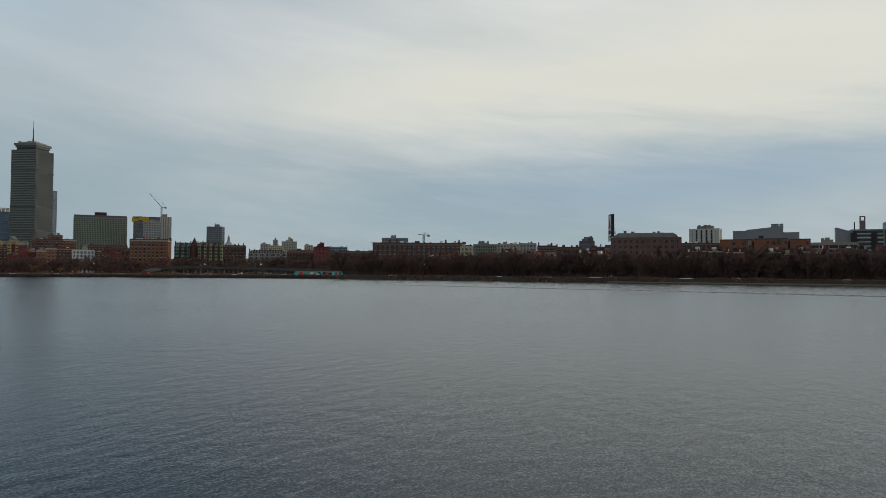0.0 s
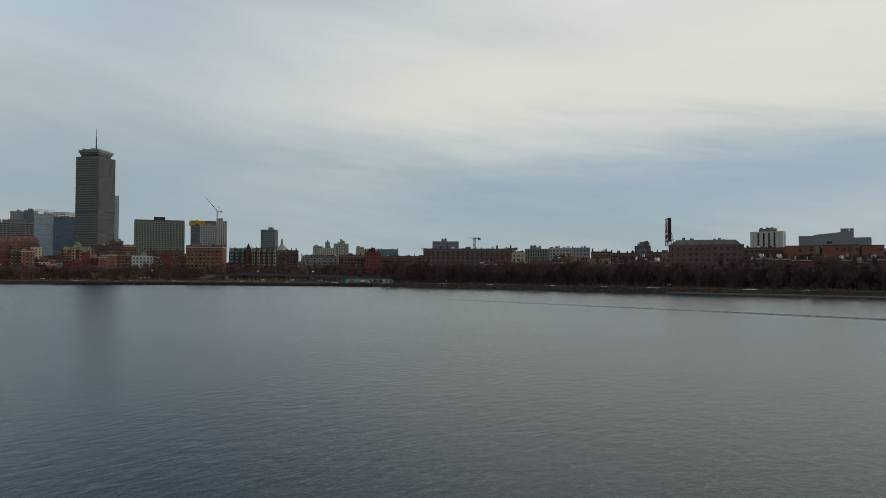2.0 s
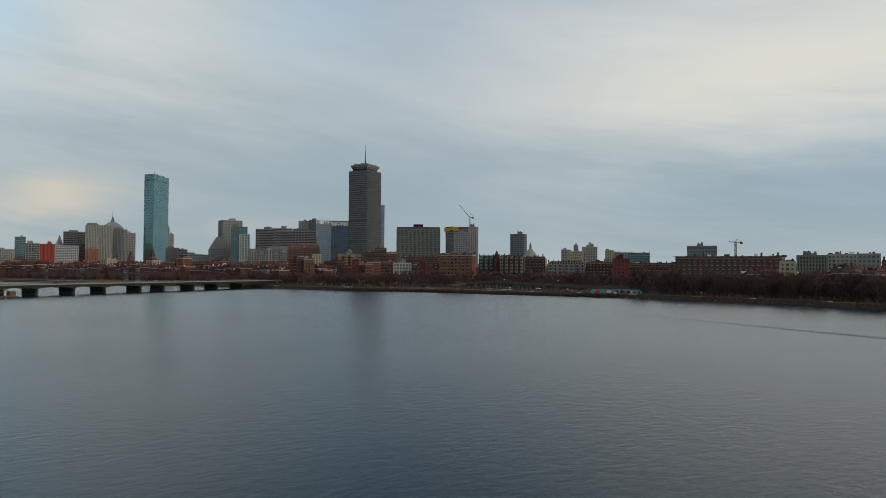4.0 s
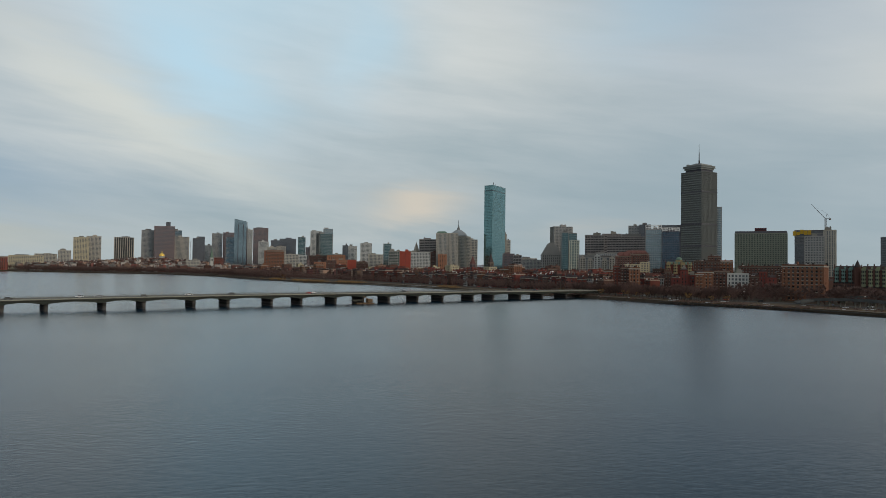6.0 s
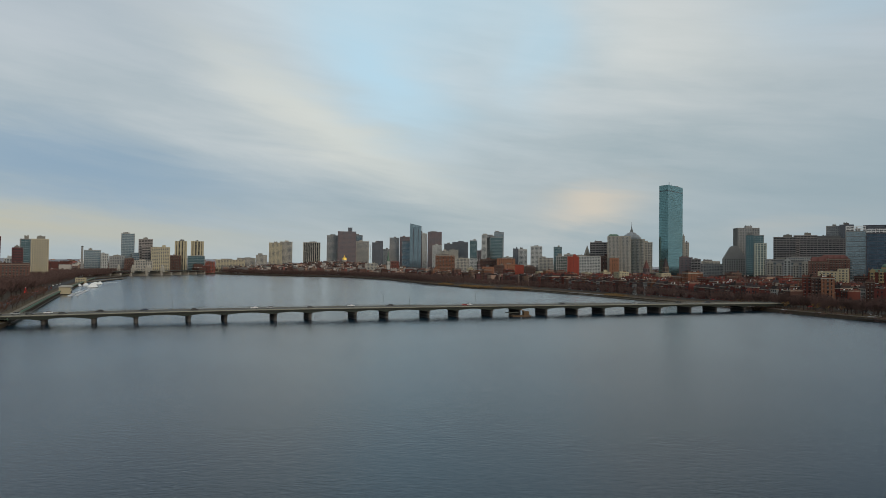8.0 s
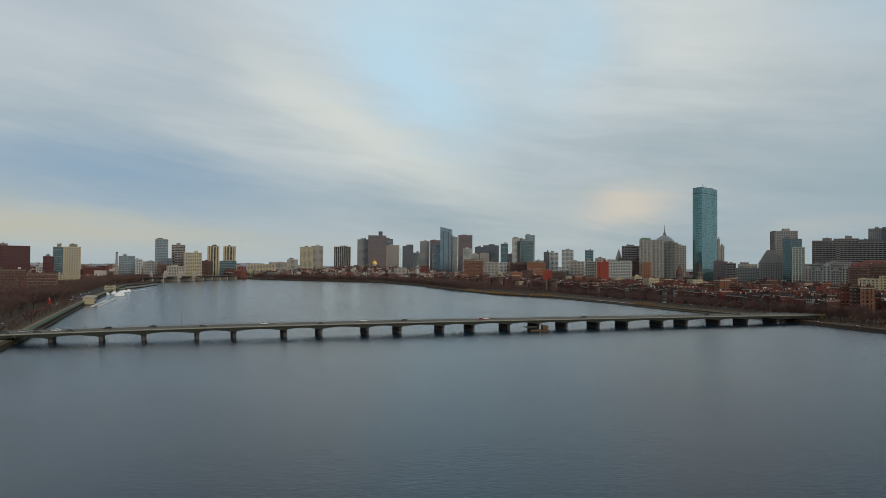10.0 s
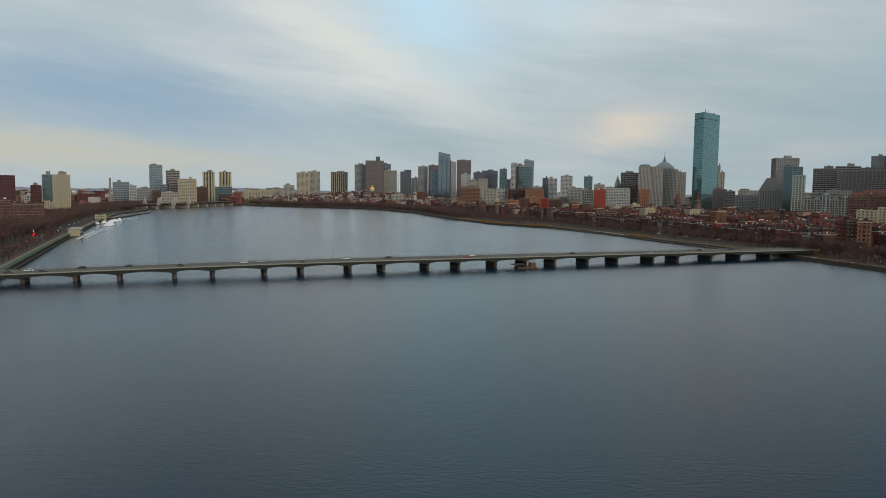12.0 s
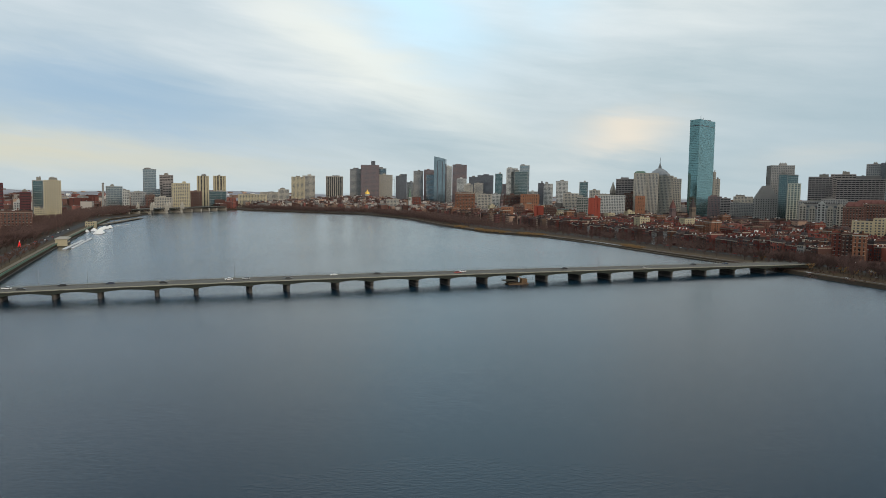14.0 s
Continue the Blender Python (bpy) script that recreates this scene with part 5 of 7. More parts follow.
def plant_trees():
    rng = random.Random(11)
    tall = [tree(i, 20, 15, 2000, 0.062, M_TWIG, "tall bare winter tree with dark brown twigs on the river bank") for i in range(6)]
    ruddy = [tree(30 + i, 8.5, 9, 520, 0.075, M_TWIG_RED, "low spreading bare tree with reddish twigs by the river wall") for i in range(3)]
    willow = [tree(60 + i, 11, 11, 760, 0.08, M_TWIG_TAN, "willow with tan hanging twigs on the river bank", 0.75) for i in range(2)]
    used = set()

    def place(kind, x, y, low=0.8, high=1.15):
        k = rng.uniform(low, high)
        m = pose(x, y, GROUND, 0, 0, rng.uniform(0, 360)) @ Matrix.Diagonal((k, k, k * rng.uniform(0.9, 1.1), 1))
        if kind.name in used:
            ob = copy_thing(kind, m)
            ob.matrix_basis = m
        else:
            used.add(kind.name)
            kind.matrix_basis = m

    for inland, spacing in ((9, 11), (19, 8.5), (33, 8.5)):
        for x, y in along(SHORE_SOUTH, inland, spacing, -130, 262, inland):
            place(rng.choice(tall), x, y, 0.52 if inland < 12 else 0.66, 0.92)
    for inland, spacing, kinds in ((10, 15, willow + ruddy), (16, 11, willow + tall), (25, 8, willow + tall + tall), (36, 7, tall), (47, 7, tall)):
        for x, y in along(SHORE_SOUTH, inland, spacing, 445, 650, inland + 70):
            place(rng.choice(kinds), x, y, 0.4, 0.74)
    for x, y in along(SHORE_SOUTH, 30, 14, 300, 440, 3):
        place(rng.choice(ruddy), x, y - 38, 0.7, 1.1)
    for x, y in along(SHORE_NORTH, 10, 15, 360, 690, 8):
        place(rng.choice(ruddy), x, y, 0.8, 1.2)
    for inland in (31, 44, 58):
        for x, y in along(SHORE_NORTH, inland, 15, 360, 760, inland):
            place(rng.choice(tall), x, y, 0.55, 0.85)
    for x, y in ((372, -402), (1262, 20), (1300, 28)):
        place(willow[0], x, y, 0.9, 1.1)

    scrub = []
    for inland, spacing in ((11, 6), (16, 4.5), (22, 4), (28, 4), (37, 4), (45, 4), (70, 4), (78, 4)):
        scrub += [(x, y, GROUND - 0.6, rng.uniform(3.0, 7.5) if inland > 15 else rng.uniform(1.5, 4.5)) for x, y in along(SHORE_SOUTH, inland, spacing, -330, 262, inland + 5)]
    for inland in (70, 84, 98, 112, 126, 140):
        scrub += [(x, y, GROUND - 0.6, rng.uniform(9, 18) if inland > 80 else rng.uniform(4, 9)) for x, y in along(SHORE_SOUTH, inland, 6.5, 255, 480, inland + 6)]
    for inland in (44, 66, 84):
        scrub += [(x, y, GROUND - 0.6, rng.uniform(4, 10)) for x, y in along(SHORE_SOUTH, inland, 8, 470, 690, inland + 9)]
    woods("bank_scrub", scrub, "thick brown scrub under the bare trees", M_TWIG_FAR, 0.021)
    far_spots = []
    for inland in (25, 30, 42, 52, 66, 74, 84, 92):
        far_spots += [(x, y, GROUND, rng.uniform(11, 15.5)) for x, y in along(SHORE_SOUTH, inland, 6.5, -330, 262, inland)]
    for inland in (9, 20, 34):
        far_spots += [(x, y, GROUND, rng.uniform(11.5, 16.5)) for x, y in along(SHORE_SOUTH, inland, 8, -330, -130, inland)]
    for inland in (62, 76, 90):
        far_spots += [(x, y, GROUND, rng.uniform(6, 12)) for x, y in along(SHORE_SOUTH, inland, 9, 400, 660, inland)]
    woods("bank_woods", far_spots, "dense bare brown trees along the river road", M_TWIG_FAR)
    far_spots = []
    for inland, spacing in ((22, 15), (38, 11), (54, 10), (72, 11)):
        far_spots += [(x, y, GROUND, rng.uniform(9, 14.5)) for x, y in along(SHORE_SOUTH, inland, spacing, 660, 2160, inland)]
    for inland, spacing in ((6, 12), (16, 9), (28, 8), (46, 8), (64, 8), (84, 9)):
        far_spots += [(x, y, GROUND, rng.uniform(11, 18)) for x, y in along(SHORE_SOUTH, inland, spacing, 1290, 2160, inland + 1)]
    for k in range(520):
        y = rng.uniform(330, 850)
        x = rng.uniform(2090, 2710) + max(0, y - 480) * 0.75
        far_spots.append((x, y, GROUND + 24 * math.exp(-((x - 2680) / 330) ** 2 - ((y - 480) / 260) ** 2), rng.uniform(10, 19)))
    woods("esplanade_woods", far_spots, "bare brown trees of the far esplanade", M_TWIG_FAR)
    far_spots = []
    for inland in (34, 46, 60, 74, 90, 106, 122):
        far_spots += [(x, y, GROUND, rng.uniform(11, 18)) for x, y in along(SHORE_NORTH, inland, 8, 330 if inland > 60 else 700, 1900, inland)]
    far_spots += [(rng.uniform(1400, 2700), rng.uniform(1000, 2000), GROUND, rng.uniform(9, 16)) for k in range(500)]
    north_spots, far_spots = far_spots, []
    for v, tall_most in ((21, 11), (57, 9), (94, 12), (131, 9), (178, 15), (188, 15), (235, 9), (273, 12)):
        for k in range(190):
            p = STREET_AT + STREET_U * (rng.uniform(-30, 1340)) + STREET_V * (v + rng.uniform(-2.5, 2.5))
            far_spots.append((p.x, p.y, GROUND, rng.uniform(0.6, 1.15) * tall_most))
    woods("street_trees", far_spots, "bare brown trees in the streets between the brick rows", M_TWIG_FAR)
    far_spots = north_spots
    woods("north_bank_woods", far_spots, "bare reddish brown trees on the north bank", M_TWIG_FAR)


plant_trees()

# ---- brick row houses ----
M_TRIM = surface("stone_trim", (0.36, 0.31, 0.25), vary=0.2, scale=0.3, tint=0.2)
M_PANE = glazing("window_pane", (0.05, 0.055, 0.06), rough=0.1, vary=0.9, pane=1.6)


def row_house(seed, wall, wide, tall, deep, bay, mansard):
    rng = random.Random(seed)
    kind = {"red_brick": "red brick", "maroon_brick": "deep maroon brick", "brown_brick": "dark brown brick", "orange_brick": "orange brick", "tan_concrete": "tan stone", "grey_concrete": "grey stone"}[wall.name]
    ob = root("row_house", 0, 0, -60, 0, f"{kind} row house with {'a slate mansard roof' if mansard else 'a flat roof and chimneys'}", "house", "brick row houses")
    bm = bmesh.new()
    box(bm, 0, 0, -1, wide, deep, tall + 1)
    if bay:
        for sign in (1, -1):
            y = sign * deep / 2
            prism(bm, [(-wide * 0.3, y), (-wide * 0.18, y + sign * 1.3), (wide * 0.12, y + sign * 1.3), (wide * 0.24, y)][::-sign], -1, tall - 1.2)
    part("wall", bm, wall, ob)
    bm = bmesh.new()
    floors = max(3, round(tall / 3.4))
    for f in range(floors):
        for c in range(3):
            x = wide * (-0.31 + 0.31 * c)
            z = tall * (f + 0.28) / floors
            for sign in (1, -1):
                out = deep / 2 + (1.3 if bay and c < 2 and f < floors - 1 else 0)
                box(bm, x, sign * (out - 0.02), z, 1.4, 0.16, 2.1)
    part("glazed_front", bm, M_PANE, ob, kind="stuff")
    bm = bmesh.new()
    for f in range(floors):
        z = tall * (f + 0.28) / floors - 0.2
        for sign in (1, -1):
            box(bm, wide * 0.31, sign * deep / 2, z, 1.5, 0.4, 0.2)
    part("sill_course", bm, M_TRIM, ob, kind="stuff")
    bm = bmesh.new()
    box(bm, 0, 0, tall - 0.7, wide + 0.05, deep + 0.7, 0.7)
    part("cornice", bm, M_TRIM, ob)
    bm = bmesh.new()
    if mansard:
        box(bm, 0, 0, tall, wide, deep, 2.8, 0, 0.8)
        for x in (-wide * 0.25, wide * 0.25):
            for sign in (1, -1):
                box(bm, x, sign * (deep / 2 - 1.0), tall, 1.4, 1.6, 2.1)
        top = tall + 2.8
    else:
        box(bm, 0, 0, tall, wide - 0.3, deep - 0.3, 0.25)
        top = tall + 0.25
    part("roof", bm, M_SLATE if mansard else M_ROOF_DARK, ob)
    for k in range(2):
        bm = bmesh.new()
        box(bm, (wide / 2 - 0.6) * (1 if k else -1), rng.uniform(-0.3, 0.3) * deep, top - 0.6, 0.9, 2.2, rng.uniform(1.8, 2.8))
        part("chimney", bm, wall, ob)
    bm = bmesh.new()
    box(bm, rng.uniform(-0.2, 0.2) * wide, rng.uniform(-0.3, 0.3) * deep, top - 0.1, 2.6, 3.2, rng.uniform(1.6, 2.6))
    part("roof_hatch", bm, rng.choice((M_WHITE, M_TRIM, wall, M_ROOF_DARK, M_SLATE, wall)), ob)
    # party walls with stacks along them, and small things strewn over the roof
    bm = bmesh.new()
    for sign in (1, -1):
        box(bm, sign * (wide / 2 - 0.2), 0, top - 0.4, 0.36, deep * (0.8 if mansard else 0.99), 1.1)
        for k in range(3):
            box(bm, sign * (wide / 2 - 0.5), (k - 1) * deep * 0.3 + rng.uniform(-1, 1), top - 0.2, 0.75, rng.uniform(1.0, 2.0), rng.uniform(1.5, 3.4))
    part("party_wall", bm, rng.choice((wall, W_BRICK, W_DEEP)), ob, kind="stuff")
    for mat, many in ((rng.choice((M_ROOF, M_WHITE, M_TRIM)), 3), (M_DARK_METAL, 4), (W_BRICK, 2)):
        bm = bmesh.new()
        for k in range(many):
            box(bm, rng.uniform(-0.36, 0.36) * wide, rng.uniform(-0.38, 0.38) * deep, top - 0.1, rng.uniform(0.5, 1.5), rng.uniform(0.5, 1.6), rng.uniform(0.7, 2.2))
        part("roof_clutter", bm, mat, ob, kind="stuff")
    return ob




def build_houses():
    rng = random.Random(4)
    walls = (W_DEEP, W_BRICK, W_RED, W_DEEP, W_BRICK, W_ORANGE, W_DEEP, W_BRICK, W_RED, W_BRICK, W_GREY)
    kinds = [row_house(i, walls[i % len(walls)], rng.uniform(7, 9), rng.uniform(13.5, 18), rng.uniform(15, 19), i % 3 != 1, i % 2 == 0) for i in range(14)]
    used = set()
    rows = (0, 42, 72, 116, 146, 220, 250, 296)
    count = 0
    far = []
    for r, v in enumerate(rows):
        u = 6.0
        while u < 1330:
            kind = rng.choice(kinds)
            wide = 8.2
            p = STREET_AT + STREET_U * (u + wide / 2) + STREET_V * (v + rng.uniform(-0.8, 0.8))
            if (u % 150) > 138 or abs(u + 8) < 14:
                u += 9
                continue
            if rng.random() < 0.045 and u > 30:
                # a taller apartment house among the rows
                skin, colour_word = rng.choice(((S_RED, "red"), (S_ORANGE, "orange"), (S_BRICK, "dark brown"), (S_TAN, "tan")))
                tower("apartment_house", p.x + 3, p.y, rng.uniform(12, 17), rng.uniform(14, 18), rng.uniform(21, 29), 19.5, skin, f"{colour_word} apartment house rising above the brick rows", GROUND, 1)
                u += 17
                continue
            near = r < 3 and -40 < u < 560 or r in (3, 4) and 0 < u < 360
            if near and count < 225:
                m = pose(p.x, p.y, GROUND, 0, 0, 19.5 + (180 if r % 2 else 0)) @ Matrix.Diagonal((1, 1, rng.uniform(0.78, 1.22), 1))
                if kind.name in used:
                    copy_thing(kind, m).matrix_basis = m
                else:
                    used.add(kind.name)
                    kind.matrix_basis = m
                count += 1
            else:
                far.append((p.x, p.y, GROUND, wide, rng.uniform(15, 18), rng.uniform(13, 19), 19.5))
            u += wide
    # the dark rows behind the trees of the south bank
    for inland, gap in ((100, 8.3), (128, 8.3)):
        for x, y in along(SHORE_SOUTH, inland, gap, -290, 225, inland, 0.4):
            yaw = 180 - 8 * math.sin(x / 90)
            if inland == 100 and count < 290:
                kind = rng.choice([k for k in kinds if k.children[0].data.materials[0] in (W_BRICK, W_DEEP)])
                m = pose(x, y, GROUND, 0, 0, yaw) @ Matrix.Diagonal((1, 1, rng.uniform(0.78, 1.12), 1))
                if kind.name in used:
                    copy_thing(kind, m).matrix_basis = m
                else:
                    used.add(kind.name)
                    kind.matrix_basis = m
                count += 1
            else:
                far.append((x, y, GROUND, 8.2, 15, rng.uniform(14, 19), yaw))
    # the hill behind the far end of the river, and the flats beyond the bridge road
    for i in range(520):
        a, d = rng.uniform(0, 1), rng.uniform(0, 1)
        x, y = 2090 + 620 * d, 330 + 520 * a - 120 * d
        x += max(0, y - 480) * 0.75 + 30
        far.append((x, y, GROUND + 26 * math.exp(-((x - 2680) / 330) ** 2 - ((y - 480) / 260) ** 2), rng.uniform(8, 16), rng.uniform(9, 14), rng.uniform(12, 20), rng.choice((10, 40, 70))))
    for i in range(420):
        u, v = rng.uniform(1250, 2300), rng.uniform(-40, 420)
        p = STREET_AT + STREET_U * u + STREET_V * v
        far.append((p.x, p.y, GROUND, rng.uniform(9, 20), rng.uniform(10, 18), rng.uniform(12, 24), 19.5))
    for i in range(260):
        u, v = rng.uniform(-200, 1300), rng.uniform(330, 900)
        p = STREET_AT + STREET_U * u + STREET_V * v
        far.append((p.x, p.y, GROUND, rng.uniform(12, 26), rng.uniform(12, 22), rng.uniform(12, 22), 19.5))
    for i in range(420):
        x, y = rng.uniform(1250, 2900), rng.uniform(960, 2300)
        if y > 720 + 0.28 * (x - 1250) + 170:
            far.append((x, y, GROUND, rng.uniform(14, 50), rng.uniform(12, 30), rng.uniform(7, 24), 20))
    for i in range(900):
        b, d = radians(rng.uniform(46, 196)), rng.uniform(2300, 4600)
        x, y = d * math.sin(b), d * math.cos(b)
        if y < 900 and x > 2100 or y < -600 - 0.35 * max(0, x) or y > 1100:
            far.append((x, y, GROUND + rng.uniform(0, 8), rng.uniform(20, 60), rng.uniform(15, 30), rng.uniform(8, 26), rng.uniform(0, 90)))
    wall_bm = [bmesh.new() for k in range(4)]
    roof_bm, hatch_bm, pane_bm, gravel_bm = bmesh.new(), bmesh.new(), bmesh.new(), bmesh.new()
    for x, y, z, w, d, h, yaw in far:
        turn = radians(yaw)
        beyond = x > 1850 or y > 700
        box(rng.choice((wall_bm[0], wall_bm[1], wall_bm[1], wall_bm[2], wall_bm[3], wall_bm[3]) if beyond else wall_bm[:3]), x, y, z - 1, w, d, h + 1, turn)
        box(gravel_bm if beyond and rng.random() < 0.6 else roof_bm, x, y, z + h, w - 0.4, d - 0.4, rng.choice((0.3, 0.4, 2.6)), turn, 0.85)
        c, s = math.cos(turn), math.sin(turn)
        for k in range(rng.randint(3, 6)):
            px, py = rng.uniform(-0.4, 0.4) * w, rng.uniform(-0.35, 0.35) * d
            box(rng.choice((hatch_bm, roof_bm, roof_bm, wall_bm[0], wall_bm[1], wall_bm[2])), x + c * px - s * py, y + s * px + c * py, z + h, rng.uniform(0.8, 2.3), rng.uniform(0.8, 2.6), rng.uniform(1.2, 3.3), turn)
        for f in range(int(h / 3.6)):
            for k in range(2):
                px = (-0.25 + 0.5 * k) * w
                for sign in (1, -1):
                    py = sign * d / 2
                    box(pane_bm, x + c * px - s * py, y + s * px + c * py, z + 1.4 + f * 3.5, 1.7, 0.2, 1.8, turn)
    for bm, mat, name, label in ((wall_bm[0], F_RED, "far_red_houses", "far red brick row houses"), (wall_bm[1], F_BROWN, "far_brown_houses", "far brown brick row houses"),
                                 (wall_bm[2], F_TAN, "far_tan_houses", "far tan and ochre row houses"), (wall_bm[3], F_GREY, "far_grey_houses", "far grey and beige stone houses"), (gravel_bm, M_ROOF, "far_gravel_roofs", "pale gravel roofs of far houses"), (roof_bm, F_ROOF, "far_roofs", "dark roofs of far row houses"),
                                 (hatch_bm, F_PALE, "far_roof_hatches", "pale hatches and snow on roofs"), (pane_bm, M_PANE, "far_windows", "dark windows of far row houses")):
        alone(name, bm, mat, label, "houses", kind="stuff")


F_RED = surface("far_red_brick", (0.19, 0.078, 0.066), vary=0.2, scale=0.05, bump=0, island=0.45)
F_BROWN = surface("far_brown_brick", (0.11, 0.06, 0.05), vary=0.2, scale=0.05, bump=0, island=0.45)
F_TAN = surface("far_tan_stone", (0.27, 0.18, 0.135), vary=0.2, scale=0.05, bump=0, island=0.5)
F_GREY = surface("far_grey_stone", (0.33, 0.30, 0.275), vary=0.2, scale=0.05, bump=0, island=0.45)
F_ROOF = surface("far_roof", (0.062, 0.046, 0.044), vary=0.2, scale=0.05, bump=0, island=0.6)
F_PALE = surface("far_pale_roof", (0.55, 0.54, 0.52), vary=0.2, scale=0.05, bump=0, island=0.5)
build_houses()

# ---- ornate apartment houses by the flyover ----
def pediment(bm, x, y, z, wide, deep, rise):
    """A gabled block whose ridge runs in and out."""
    rows = [[bm.verts.new((x + sx * wide / 2, yy, z + up)) for sx, up in ((-1, 0), (1, 0), (0, rise))] for yy in (y, y + deep)]
    bm.faces.new(rows[0])
    bm.faces.new(rows[1][::-1])
    for i in range(3):
        j = (i + 1) % 3
        bm.faces.new((rows[0][j], rows[0][i], rows[1][i], rows[1][j]))


def ornate_house(x, y, w, d, h, yaw, bays, wall, bay_mat, roof_mat, label, turret=False, gable_each=2, low=0.4, snow=False):
    """A masonry block with projecting bays on its upper floors, gables, a mansard and chimneys."""
    ob = root("apartment_house", x, y, 3, yaw, label, "building")
    rng = random.Random(int(w * 10 + h))
    bm = bmesh.new()
    box(bm, 0, 0, -2, w, d, h + 2)
    part("wall", bm, wall, ob)
    floors = round(h / 3.5)
    step = h / floors
    for i in range(bays):
        cx = -w / 2 + w * (i + 0.5) / bays
        bw = w / bays * 0.62
        z0 = h * low
        for sign in (-1, 1):
            yf = sign * d / 2
            bm = bmesh.new()
            plan = [(cx - bw / 2, yf), (cx - bw * 0.3, yf + sign * 1.5), (cx + bw * 0.3, yf + sign * 1.5), (cx + bw / 2, yf)]
            prism(bm, plan if sign < 0 else plan[::-1], z0, h + 0.4)
            bay = part("bay_window", bm, bay_mat, ob)
            bm = bmesh.new()
            for f in range(floors):
                z = f * step + 0.9
                if z > z0:
                    box(bm, cx, yf + sign * 1.45, z, bw * 0.42, 0.24, step * 0.52)
                    for k in (-1, 1):
                        box(bm, cx + k * bw * 0.4, yf + sign * 0.78, z, bw * 0.14, 0.5, step * 0.52, k * sign * 0.9)
                else:
                    for k in (-0.6, 0, 0.6):
                        box(bm, cx + k * bw, yf, z, 1.2, 0.2, step * 0.5)
            part("pane", bm, G_DARK, bay)
            if gable_each and i % gable_each == 0:
                bm = bmesh.new()
                pediment(bm, cx, yf + sign * 1.2, h + 0.4, bw * 1.25, -sign * 4.5, bw * 0.75)
                bmesh.ops.recalc_face_normals(bm, faces=bm.faces)
                part("gable", bm, bay_mat, ob)
    bm = bmesh.new()
    box(bm, 0, 0, h, w - 0.6, d - 0.6, 3.6, 0, 0.84)
    part("mansard_roof", bm, roof_mat, ob)
    for i in range(bays * 2):
        cx = -w / 2 + w * (i + 0.5) / (bays * 2)
        bm = bmesh.new()
        box(bm, cx, -d / 2 + 1.6, h + 0.5, 1.5, 1.8, 2.0)
        box(bm, cx, -d / 2 + 1.6, h + 2.5, 1.9, 2.0, 0.3)
        part("dormer", bm, bay_mat if i % 2 else wall, ob)
        if snow and i % 2 == 0:
            bm = bmesh.new()
            box(bm, cx + 1.6, -d / 2 + 2.6, h + 2.0, 2.6, 2.6, 1.75, 0, 0.5)
            part("snow_patch", bm, M_WHITE, ob)
    for i in range(bays + 1):
        bm = bmesh.new()
        cx = -w / 2 + 0.8 + (w - 1.6) * i / bays
        box(bm, cx, rng.uniform(-0.2, 0.3) * d, h + 1, 1.0, 2.6, rng.uniform(3.4, 4.6))
        part("chimney", bm, W_BRICK, ob)
    if turret:
        bm = bmesh.new()
        tx = turret * (w / 2 - 2.4)
        tube(bm, tx, -d / 2, h * 0.3, h + 2.5, 2.6, 2.6, 10)
        tower_ob = part("turret", bm, wall, ob)
        bm = bmesh.new()
        tube(bm, tx, -d / 2, h + 2.5, h + 9, 3.0, 0.15, 10)
        part("turret_roof", bm, roof_mat, tower_ob)


W_VERDIGRIS = surface("verdigris_bays", (0.14, 0.235, 0.215), vary=0.25, scale=0.4, tint=0.2)
W_OLIVE = surface("olive_painted_bays", (0.20, 0.225, 0.145), vary=0.25, scale=0.4, tint=0.2)
W_OCHRE = surface("ochre_stone", (0.27, 0.215, 0.12), vary=0.25, scale=0.4)
ornate_house(518, -485, 21.7, 15.2, 27.0, -134, 4, W_BRICK, W_VERDIGRIS, M_SLATE, "brown brick apartment house with verdigris copper bays", 1, 2, 0.58)
ornate_house(488, -489, 25.9, 18.1, 27.0, -136, 5, W_BRICK, W_OLIVE, M_SLATE, "dark brick apartment row with olive green gabled bays", 0, 2, 0.45)
ornate_house(487, -577, 41.5, 20, 21.5, -141, 7, W_GREY, W_GREY, M_SLATE, "grey stone mansard row with snow on its roof", 0, 0, 0.1, True)
ornate_house(791, -481, 34.6, 24.2, 32.0, -122, 4, W_RED, W_OCHRE, M_COPPER, "ornate red brick house with ochre gables and copper roof", 0, 2, 0.62)


def copper_cupola():
    ob = root("copper_cupola", 791, -481, 38, -122, "green copper cupola on the ornate apartment house", "cupola")
    bm = bmesh.new()
    box(bm, 0, -6, -0.6, 9, 7, 3.4, 0, 0.9)
    part("base", bm, W_OCHRE, ob)
    bm = bmesh.new()
    for a, b in ((0, 0.5), (0.5, 1.0), (1.0, 1.35)):
        tube(bm, 0, -6, 2.8 + 4 * math.sin(a), 2.8 + 4 * math.sin(b), 4 * math.cos(a), 4 * math.cos(b), 10)
    part("dome", bm, M_COPPER, ob)


copper_cupola()


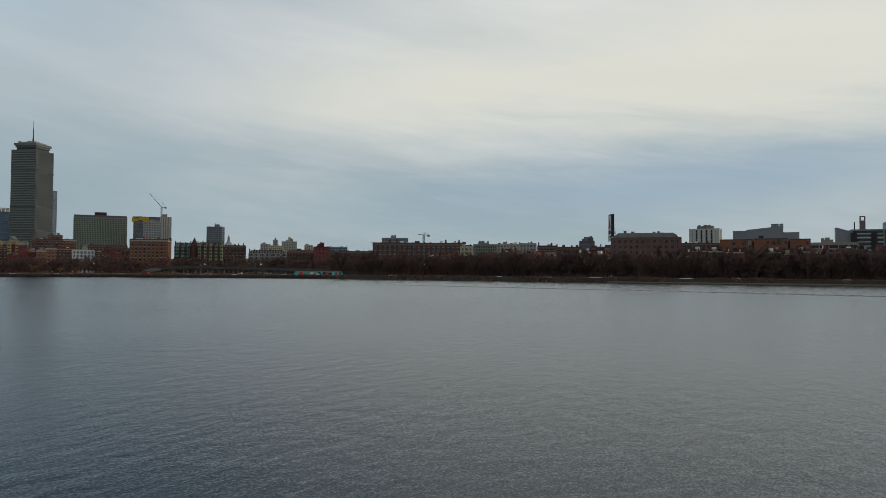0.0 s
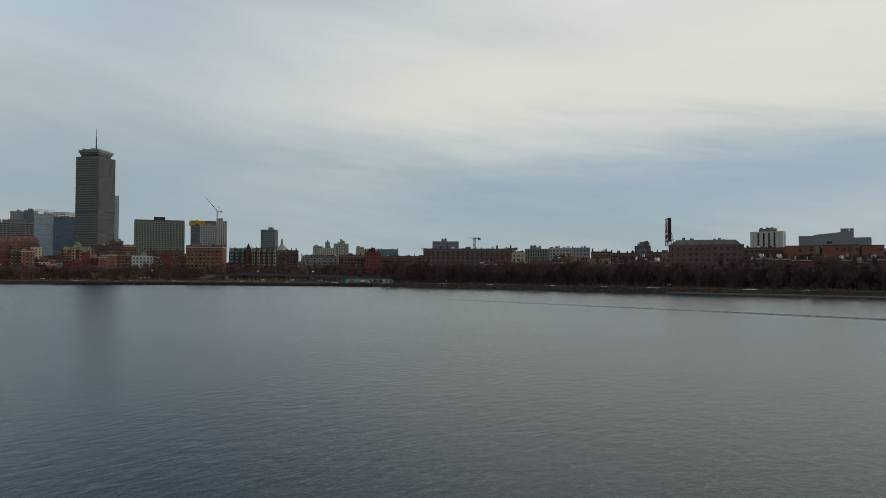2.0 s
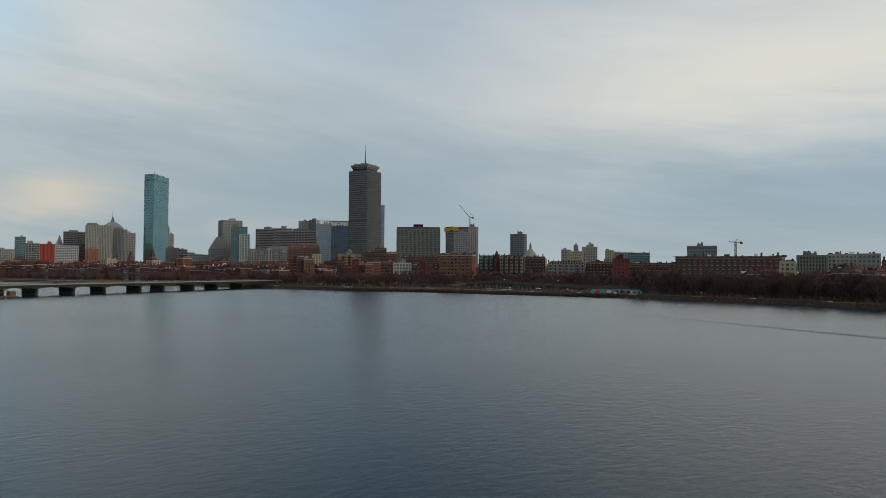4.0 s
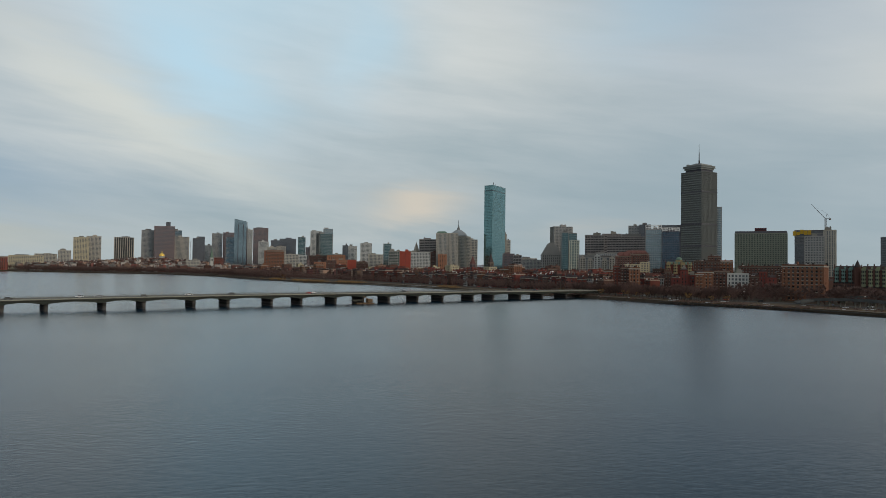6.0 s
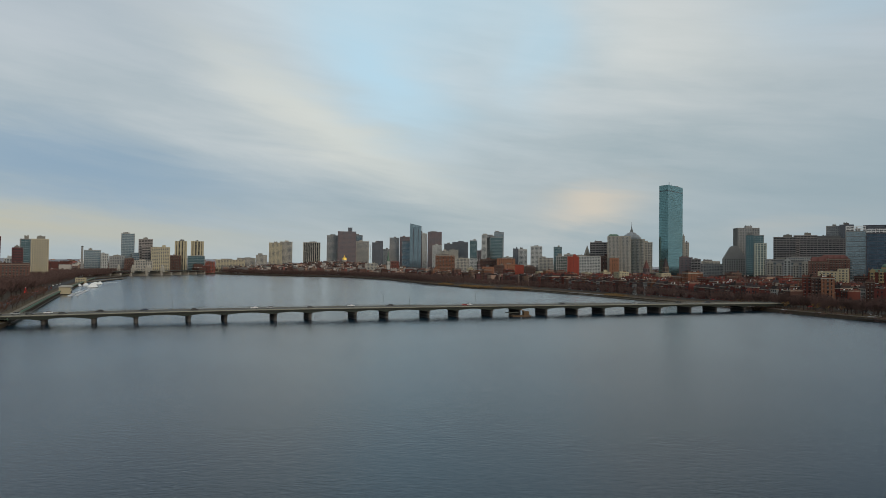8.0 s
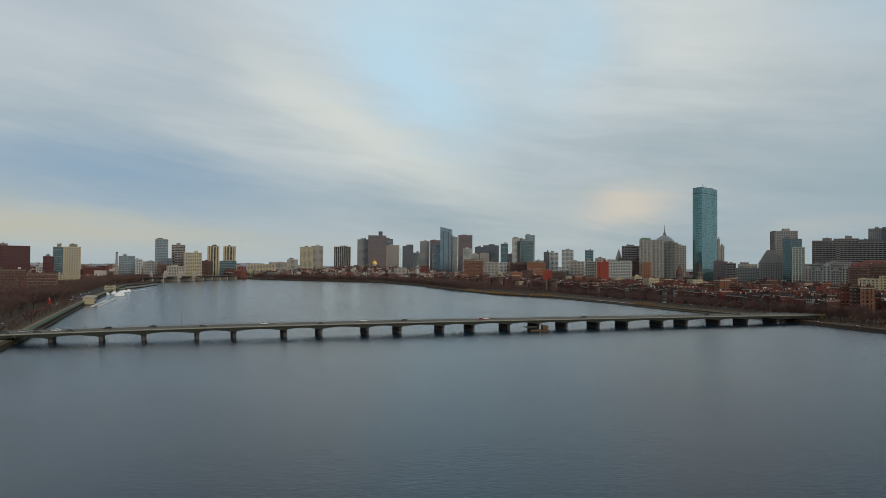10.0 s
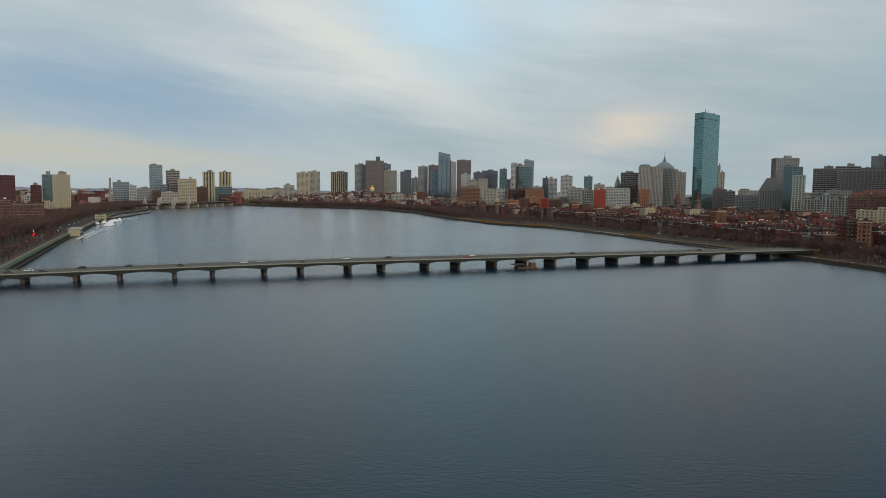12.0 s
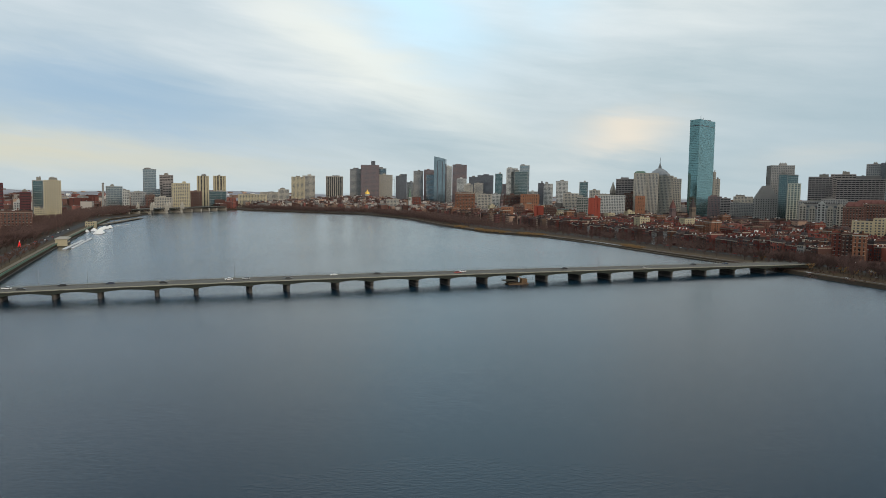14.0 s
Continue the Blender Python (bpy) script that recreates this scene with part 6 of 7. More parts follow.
def cream_house():
    """A small cream stone house with a hipped cornice and square windows."""
    ob = root("stone_house", 392, -438, 2.4, -139, "small cream stone house with a bracketed cornice", "house")
    bm = bmesh.new()
    box(bm, 0, 0, -1, 10, 9, 12.5)
    part("wall", bm, W_TAN, ob)
    bm = bmesh.new()
    box(bm, 0, 0, 11.3, 11, 10, 0.7)
    part("cornice", bm, W_BEIGE, ob)
    bm = bmesh.new()
    box(bm, 0, 0, 12, 10, 9, 1.6, 0, 0.7)
    part("roof", bm, M_SLATE, ob)
    for f in range(3):
        for c in range(3):
            bm = bmesh.new()
            box(bm, -3.1 + 3.1 * c, -4.52, 1.4 + f * 3.4, 1.3, 0.2, 2.0)
            part("window", bm, G_DARK, ob)


cream_house()


def open_frame(x, y, z, w, d, h, yaw, label):
    """White steel frame that stands open above a glass tower."""
    ob = root("roof_frame", x, y, z, yaw, label, "roof frame")
    for i in range(6):
        for sign in (1, -1):
            bm = bmesh.new()
            px = -w / 2 + w * i / 5
            box(bm, px, sign * d / 2, -0.3, 0.7, 0.7, h + 0.3)
            part("post", bm, M_WHITE, ob)
    for up in (h * 0.5, h):
        bm = bmesh.new()
        for sign in (1, -1):
            beam(bm, (-w / 2, sign * d / 2, up), (w / 2, sign * d / 2, up), 0.8)
            beam(bm, (sign * w / 2, -d / 2, up), (sign * w / 2, d / 2, up), 0.8)
        part("ring_beam", bm, M_WHITE, ob)


open_frame(1102, -624, 99.3, 27, 21, 8, -120, "open white steel frame on the pale glass tower")
open_frame(1070, -639, 94.2, 28, 22, 7, -121, "open white steel frame on the blue glass tower")

# ---- banks, roads and walls ----
def ribbon(name, shore, near, wide, z, mat, label, x0, x1, drop=None, kind="structure"):
    """A strip that follows a shoreline at a depth inland; drop sinks its water edge."""
    bm = bmesh.new()
    pts = []
    for (ax, ay), (bx, by) in zip(shore, shore[1:]):
        length = math.hypot(bx - ax, by - ay)
        n = max(1, int(length / 12))
        for i in range(n):
            pts.append((ax + (bx - ax) * i / n, ay + (by - ay) * i / n))
    pts.append(shore[-1])
    pts = [p for p in pts if x0 <= p[0] <= x1]
    rows = []
    for i, (x, y) in enumerate(pts):
        a, b = pts[max(0, i - 2)], pts[min(len(pts) - 1, i + 2)]
        length = math.hypot(b[0] - a[0], b[1] - a[1])
        nx, ny = (b[1] - a[1]) / length, -(b[0] - a[0]) / length
        wob = noise.noise((x * 0.05, y * 0.05, 0)) * 1.2 if drop is not None else 0
        rows.append([bm.verts.new((x + nx * (near + wob), y + ny * (near + wob), z if drop is None else drop)), bm.verts.new((x + nx * (near + wide), y + ny * (near + wide), z))])
    low = [[bm.verts.new((v.co.x, v.co.y, v.co.z - 0.6)) for v in r] for r in rows]
    for i in range(len(rows) - 1):
        bm.faces.new((rows[i][0], rows[i + 1][0], rows[i + 1][1], rows[i][1]))
        bm.faces.new((rows[i][0], low[i][0], low[i + 1][0], rows[i + 1][0]))
        bm.faces.new((rows[i][1], rows[i + 1][1], low[i + 1][1], low[i][1]))
    bmesh.ops.recalc_face_normals(bm, faces=bm.faces)
    return alone(name, bm, mat, label, kind=kind)


M_REED = surface("dry_reeds", (0.24, 0.15, 0.068), vary=0.4, scale=0.1, bump=0, island=0.3)
M_SNOW = surface("old_snow", (0.55, 0.56, 0.57), vary=0.3, scale=0.3)
M_ALGAE = surface("green_stained_granite", (0.17, 0.21, 0.15), vary=0.4, scale=0.3, fine=2)
M_GREEN_RAIL = surface("green_rail_paint", (0.07, 0.17, 0.11), rough=0.5, vary=0.3, scale=0.3)
M_BANK = surface("muddy_bank", (0.042, 0.031, 0.021), vary=0.5, scale=0.15, grain=0.3, fine=1.0)
M_BANK_GRASS = surface("trodden_lawn", (0.085, 0.056, 0.028), vary=0.45, scale=0.07, grain=0.35, fine=2.0)
M_PATH = surface("gravel_path", (0.20, 0.17, 0.13), vary=0.3, scale=0.2)
ribbon("river_bank", SHORE_SOUTH, -2.5, 2.7, GROUND + 0.05, M_BANK, "muddy river bank with dead grass", -2000, 2160, drop=-0.3)
ribbon("lawn", SHORE_SOUTH, 2, 26, GROUND + 0.03, M_BANK_GRASS, "strip of dead winter lawn beside the river", -2000, 2160)
ribbon("path", SHORE_SOUTH, 6, 2.2, GROUND + 0.06, M_ROOF, "pale gravel riverside path", -2000, 2160)
ribbon("road", SHORE_SOUTH, 52, 13, GROUND + 0.05, M_ASPHALT, "grey asphalt river road", -2000, 2160)
ribbon("stone_edge", SHORE_SOUTH, -1.5, 1.2, 1.3, M_PATH, "pale stone edging along the esplanade", 640, 1010)
ribbon("stone_edge", SHORE_SOUTH, -3.2, 0.8, 0.6, M_PATH, "pale stone kerb at the water's edge", -130, 60)
ribbon("river_wall", SHORE_SOUTH, -3.0, 1.0, 1.9, M_STONE, "dark granite river wall below the flyover", 262, 500)
ribbon("snow_edge", SHORE_SOUTH, 1.5, 1.8, GROUND + 0.1, M_SNOW, "line of old snow along the bank", 820, 930)
ribbon("river_wall", SHORE_NORTH, -0.8, 1.6, 3.6, M_ALGAE, "green-stained granite river wall", 340, 1330)
ribbon("wall_rail", SHORE_NORTH, -0.7, 0.4, 4.4, M_GREEN_RAIL, "green painted rail along the river wall", 340, 1330)
ribbon("wall_footing", SHORE_NORTH, -1.4, 1.0, 0.7, M_STONE, "dark granite footing of the river wall", 340, 1330)
ribbon("lawn", SHORE_NORTH, 2.5, 9, GROUND + 0.03, M_GRASS, "strip of dead grass behind the river wall", 300, 1500)
ribbon("path", SHORE_NORTH, 4, 3, GROUND + 0.06, M_PATH, "pale riverside walk behind the wall", 300, 1500)
ribbon("road", SHORE_NORTH, 16, 12, GROUND + 0.05, M_ASPHALT, "grey asphalt road on the north bank", 300, 1500)


def reeds(name, x0, x1, inland, deep, label):
    rng = random.Random(int(x0))
    verts, faces = [], []
    for step in range(int(deep / 2)):
        for x, y in along(SHORE_SOUTH, inland + step * 2, 0.9, x0, x1, step, 1.0):
            if noise.noise((x * 0.03, y * 0.03, 2)) < -0.08 - 0.01 * step:
                continue
            for k in range(3):
                i = len(verts)
                px, py, h = x + rng.uniform(-0.6, 0.6), y + rng.uniform(-0.6, 0.6), rng.uniform(1.4, 3.4)
                a = rng.uniform(0, 6.28)
                c, s = math.cos(a) * 0.22, math.sin(a) * 0.22
                verts += [(px - c, py - s, GROUND - 1), (px + c, py + s, GROUND - 1), (px + rng.uniform(-0.5, 0.5), py + rng.uniform(-0.5, 0.5), GROUND + h)]
                faces.append((i, i + 1, i + 2))
    me = bpy.data.meshes.new(name)
    me.from_pydata(verts, [], faces)
    me.materials.append(M_REED)
    tagged(new(name, me), label, "reeds", kind="stuff")


def weeds():
    """Dead grass, brambles and stones scattered over both lawns of the near bank."""
    rng = random.Random(31)
    for name, label, mat, count, low, high in (("dead_weeds", "dead brown weeds and brambles on the bank", M_TWIG_FAR, 7000, 0.4, 1.5), ("dry_grass", "tufts of dry tan grass on the bank", M_REED, 2200, 0.25, 0.7)):
        verts, faces = [], []
        spots = []
        for inland, up in ((-2.0, 0.2), (-1.3, 0.9), (-0.6, 1.6), (-0.2, 2.0), (0.5, GROUND), (2, GROUND), (4, GROUND), (9, GROUND), (12, GROUND), (16, GROUND), (25, GROUND), (36, GROUND)):
            spots += [(x, y, up) for x, y in along(SHORE_SOUTH, inland, 2.0, -330, 660, int(inland * 7) + 40, 0.5 if up < GROUND else 2.0)]
        for k in range(count):
            x, y, up = rng.choice(spots)
            if noise.noise((x * 0.04, y * 0.04, low)) < -0.12:
                continue
            for j in range(7):
                i = len(verts)
                h, a = rng.uniform(low, high), rng.uniform(0, 6.28)
                c, s = math.cos(a) * 0.12, math.sin(a) * 0.12
                px, py = x + rng.gauss(0, 0.6), y + rng.gauss(0, 0.6)
                verts += [(px - c, py - s, up - 0.4), (px + c, py + s, up - 0.4), (px + rng.gauss(0, 0.5), py + rng.gauss(0, 0.5), up + h)]
                faces.append((i, i + 1, i + 2))
        me = bpy.data.meshes.new(name)
        me.from_pydata(verts, [], faces)
        me.materials.append(mat)
        tagged(new(name, me), label, "weeds", kind="stuff")


def snow_patch(x, y, wide, deep, yaw, seed):
    rng = random.Random(seed)
    bm = bmesh.new()
    n = 14
    ring = [(math.cos(t) * wide / 2 * rng.uniform(0.6, 1), math.sin(t) * deep / 2 * rng.uniform(0.5, 1)) for t in [6.2832 * k / n for k in range(n)]]
    edge = [bm.verts.new((px, py, 0)) for px, py in ring]
    top = [bm.verts.new((px * 0.7, py * 0.7, rng.uniform(0.12, 0.3))) for px, py in ring]
    for i in range(n):
        j = (i + 1) % n
        bm.faces.new((edge[i], edge[j], top[j], top[i]))
    bm.faces.new(top)
    ob = alone("snow_patch", bm, M_SNOW, "flat patch of old grey snow on the bank", "snow", "patches of old snow")
    ob.matrix_world = pose(x, y, GROUND + 0.06, 0, 0, yaw)


weeds()
for k, (px, py) in enumerate(along(SHORE_SOUTH, 5, 41, -200, 640, 77, 6) + along(SHORE_SOUTH, 30, 26, 300, 560, 78, 8)):
    rng_k = random.Random(k)
    snow_patch(px, py, rng_k.uniform(3, 13), rng_k.uniform(0.8, 2.6), rng_k.uniform(-12, 30), k)

reeds("reed_bed", 1010, 1290, 0, 14, "dry tan reeds along the far bank")
reeds("reed_bed", 800, 840, 1, 12, "dry tan reeds along the far bank")


def wake():
    """Three low crests of a boat's wake."""
    line = [Vector(p) for p in ((230, -250), (142, -216), (72, -195), (0, -175), (-60, -157), (-130, -136))]
    bm = bmesh.new()
    for offset, rise in ((-3.4, 0.1), (-1.7, 0.2), (0, 0.32), (1.7, 0.24), (3.2, 0.13), (4.8, 0.07)):
        prev = None
        for a, b in zip(line, line[1:]):
            n = int((b - a).length / 0.8)
            way = (b - a).normalized()
            side = Vector((-way.y, way.x))
            for i in range(n):
                p = a.lerp(b, i / n) + side * (offset + noise.noise((a.x + i * 0.13, offset, 0)) * 0.7)
                h = rise * 1.1 * max(0.12, min(1.0, (170 - p.x) / 190)) * max(0.0, 0.55 + noise.noise((a.x + i * 0.7, offset * 3, 5)))
                row = [bm.verts.new((p.x + side.x * k, p.y + side.y * k, z)) for k, z in ((-0.75, -0.03), (0.0, h), (0.7, -0.03))]
                if prev:
                    bm.faces.new((prev[0], row[0], row[1], prev[1]))
                    bm.faces.new((prev[1], row[1], row[2], prev[2]))
                prev = row
    alone("boat_wake", bm, M_WATER, "long low crests of a passed boat's wake", kind="structure")


wake()


# ---- far hills that close the view ----
def hill_rise(i):
    return 30 + 26 * noise.noise((i * 0.09, 0, 0)) + 10 * noise.noise((i * 0.4, 3, 0))


def hill_houses():
    """Roofs, walls and woods spread over the far slopes."""
    rng = random.Random(77)
    for name, mat, many, label in (("hill_houses", F_TAN, 420, "far tan and grey houses on the hill slopes"), ("hill_roofs", F_PALE, 260, "pale roofs and tanks far off on the hills"), ("hill_blocks", F_BROWN, 420, "far dark brick blocks on the hill slopes")):
        bm = bmesh.new()
        for k in range(many):
            i = rng.uniform(12, 160)
            r, share = rng.choice(((4400, 0.16), (4500, 0.48), (4600, 0.8), (4700, 0.9), (4780, 1.05)))
            z = hill_rise(i) * share + (9 if r > 4650 else 0)
            a = radians(30 + i)
            box(bm, r * math.sin(a), r * math.cos(a), z - 5, rng.uniform(10, 45), rng.uniform(8, 20), rng.uniform(9, 16), rng.uniform(0, 3))
        alone(name, bm, mat, label, "houses", kind="stuff")


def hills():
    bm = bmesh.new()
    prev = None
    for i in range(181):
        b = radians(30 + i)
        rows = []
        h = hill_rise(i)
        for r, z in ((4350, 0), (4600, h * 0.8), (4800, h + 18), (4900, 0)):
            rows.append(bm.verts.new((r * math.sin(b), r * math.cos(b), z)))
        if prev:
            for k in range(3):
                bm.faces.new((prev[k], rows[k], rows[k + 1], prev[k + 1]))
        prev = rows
    # distance haze is put into the pale grey-blue base colour
    alone("far_hills", bm, surface("haze_toned_hills", (0.25, 0.25, 0.27), vary=0.5, scale=0.004, fine=0.03, grain=0.3, bump=0), "low wooded hills beyond the city, paled as by haze", kind="structure")


hills()
hill_houses()


# ---- the far arched bridge with stone towers ----
def arched_bridge():
    a, b = Vector((1430, 846)), Vector((2130, 806))
    yaw = math.degrees(math.atan2(b.y - a.y, b.x - a.x))
    ob = root("arched_bridge", a.x, a.y, 0, yaw, "far steel arch bridge with granite piers and towers", "bridge")
    stops = [0, 55, 98, 168, 213, 263, 337, 418, 478, 534, 586, 636, 700]
    for p, q in zip(stops, stops[1:]):
        bm = bmesh.new()
        box(bm, (p + q) / 2, 0, 11.2, q - p, 30, 1.6)
        part("deck_span", bm, M_STEEL, ob)
        bm = bmesh.new()
        n = 10
        for y in (-14, 14):
            prev = None
            for i in range(n + 1):
                k = i / n
                s = p + (q - p) * k
                z = 2.5 + 8.0 * (1 - (2 * k - 1) ** 2)
                row = [bm.verts.new((s, y, z)), bm.verts.new((s, y, z + 1.3))]
                box(bm, s, y, z, 0.7, 0.5, 11.3 - z)
                if prev:
                    bm.faces.new((prev[0], row[0], row[1], prev[1]))
                prev = row
        part("arch", bm, M_DARK_METAL, ob)
    for k, s in enumerate(stops):
        big = s in (337, 418)
        bm = bmesh.new()
        box(bm, s, 0, -2, 10 if big else 5, 36 if big else 32, 12 if big else 10)
        pier = part("pier", bm, W_BEIGE, ob)
        if s in (263, 337, 418):
            for y in (-18, 18):
                bm = bmesh.new()
                w = 8.5 if big else 6
                box(bm, s, y, 9, w, w, 11)
                tube(bm, s, y, 20, 24, w * 0.46, w * 0.42, 8)
                tube(bm, s, y, 24, 29, w * 0.42, 0.4, 8)
                part("stone_tower", bm, W_BEIGE, pier)


arched_bridge()


# ---- river road flyover and painted wall ----
M_FLYOVER = surface("grimy_concrete", (0.075, 0.078, 0.078), vary=0.4, scale=0.2, fine=2)


def flyover(name, line, wide, label, wall_from=None):
    ob = root(name, 0, 0, 0, 0, label, "overpass")
    pts = [Vector(p) for p in line]
    for a, b in zip(pts, pts[1:]):
        flat = Vector((b.x - a.x, b.y - a.y, 0)).normalized()
        side = Vector((-flat.y, flat.x, 0)) * wide / 2
        bm = bmesh.new()
        for off, w, top, deep in ((0, 1.0, 0, 0.85), (0.97, 0.04, 0.9, 0.9), (-0.97, 0.04, 0.9, 0.9)):
            ring = []
            for p in (a - flat * 0.4, b + flat * 0.4):
                c = p + side * off
                ring.append([bm.verts.new(c + side * w * sx + Vector((0, 0, z))) for sx, z in ((-1, top - deep), (1, top - deep), (1, top), (-1, top))])
            bm.faces.new(ring[0][::-1])
            bm.faces.new(ring[1])
            for i in range(4):
                j = (i + 1) % 4
                bm.faces.new((ring[0][i], ring[0][j], ring[1][j], ring[1][i]))
        bmesh.ops.recalc_face_normals(bm, faces=bm.faces)
        part("deck_span", bm, M_FLYOVER, ob)
        if min(a.z, b.z) > 5:
            for k in (0.25, 0.75):
                c = a.lerp(b, k)
                bm = bmesh.new()
                box(bm, c.x, c.y, c.z - 2.2, 1.4, 1.4, 1.2)
                tube(bm, c.x + side.x * 0.5, c.y + side.y * 0.5, GROUND - 0.2, c.z - 1, 0.55, 0.55)
                tube(bm, c.x - side.x * 0.5, c.y - side.y * 0.5, GROUND - 0.2, c.z - 1, 0.55, 0.55)
                part("column", bm, M_CONCRETE, ob)
    return ob


flyover("flyover", [(424, -352, 4.6), (422, -364, 6.6), (410, -373, 7.6), (386, -376, 7.8), (360, -374, 7.5), (326, -372, 7.0), (298, -374, 6.3), (270, -384, 5.4), (240, -396, 4.0)], 9, "grey concrete flyover of the river road")
flyover("flyover", [(440, -410, 8.0), (420, -428, 9.0), (410, -450, 9.6), (406, -480, 9.8), (406, -520, 9.4)], 8, "pale concrete ramp curving inland")


def painted_wall():
    ob = root("painted_wall", 268, -367, 1.3, 33, "retaining wall painted with a bright mural", "wall")
    bm = bmesh.new()
    box(bm, 0, 0, -1, 33, 0.8, 5.2)
    part("wall", bm, M_CONCRETE, ob)
    teal = surface("teal_paint", (0.05, 0.42, 0.38), vary=0.2)
    red = surface("red_paint", (0.50, 0.06, 0.05), vary=0.2)
    pale = surface("pale_paint", (0.62, 0.58, 0.50), vary=0.2)
    dark = surface("dark_paint", (0.05, 0.04, 0.05), vary=0.2)
    rng = random.Random(3)
    for i in range(30):
        x = -16 + i * 1.08
        bm = bmesh.new()
        w, h = rng.uniform(1.2, 3.4), rng.uniform(1.6, 3.4)
        z = rng.uniform(0.5, 3.9 - h)
        for y in (0.42 + 0.006 * (i % 4), -0.42 - 0.006 * (i % 4)):
            n = 9
            ring = [(x + w * math.cos(t) * rng.uniform(0.6, 1), z + h / 2 + h / 2 * math.sin(t) * rng.uniform(0.7, 1)) for t in [6.283 * k / n for k in range(n)]]
            bm.faces.new([bm.verts.new((px, y, pz)) for px, pz in (ring if y < 0 else ring[::-1])])
        part("painted_shape", bm, rng.choice((teal, teal, red, pale, dark)), ob)


painted_wall()


# ---- rooftop sign, cranes, domes and steeples ----
def roof_sign():
    ob = root("rooftop_sign", 100, -576, 33, 20, "tall square advertising sign on a steel frame", "sign")
    bm = bmesh.new()
    box(bm, 0, 0, 4, 2.6, 17.5, 20)
    part("sign_body", bm, M_DARK_METAL, ob)
    white = surface("sign_white", (0.60, 0.60, 0.60), vary=0.1)
    red = surface("sign_red", (0.45, 0.05, 0.04), vary=0.1)
    blue = surface("sign_dark_blue", (0.02, 0.03, 0.06), vary=0.1)
    for side in (1, -1):
        bm = bmesh.new()
        box(bm, side * 1.36, 0, 4.8, 0.1, 16.4, 18.4)
        part("sign_face", bm, white, ob)
        bm = bmesh.new()
        pts = [(-6.5, 11.5), (6.5, 11.5), (0, 21.5)]
        bm.faces.new([bm.verts.new((side * 1.45, y * side, z)) for y, z in pts])
        part("red_triangle", bm, red, ob)
        bm = bmesh.new()
        box(bm, side * 1.44, 0, 6.4, 0.06, 13, 3.4)
        part("dark_bar", bm, blue, ob)
    bm = bmesh.new()
    for y in (-8, -3, 3, 8):
        for x in (-1.2, 1.2):
            beam(bm, (x, y, 0), (x, y, 4.2), 0.35)
        beam(bm, (-1.2, y, 0), (-4.5, y, 0), 0.3)
        beam(bm, (-4.5, y, 0), (-1.2, y, 12), 0.3)
    for y in (-8, 3):
        beam(bm, (1.2, y, 0), (1.2, y + 5, 4.2), 0.25)
    part("steel_frame", bm, M_STEEL, ob)


def luffing_crane(x, y, z0, z1, tip, label):
    ob = root("tower_crane", x, y, z0, 0, label, "crane")
    steel = surface("crane_paint", (0.14, 0.13, 0.13), rough=0.5)
    h = z1 - z0
    bm = bmesh.new()
    for sx, sy in ((-0.9, -0.9), (0.9, -0.9), (0.9, 0.9), (-0.9, 0.9)):
        beam(bm, (sx, sy, 0), (sx, sy, h), 0.35)
    for k in range(int(h / 2.2)):
        s = 1 if k % 2 else -1
        beam(bm, (-0.9 * s, -0.9, k * 2.2), (0.9 * s, -0.9, k * 2.2 + 2.2), 0.22)
        beam(bm, (-0.9, -0.9 * s, k * 2.2), (-0.9, 0.9 * s, k * 2.2 + 2.2), 0.22)
    part("mast", bm, steel, ob)
    t = Vector(tip) - Vector((x, y, z0))
    start = Vector((0, 0, h))
    bm = bmesh.new()
    for off in ((0, 0, 0.6), (0, 0.7, -0.4), (0, -0.7, -0.4)):
        beam(bm, start + Vector(off), t, 0.35)
    part("jib", bm, steel, ob)
    bm = bmesh.new()
    flat = Vector((t.x, t.y, 0)).normalized()
    beam(bm, start, start - flat * 7, 0.9)
    box(bm, -flat.x * 6.5, -flat.y * 6.5, h - 2.2, 2.4, 2.4, 2.6)
    part("counter_jib", bm, steel, ob)
    bm = bmesh.new()
    apex = start + Vector((-flat.x * 2, -flat.y * 2, min(9, h * 0.15)))
    beam(bm, start, apex, 0.4)
    beam(bm, apex, t, 0.12)
    beam(bm, apex, start - flat * 7, 0.2)
    part("stay", bm, steel, ob)


def dome_church():
    ob = root("domed_church", 845, -906, 3, 0, "pale stone church with a broad dome", "church")
    bm = bmesh.new()
    box(bm, 0, 0, -1, 44, 40, 36)
    part("wall", bm, W_GREY, ob)
    bm = bmesh.new()
    rings = ((14.0, 35), (13.5, 39), (10.5, 43.5), (6.5, 48.5), (2.6, 53), (1.5, 54))
    for (r0, z0), (r1, z1) in zip(rings, rings[1:]):
        tube(bm, 0, 0, z0, z1, r0, r1, 20)
    part("dome", bm, W_GREY, ob)
    bm = bmesh.new()
    tube(bm, 0, 0, 53, 59, 2.4, 2.2)
    tube(bm, 0, 0, 59, 65, 2.2, 0.1)
    part("lantern", bm, W_GREY, ob)


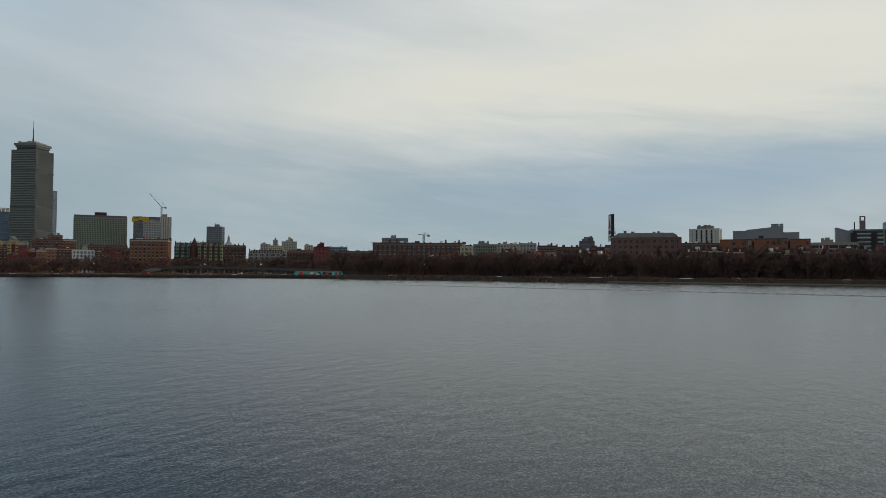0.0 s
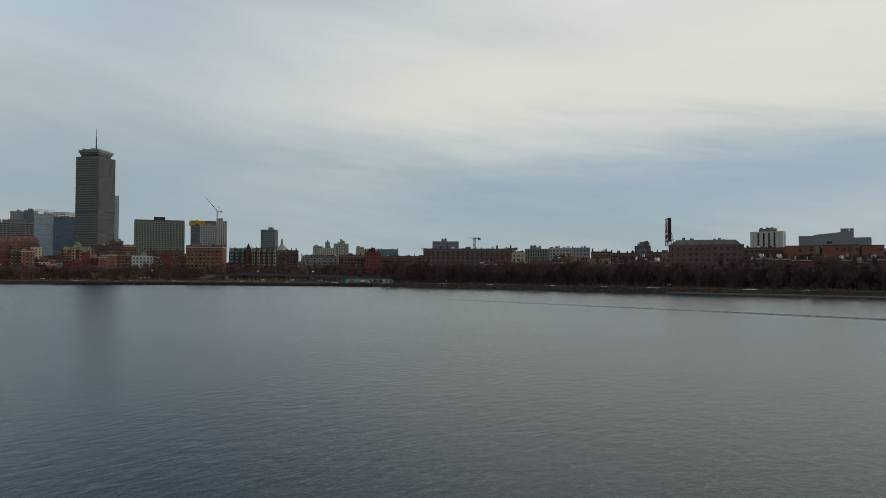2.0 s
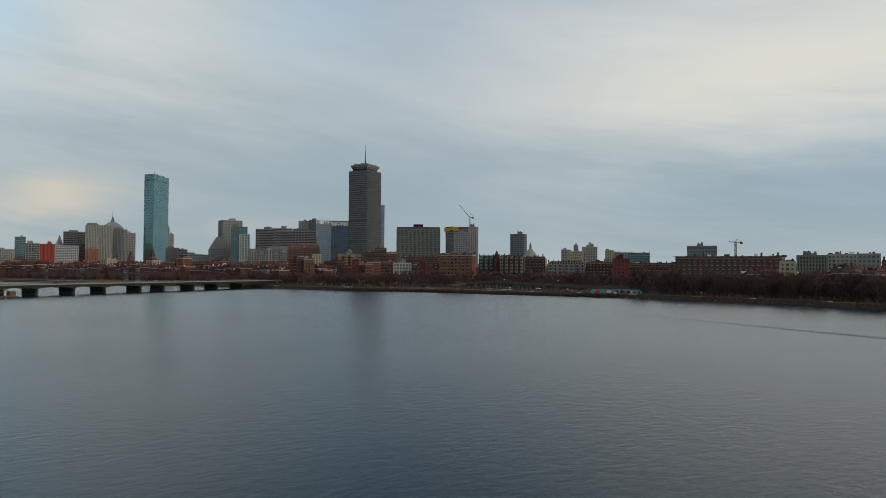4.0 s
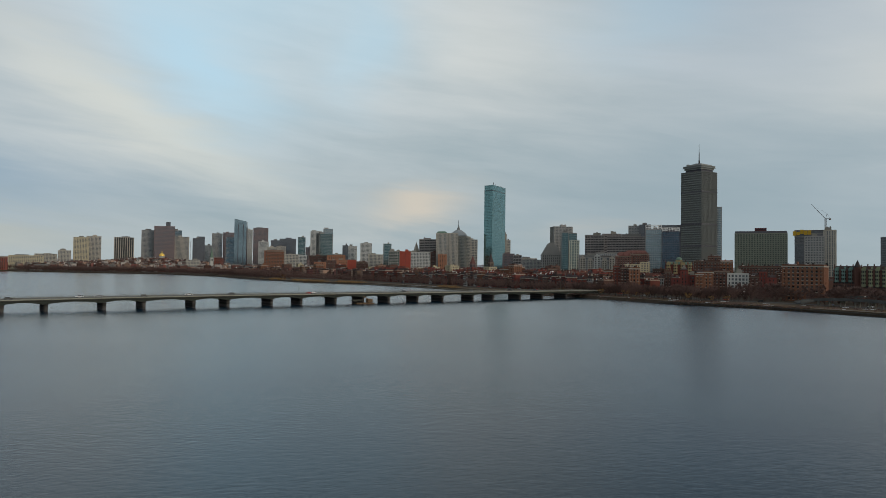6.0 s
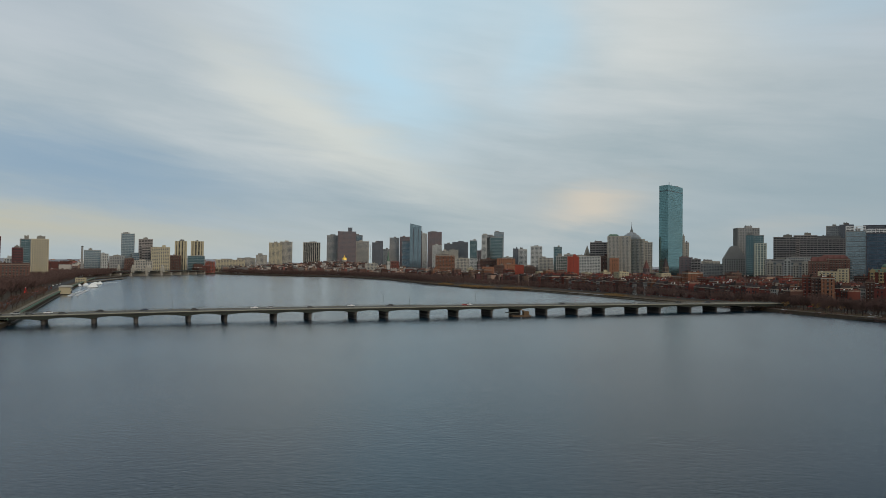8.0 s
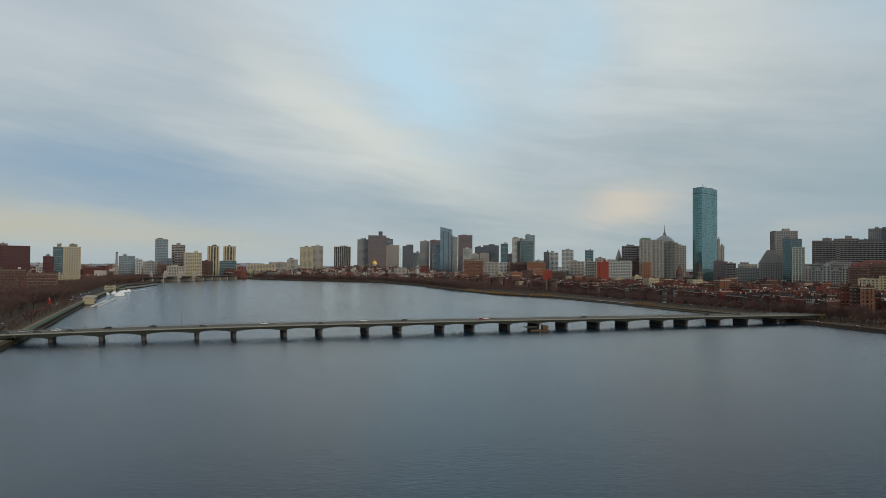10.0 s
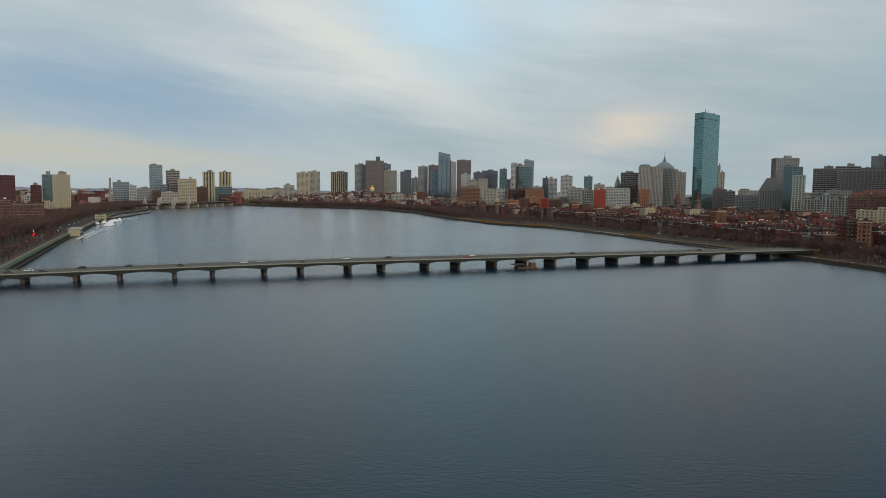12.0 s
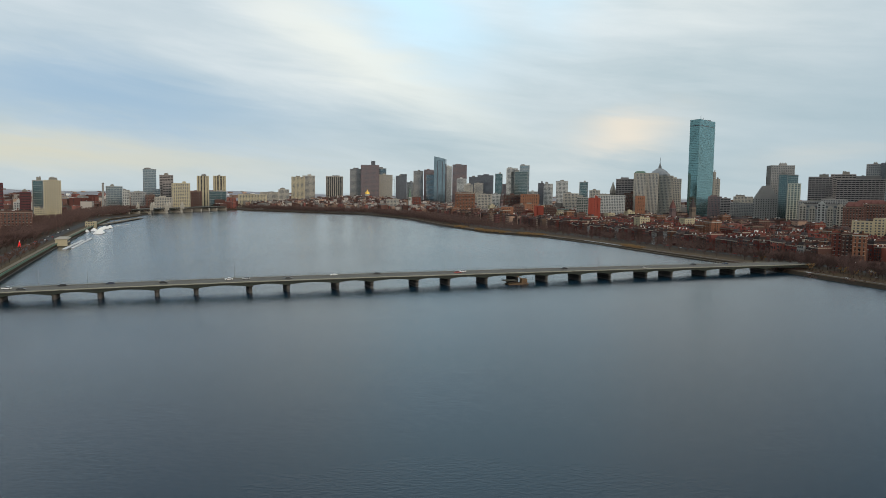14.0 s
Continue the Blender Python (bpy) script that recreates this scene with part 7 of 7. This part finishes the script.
def steeple(x, y, wide, wall_h, top, mat, roof_mat, label):
    ob = root("church_tower", x, y, 3, 19.5, label, "church")
    bm = bmesh.new()
    box(bm, 0, 0, -1, wide, wide, wall_h + 1)
    for z in (wall_h * 0.7, wall_h - 0.8):
        box(bm, 0, 0, z, wide + 0.8, wide + 0.8, 0.8)
    part("wall", bm, mat, ob)
    bm = bmesh.new()
    for s in (-wide / 4, wide / 4):
        box(bm, s, 0, wall_h * 0.76, wide * 0.22, wide + 0.3, wall_h * 0.16)
        box(bm, 0, s, wall_h * 0.76, wide + 0.3, wide * 0.22, wall_h * 0.16)
    part("belfry_opening", bm, M_DARK_METAL, ob)
    bm = bmesh.new()
    box(bm, 0, 0, wall_h, wide, wide, top - wall_h, 0, 0.03)
    part("spire", bm, roof_mat, ob)


def chimney_stack(x, y, h, wide, mat, label):
    ob = root("chimney_stack", x, y, 3, 0, label, "chimney")
    bm = bmesh.new()
    tube(bm, 0, 0, -1, h, wide / 2, wide * 0.36, 12)
    part("shaft", bm, mat, ob)
    bm = bmesh.new()
    tube(bm, 0, 0, h - 1.2, h, wide * 0.45, wide * 0.45, 12)
    part("rim", bm, M_DARK_METAL, ob)


def gabled_block():
    ob = root("gabled_block", 1470, -577, 3, -18, "grey stone office block with a tall gable", "building")
    bm = bmesh.new()
    prism(bm, [(-24, -22), (24, -22), (24, 22), (-24, 22)], -1, 56)
    part("wall", bm, W_GREY, ob)
    bm = bmesh.new()
    v = [bm.verts.new(p) for p in ((-24, -22, 56), (24, -22, 56), (24, 22, 56), (-24, 22, 56), (-24, -7, 82), (24, -7, 82), (24, 7, 82), (-24, 7, 82))]
    for f in ((0, 1, 5, 4), (4, 5, 6, 7), (3, 7, 6, 2), (0, 4, 7, 3), (1, 2, 6, 5)):
        bm.faces.new([v[i] for i in f])
    part("roof", bm, W_GREY, ob)
    bm = bmesh.new()
    for f in range(15):
        for c in range(9):
            box(bm, -24.05, -18 + 4.5 * c, 3 + f * 3.6, 0.3, 2.0, 1.9)
            box(bm, -20 + 5 * c, 22.05, 3 + f * 3.6, 2.0, 0.3, 1.9)
    part("fenestration", bm, G_DARK, ob, kind="stuff")


roof_sign()
luffing_crane(948, -849, 60, 116, (962, -833, 141), "dark luffing tower crane on the unfinished tower")
luffing_crane(377, -751, 30, 52, (383, -746, 52.4), "far hammerhead tower crane above the roofs")
luffing_crane(3174, 405, 2.4, 122, (3180, 390, 140), "far tower crane between the office towers")
dome_church()
gabled_block()
steeple(1440, -424, 9, 37, 56, W_CORNICE, M_SLATE, "brown stone church tower with a pointed roof")
steeple(1547, -413, 10, 34, 52, W_BROWN, M_REDROOF, "brown stone church tower with red roof")
steeple(1968, -360, 12, 72, 97, W_BEIGE, W_BEIGE, "pale stone tower with a pointed top")
steeple(2288, 237, 9, 45, 78, W_WHITE, M_COPPER, "slender church steeple with green spire")
steeple(2200, -60, 8, 40, 70, W_BROWN, M_SLATE, "slender brown church steeple")
chimney_stack(1880, 1042, 74, 7, W_GREY, "grey power station chimney stack")


# ---- boathouse, floats and covered boats ----
def boathouse():
    ob = root("boathouse", 716, 430, 0.6, 25, "tan two-storey boathouse on the river wall", "boathouse")
    bm = bmesh.new()
    box(bm, 0, 0, 0, 24, 11, 7.2)
    part("wall", bm, W_TAN, ob)
    bm = bmesh.new()
    box(bm, 0, 0, 7.2, 26, 13, 0.5)
    box(bm, 0, 0, 7.7, 25, 12, 1.2, 0, 0.7)
    part("roof", bm, W_BEIGE, ob)
    for c in range(7):
        bm = bmesh.new()
        box(bm, -9.6 + 3.2 * c, -5.52, 0.4, 2.3, 0.2, 2.8)
        part("bay_door", bm, M_DARK_METAL, ob)
        bm = bmesh.new()
        box(bm, -9.6 + 3.2 * c, -5.52, 4.6, 2.1, 0.2, 1.6)
        part("window", bm, G_DARK, ob)


def float_dock(x0, y0, x1, y1, wide, label):
    length, yaw = math.hypot(x1 - x0, y1 - y0), math.degrees(math.atan2(y1 - y0, x1 - x0))
    ob = root("float_dock", (x0 + x1) / 2, (y0 + y1) / 2, 0, yaw, label, "dock")
    n = max(2, int(length / 9))
    for i in range(n):
        bm = bmesh.new()
        box(bm, -length / 2 + length * (i + 0.5) / n, 0, -0.3, length / n - 0.25, wide, 0.85)
        part("float_section", bm, M_SNOW, ob)


def covered_boats(x, y, w, d, h, yaw, seed):
    ob = root("covered_boats", x, y, 0.3, yaw, "boats wrapped in white covers on a float", "boats", "covered boats by the pavilion")
    rng = random.Random(seed)
    bm = bmesh.new()
    n, m = 14, 8
    grid = [[bm.verts.new(((i / n - 0.5) * w, (j / m - 0.5) * d, max(0, h * (1 - abs(2 * i / n - 1) ** 3) * (1 - abs(2 * j / m - 1) ** 2) * rng.uniform(0.55, 1.1)))) for j in range(m + 1)] for i in range(n + 1)]
    for i in range(n):
        for j in range(m):
            bm.faces.new((grid[i][j], grid[i + 1][j], grid[i + 1][j + 1], grid[i][j + 1]))
    part("white_cover", bm, M_WHITE, ob)
    bm = bmesh.new()
    box(bm, 0, 0, -0.8, w + 3, d + 3, 0.7)
    part("float", bm, M_STEEL, ob)


boathouse()
float_dock(676, 404, 800, 458, 3.6, "long white floating dock beside the boathouse")
float_dock(690, 404, 835, 468, 3.0, "second white floating dock beside the boathouse")
for k, (bx, by, bw, bd, bh) in enumerate(((918, 508, 16, 12, 4), (936, 516, 20, 13, 5.5), (956, 526, 14, 10, 3.5), (985, 552, 22, 8, 3.5), (1012, 556, 18, 9, 3.2), (1040, 566, 22, 11, 4), (1064, 572, 16, 8, 4), (955, 545, 14, 6, 3))):
    covered_boats(bx, by, bw, bd, bh, 25, k)
tower("sailing_pavilion", 1060, 600, 26, 14, 7, 25, S_TAN, "low tan sailing pavilion by the water", 1.5, 0)
float_dock(1110, 590, 1175, 600, 2.4, "narrow floating jetty by the pavilion")


def long_pier():
    ob = root("river_pier", 1267, 659, 0, 15.5, "long dark wooden pier on the north bank", "pier")
    bm = bmesh.new()
    box(bm, 0, 0, 1.6, 300, 9, 0.8)
    part("pier_deck", bm, M_PATH, ob)
    for i in range(38):
        bm = bmesh.new()
        tube(bm, -146 + i * 8, -4, -2, 1.7, 0.5, 0.5, 6)
        part("pile", bm, M_DARK_METAL, ob)


long_pier()


# ---- work float under the bridge ----
def work_float():
    p = BRIDGE_AT + BRIDGE_WAY * 122
    ob = root("work_float", p.x - 11, p.y - 5, 0, BRIDGE_YAW, "rusty brown work float with a small crane under the bridge", "barge")
    tan = surface("rusty_brown", (0.13, 0.085, 0.05), rough=0.7, vary=0.4, scale=0.6)
    bm = bmesh.new()
    box(bm, 1, 0, -0.4, 15, 6, 1.2)
    part("hull", bm, tan, ob)
    bm = bmesh.new()
    box(bm, -5, 0, 2.6, 9, 5, 0.5)
    beam(bm, (-3, 0, 1), (-9, 0, 2.8), 0.4)
    part("platform", bm, M_STEEL, ob)
    bm = bmesh.new()
    box(bm, 6, 0, 1.0, 4.2, 3, 2.6)
    beam(bm, (6, 0, 3), (1, 0, 5.5), 0.5)
    part("crane_cab", bm, tan, ob)


work_float()


# ---- bridge lamps and cars ----
def lamp_post():
    ob = root("street_lamp", 0, 0, -60, 0, "slender dark street lamp on the bridge", "street lamp", "bridge lamps")
    bm = bmesh.new()
    tube(bm, 0, 0, -0.1, 0.9, 0.28, 0.2)
    tube(bm, 0, 0, 0.9, 8.6, 0.075, 0.05)
    part("pole", bm, M_RAIL, ob)
    bm = bmesh.new()
    beam(bm, (0, 0, 8.5), (1.3, 0, 8.9), 0.08)
    part("arm", bm, M_RAIL, ob)
    bm = bmesh.new()
    box(bm, 1.6, 0, 8.8, 0.8, 0.3, 0.18)
    part("lamp_head", bm, M_STEEL, ob)
    return ob


def on_bridge(s, across, up=0.0):
    side = Vector((-BRIDGE_WAY.y, BRIDGE_WAY.x, 0))
    p = BRIDGE_AT + BRIDGE_WAY * s + side * across
    return p.x, p.y, deck_z(s) + up


first = lamp_post()
for i, s in enumerate(range(-240, 372, 26)):
    side = 1 if i % 2 else -1
    m = pose(*on_bridge(s, side * 9.6, 0.2), 0, 0, BRIDGE_YAW + (-90 if side > 0 else 90))
    if i:
        copy_thing(first, m)
    else:
        first.matrix_basis = m


def road_lamp():
    ob = root("road_lamp", 0, 0, -60, 0, "lit street lamp beside the river road", "street lamp", "lit lamps on the river road")
    bm = bmesh.new()
    tube(bm, 0, 0, -0.1, 8.0, 0.11, 0.07)
    beam(bm, (0, 0, 7.9), (0, 1.4, 8.2), 0.1)
    part("pole", bm, M_DARK_METAL, ob)
    lit, nt, b = material("lit_lamp_glass")
    b.inputs["Emission Color"].default_value = (1.0, 0.93, 0.82, 1)
    b.inputs["Emission Strength"].default_value = 1.5
    bm = bmesh.new()
    box(bm, 0, 1.7, 8.0, 0.5, 0.8, 0.25)
    part("lamp_head", bm, lit, ob, "glowing white lamp head")
    return ob


lamp_ob = road_lamp()
for k, (px, py) in enumerate(along(SHORE_SOUTH, 50, 61, -120, 640, 12, 4)):
    if k:
        copy_thing(lamp_ob, pose(px, py, GROUND, 0, 0, 0))
    else:
        lamp_ob.matrix_basis = pose(px, py, GROUND, 0, 0, 0)


def car(name, paint, label):
    ob = root("car", 0, 0, -60, 0, label, "car", "cars on the roads")
    bm = bmesh.new()
    prism_side = [(-2.25, 0.35), (2.25, 0.35), (2.3, 0.8), (1.2, 0.95), (-2.1, 1.0), (-2.3, 0.7)]
    rows = [[bm.verts.new((x, y, z)) for x, z in prism_side] for y in (-0.9, 0.9)]
    bm.faces.new(rows[0])
    bm.faces.new(rows[1][::-1])
    for i in range(6):
        j = (i + 1) % 6
        bm.faces.new((rows[0][j], rows[0][i], rows[1][i], rows[1][j]))
    box(bm, -0.45, 0, 1.38, 1.9, 1.35, 0.08)
    part("body", bm, paint, ob)
    bm = bmesh.new()
    box(bm, -0.4, 0, 0.92, 3.0, 1.62, 0.5, 0, 0.72)
    part("glasshouse", bm, G_DARK, ob)
    for x in (-1.45, 1.4):
        for y in (-0.85, 0.85):
            bm = bmesh.new()
            n = 10
            ring = [[bm.verts.new((x + 0.33 * math.cos(t), y + o, 0.33 + 0.33 * math.sin(t))) for t in [6.283 * k / n for k in range(n)]] for o in (-0.11, 0.11)]
            bm.faces.new(ring[0][::-1])
            bm.faces.new(ring[1])
            for i in range(n):
                j = (i + 1) % n
                bm.faces.new((ring[0][i], ring[0][j], ring[1][j], ring[1][i]))
            bmesh.ops.recalc_face_normals(bm, faces=bm.faces)
            part("wheel", bm, M_DARK_METAL, ob)
    return ob


def paint(name, colour):
    m, nt, b = material(name)
    b.inputs["Base Color"].default_value = (*colour, 1)
    b.inputs["Roughness"].default_value = 0.3
    b.inputs["Coat Weight"].default_value = 0.6
    return m


def park_cars():
    rng = random.Random(21)
    kinds = [car("car", paint("white_car_paint", (0.75, 0.75, 0.74)), "white saloon car on the road"), car("car", paint("black_car_paint", (0.015, 0.015, 0.017)), "black saloon car on the road"),
             car("car", paint("silver_car_paint", (0.38, 0.39, 0.40)), "silver grey saloon car on the road"), car("car", paint("red_car_paint", (0.45, 0.03, 0.025)), "red saloon car on the road"),
             car("car", paint("dark_blue_car_paint", (0.03, 0.045, 0.08)), "dark blue saloon car on the road")]
    used = set()

    def put(kind, m):
        if kind.name in used:
            copy_thing(kind, m)
        else:
            used.add(kind.name)
            kind.matrix_basis = m

    order = [2, 0, 1, 0, 4, 0, 2, 1, 1, 4, 2, 1, 0, 1, 0, 0, 1, 2, 0, 1, 1, 4, 1, 0, 2, 1, 0, 1, 3, 0, 1, 2, 1, 4]
    spots = [-295, -273, -263, -244, -232, -219, -207, -184, -288, -279, -268, -258, -250, -238, -226, -212, -200, -192, -176, -168, -150, -126, -98, -62, -52, -28, 2, 30, 84, 89, 168, 232, 286, 318]
    for i, (k, s) in enumerate(zip(order, spots)):
        lane = (2.0, -2.0, 5.2, -5.2)[(i * 7 + i // 3) % 4]
        put(kinds[k], pose(*on_bridge(s, lane), 0, 0, BRIDGE_YAW + (0 if lane < 0 else 180)))
    for x, y in along(SHORE_SOUTH, 58, 27, -120, 1000, 2, 3):
        put(rng.choice(kinds), pose(x, y, GROUND + 0.1, 0, 0, rng.uniform(-8, 8) + (20 if x > 450 else 0)))
    for x, y in along(SHORE_NORTH, 22, 24, 380, 1000, 4, 3):
        put(rng.choice(kinds), pose(x, y, GROUND + 0.1, 0, 0, 25 + rng.uniform(-4, 4)))


park_cars()


# ---- small tree strung with red lights ----
def lit_tree():
    ob = root("lit_tree", 658, 437, GROUND, 0, "small tree strung with glowing red lights", "tree")
    bm = bmesh.new()
    tube(bm, 0, 0, -0.1, 6.4, 0.14, 0.04)
    part("trunk", bm, M_BARK, ob)
    glow_mat, nt, b = material("red_bulb")
    b.inputs["Base Color"].default_value = (0.6, 0.02, 0.02, 1)
    b.inputs["Emission Color"].default_value = (1.0, 0.03, 0.03, 1)
    b.inputs["Emission Strength"].default_value = 0.5
    star_mat, nt, b = material("white_bulb")
    b.inputs["Emission Color"].default_value = (1, 0.95, 0.9, 1)
    b.inputs["Emission Strength"].default_value = 2.0
    rng = random.Random(2)
    bm = bmesh.new()
    for i in range(170):
        z = rng.uniform(0.8, 5.8)
        r = 1.7 * (1 - z / 6.6) * rng.uniform(0.7, 1.05)
        a = rng.uniform(0, 6.28)
        box(bm, r * math.cos(a), r * math.sin(a), z, 0.22, 0.22, 0.22)
    part("light_string", bm, glow_mat, ob, kind="stuff")
    bm = bmesh.new()
    box(bm, 0, 0, 6.3, 0.4, 0.4, 0.4)
    part("star_light", bm, star_mat, ob)


lit_tree()


# ---- netting and cranes' tower on the unfinished building ----
def netted_top():
    net = surface("yellow_netting", (0.42, 0.27, 0.03), rough=0.8, vary=0.35, scale=0.3)
    ob = root("safety_netting", 946, -817, 62, -132, "torn yellow safety netting round the unfinished floors", "netting")
    rng = random.Random(6)
    for i in range(5):
        bm = bmesh.new()
        box(bm, -22 + i * 5.4, -18.2, 32.5 - rng.uniform(5, 9), 5.0, 0.4, rng.uniform(4, 8))
        part("net_panel", bm, net, ob)
    for i in range(5):
        bm = bmesh.new()
        box(bm, 0, 0, 12 + i * 5.2, 45, 36.2, 0.7)
        part("floor_slab", bm, M_CONCRETE, ob)


netted_top()
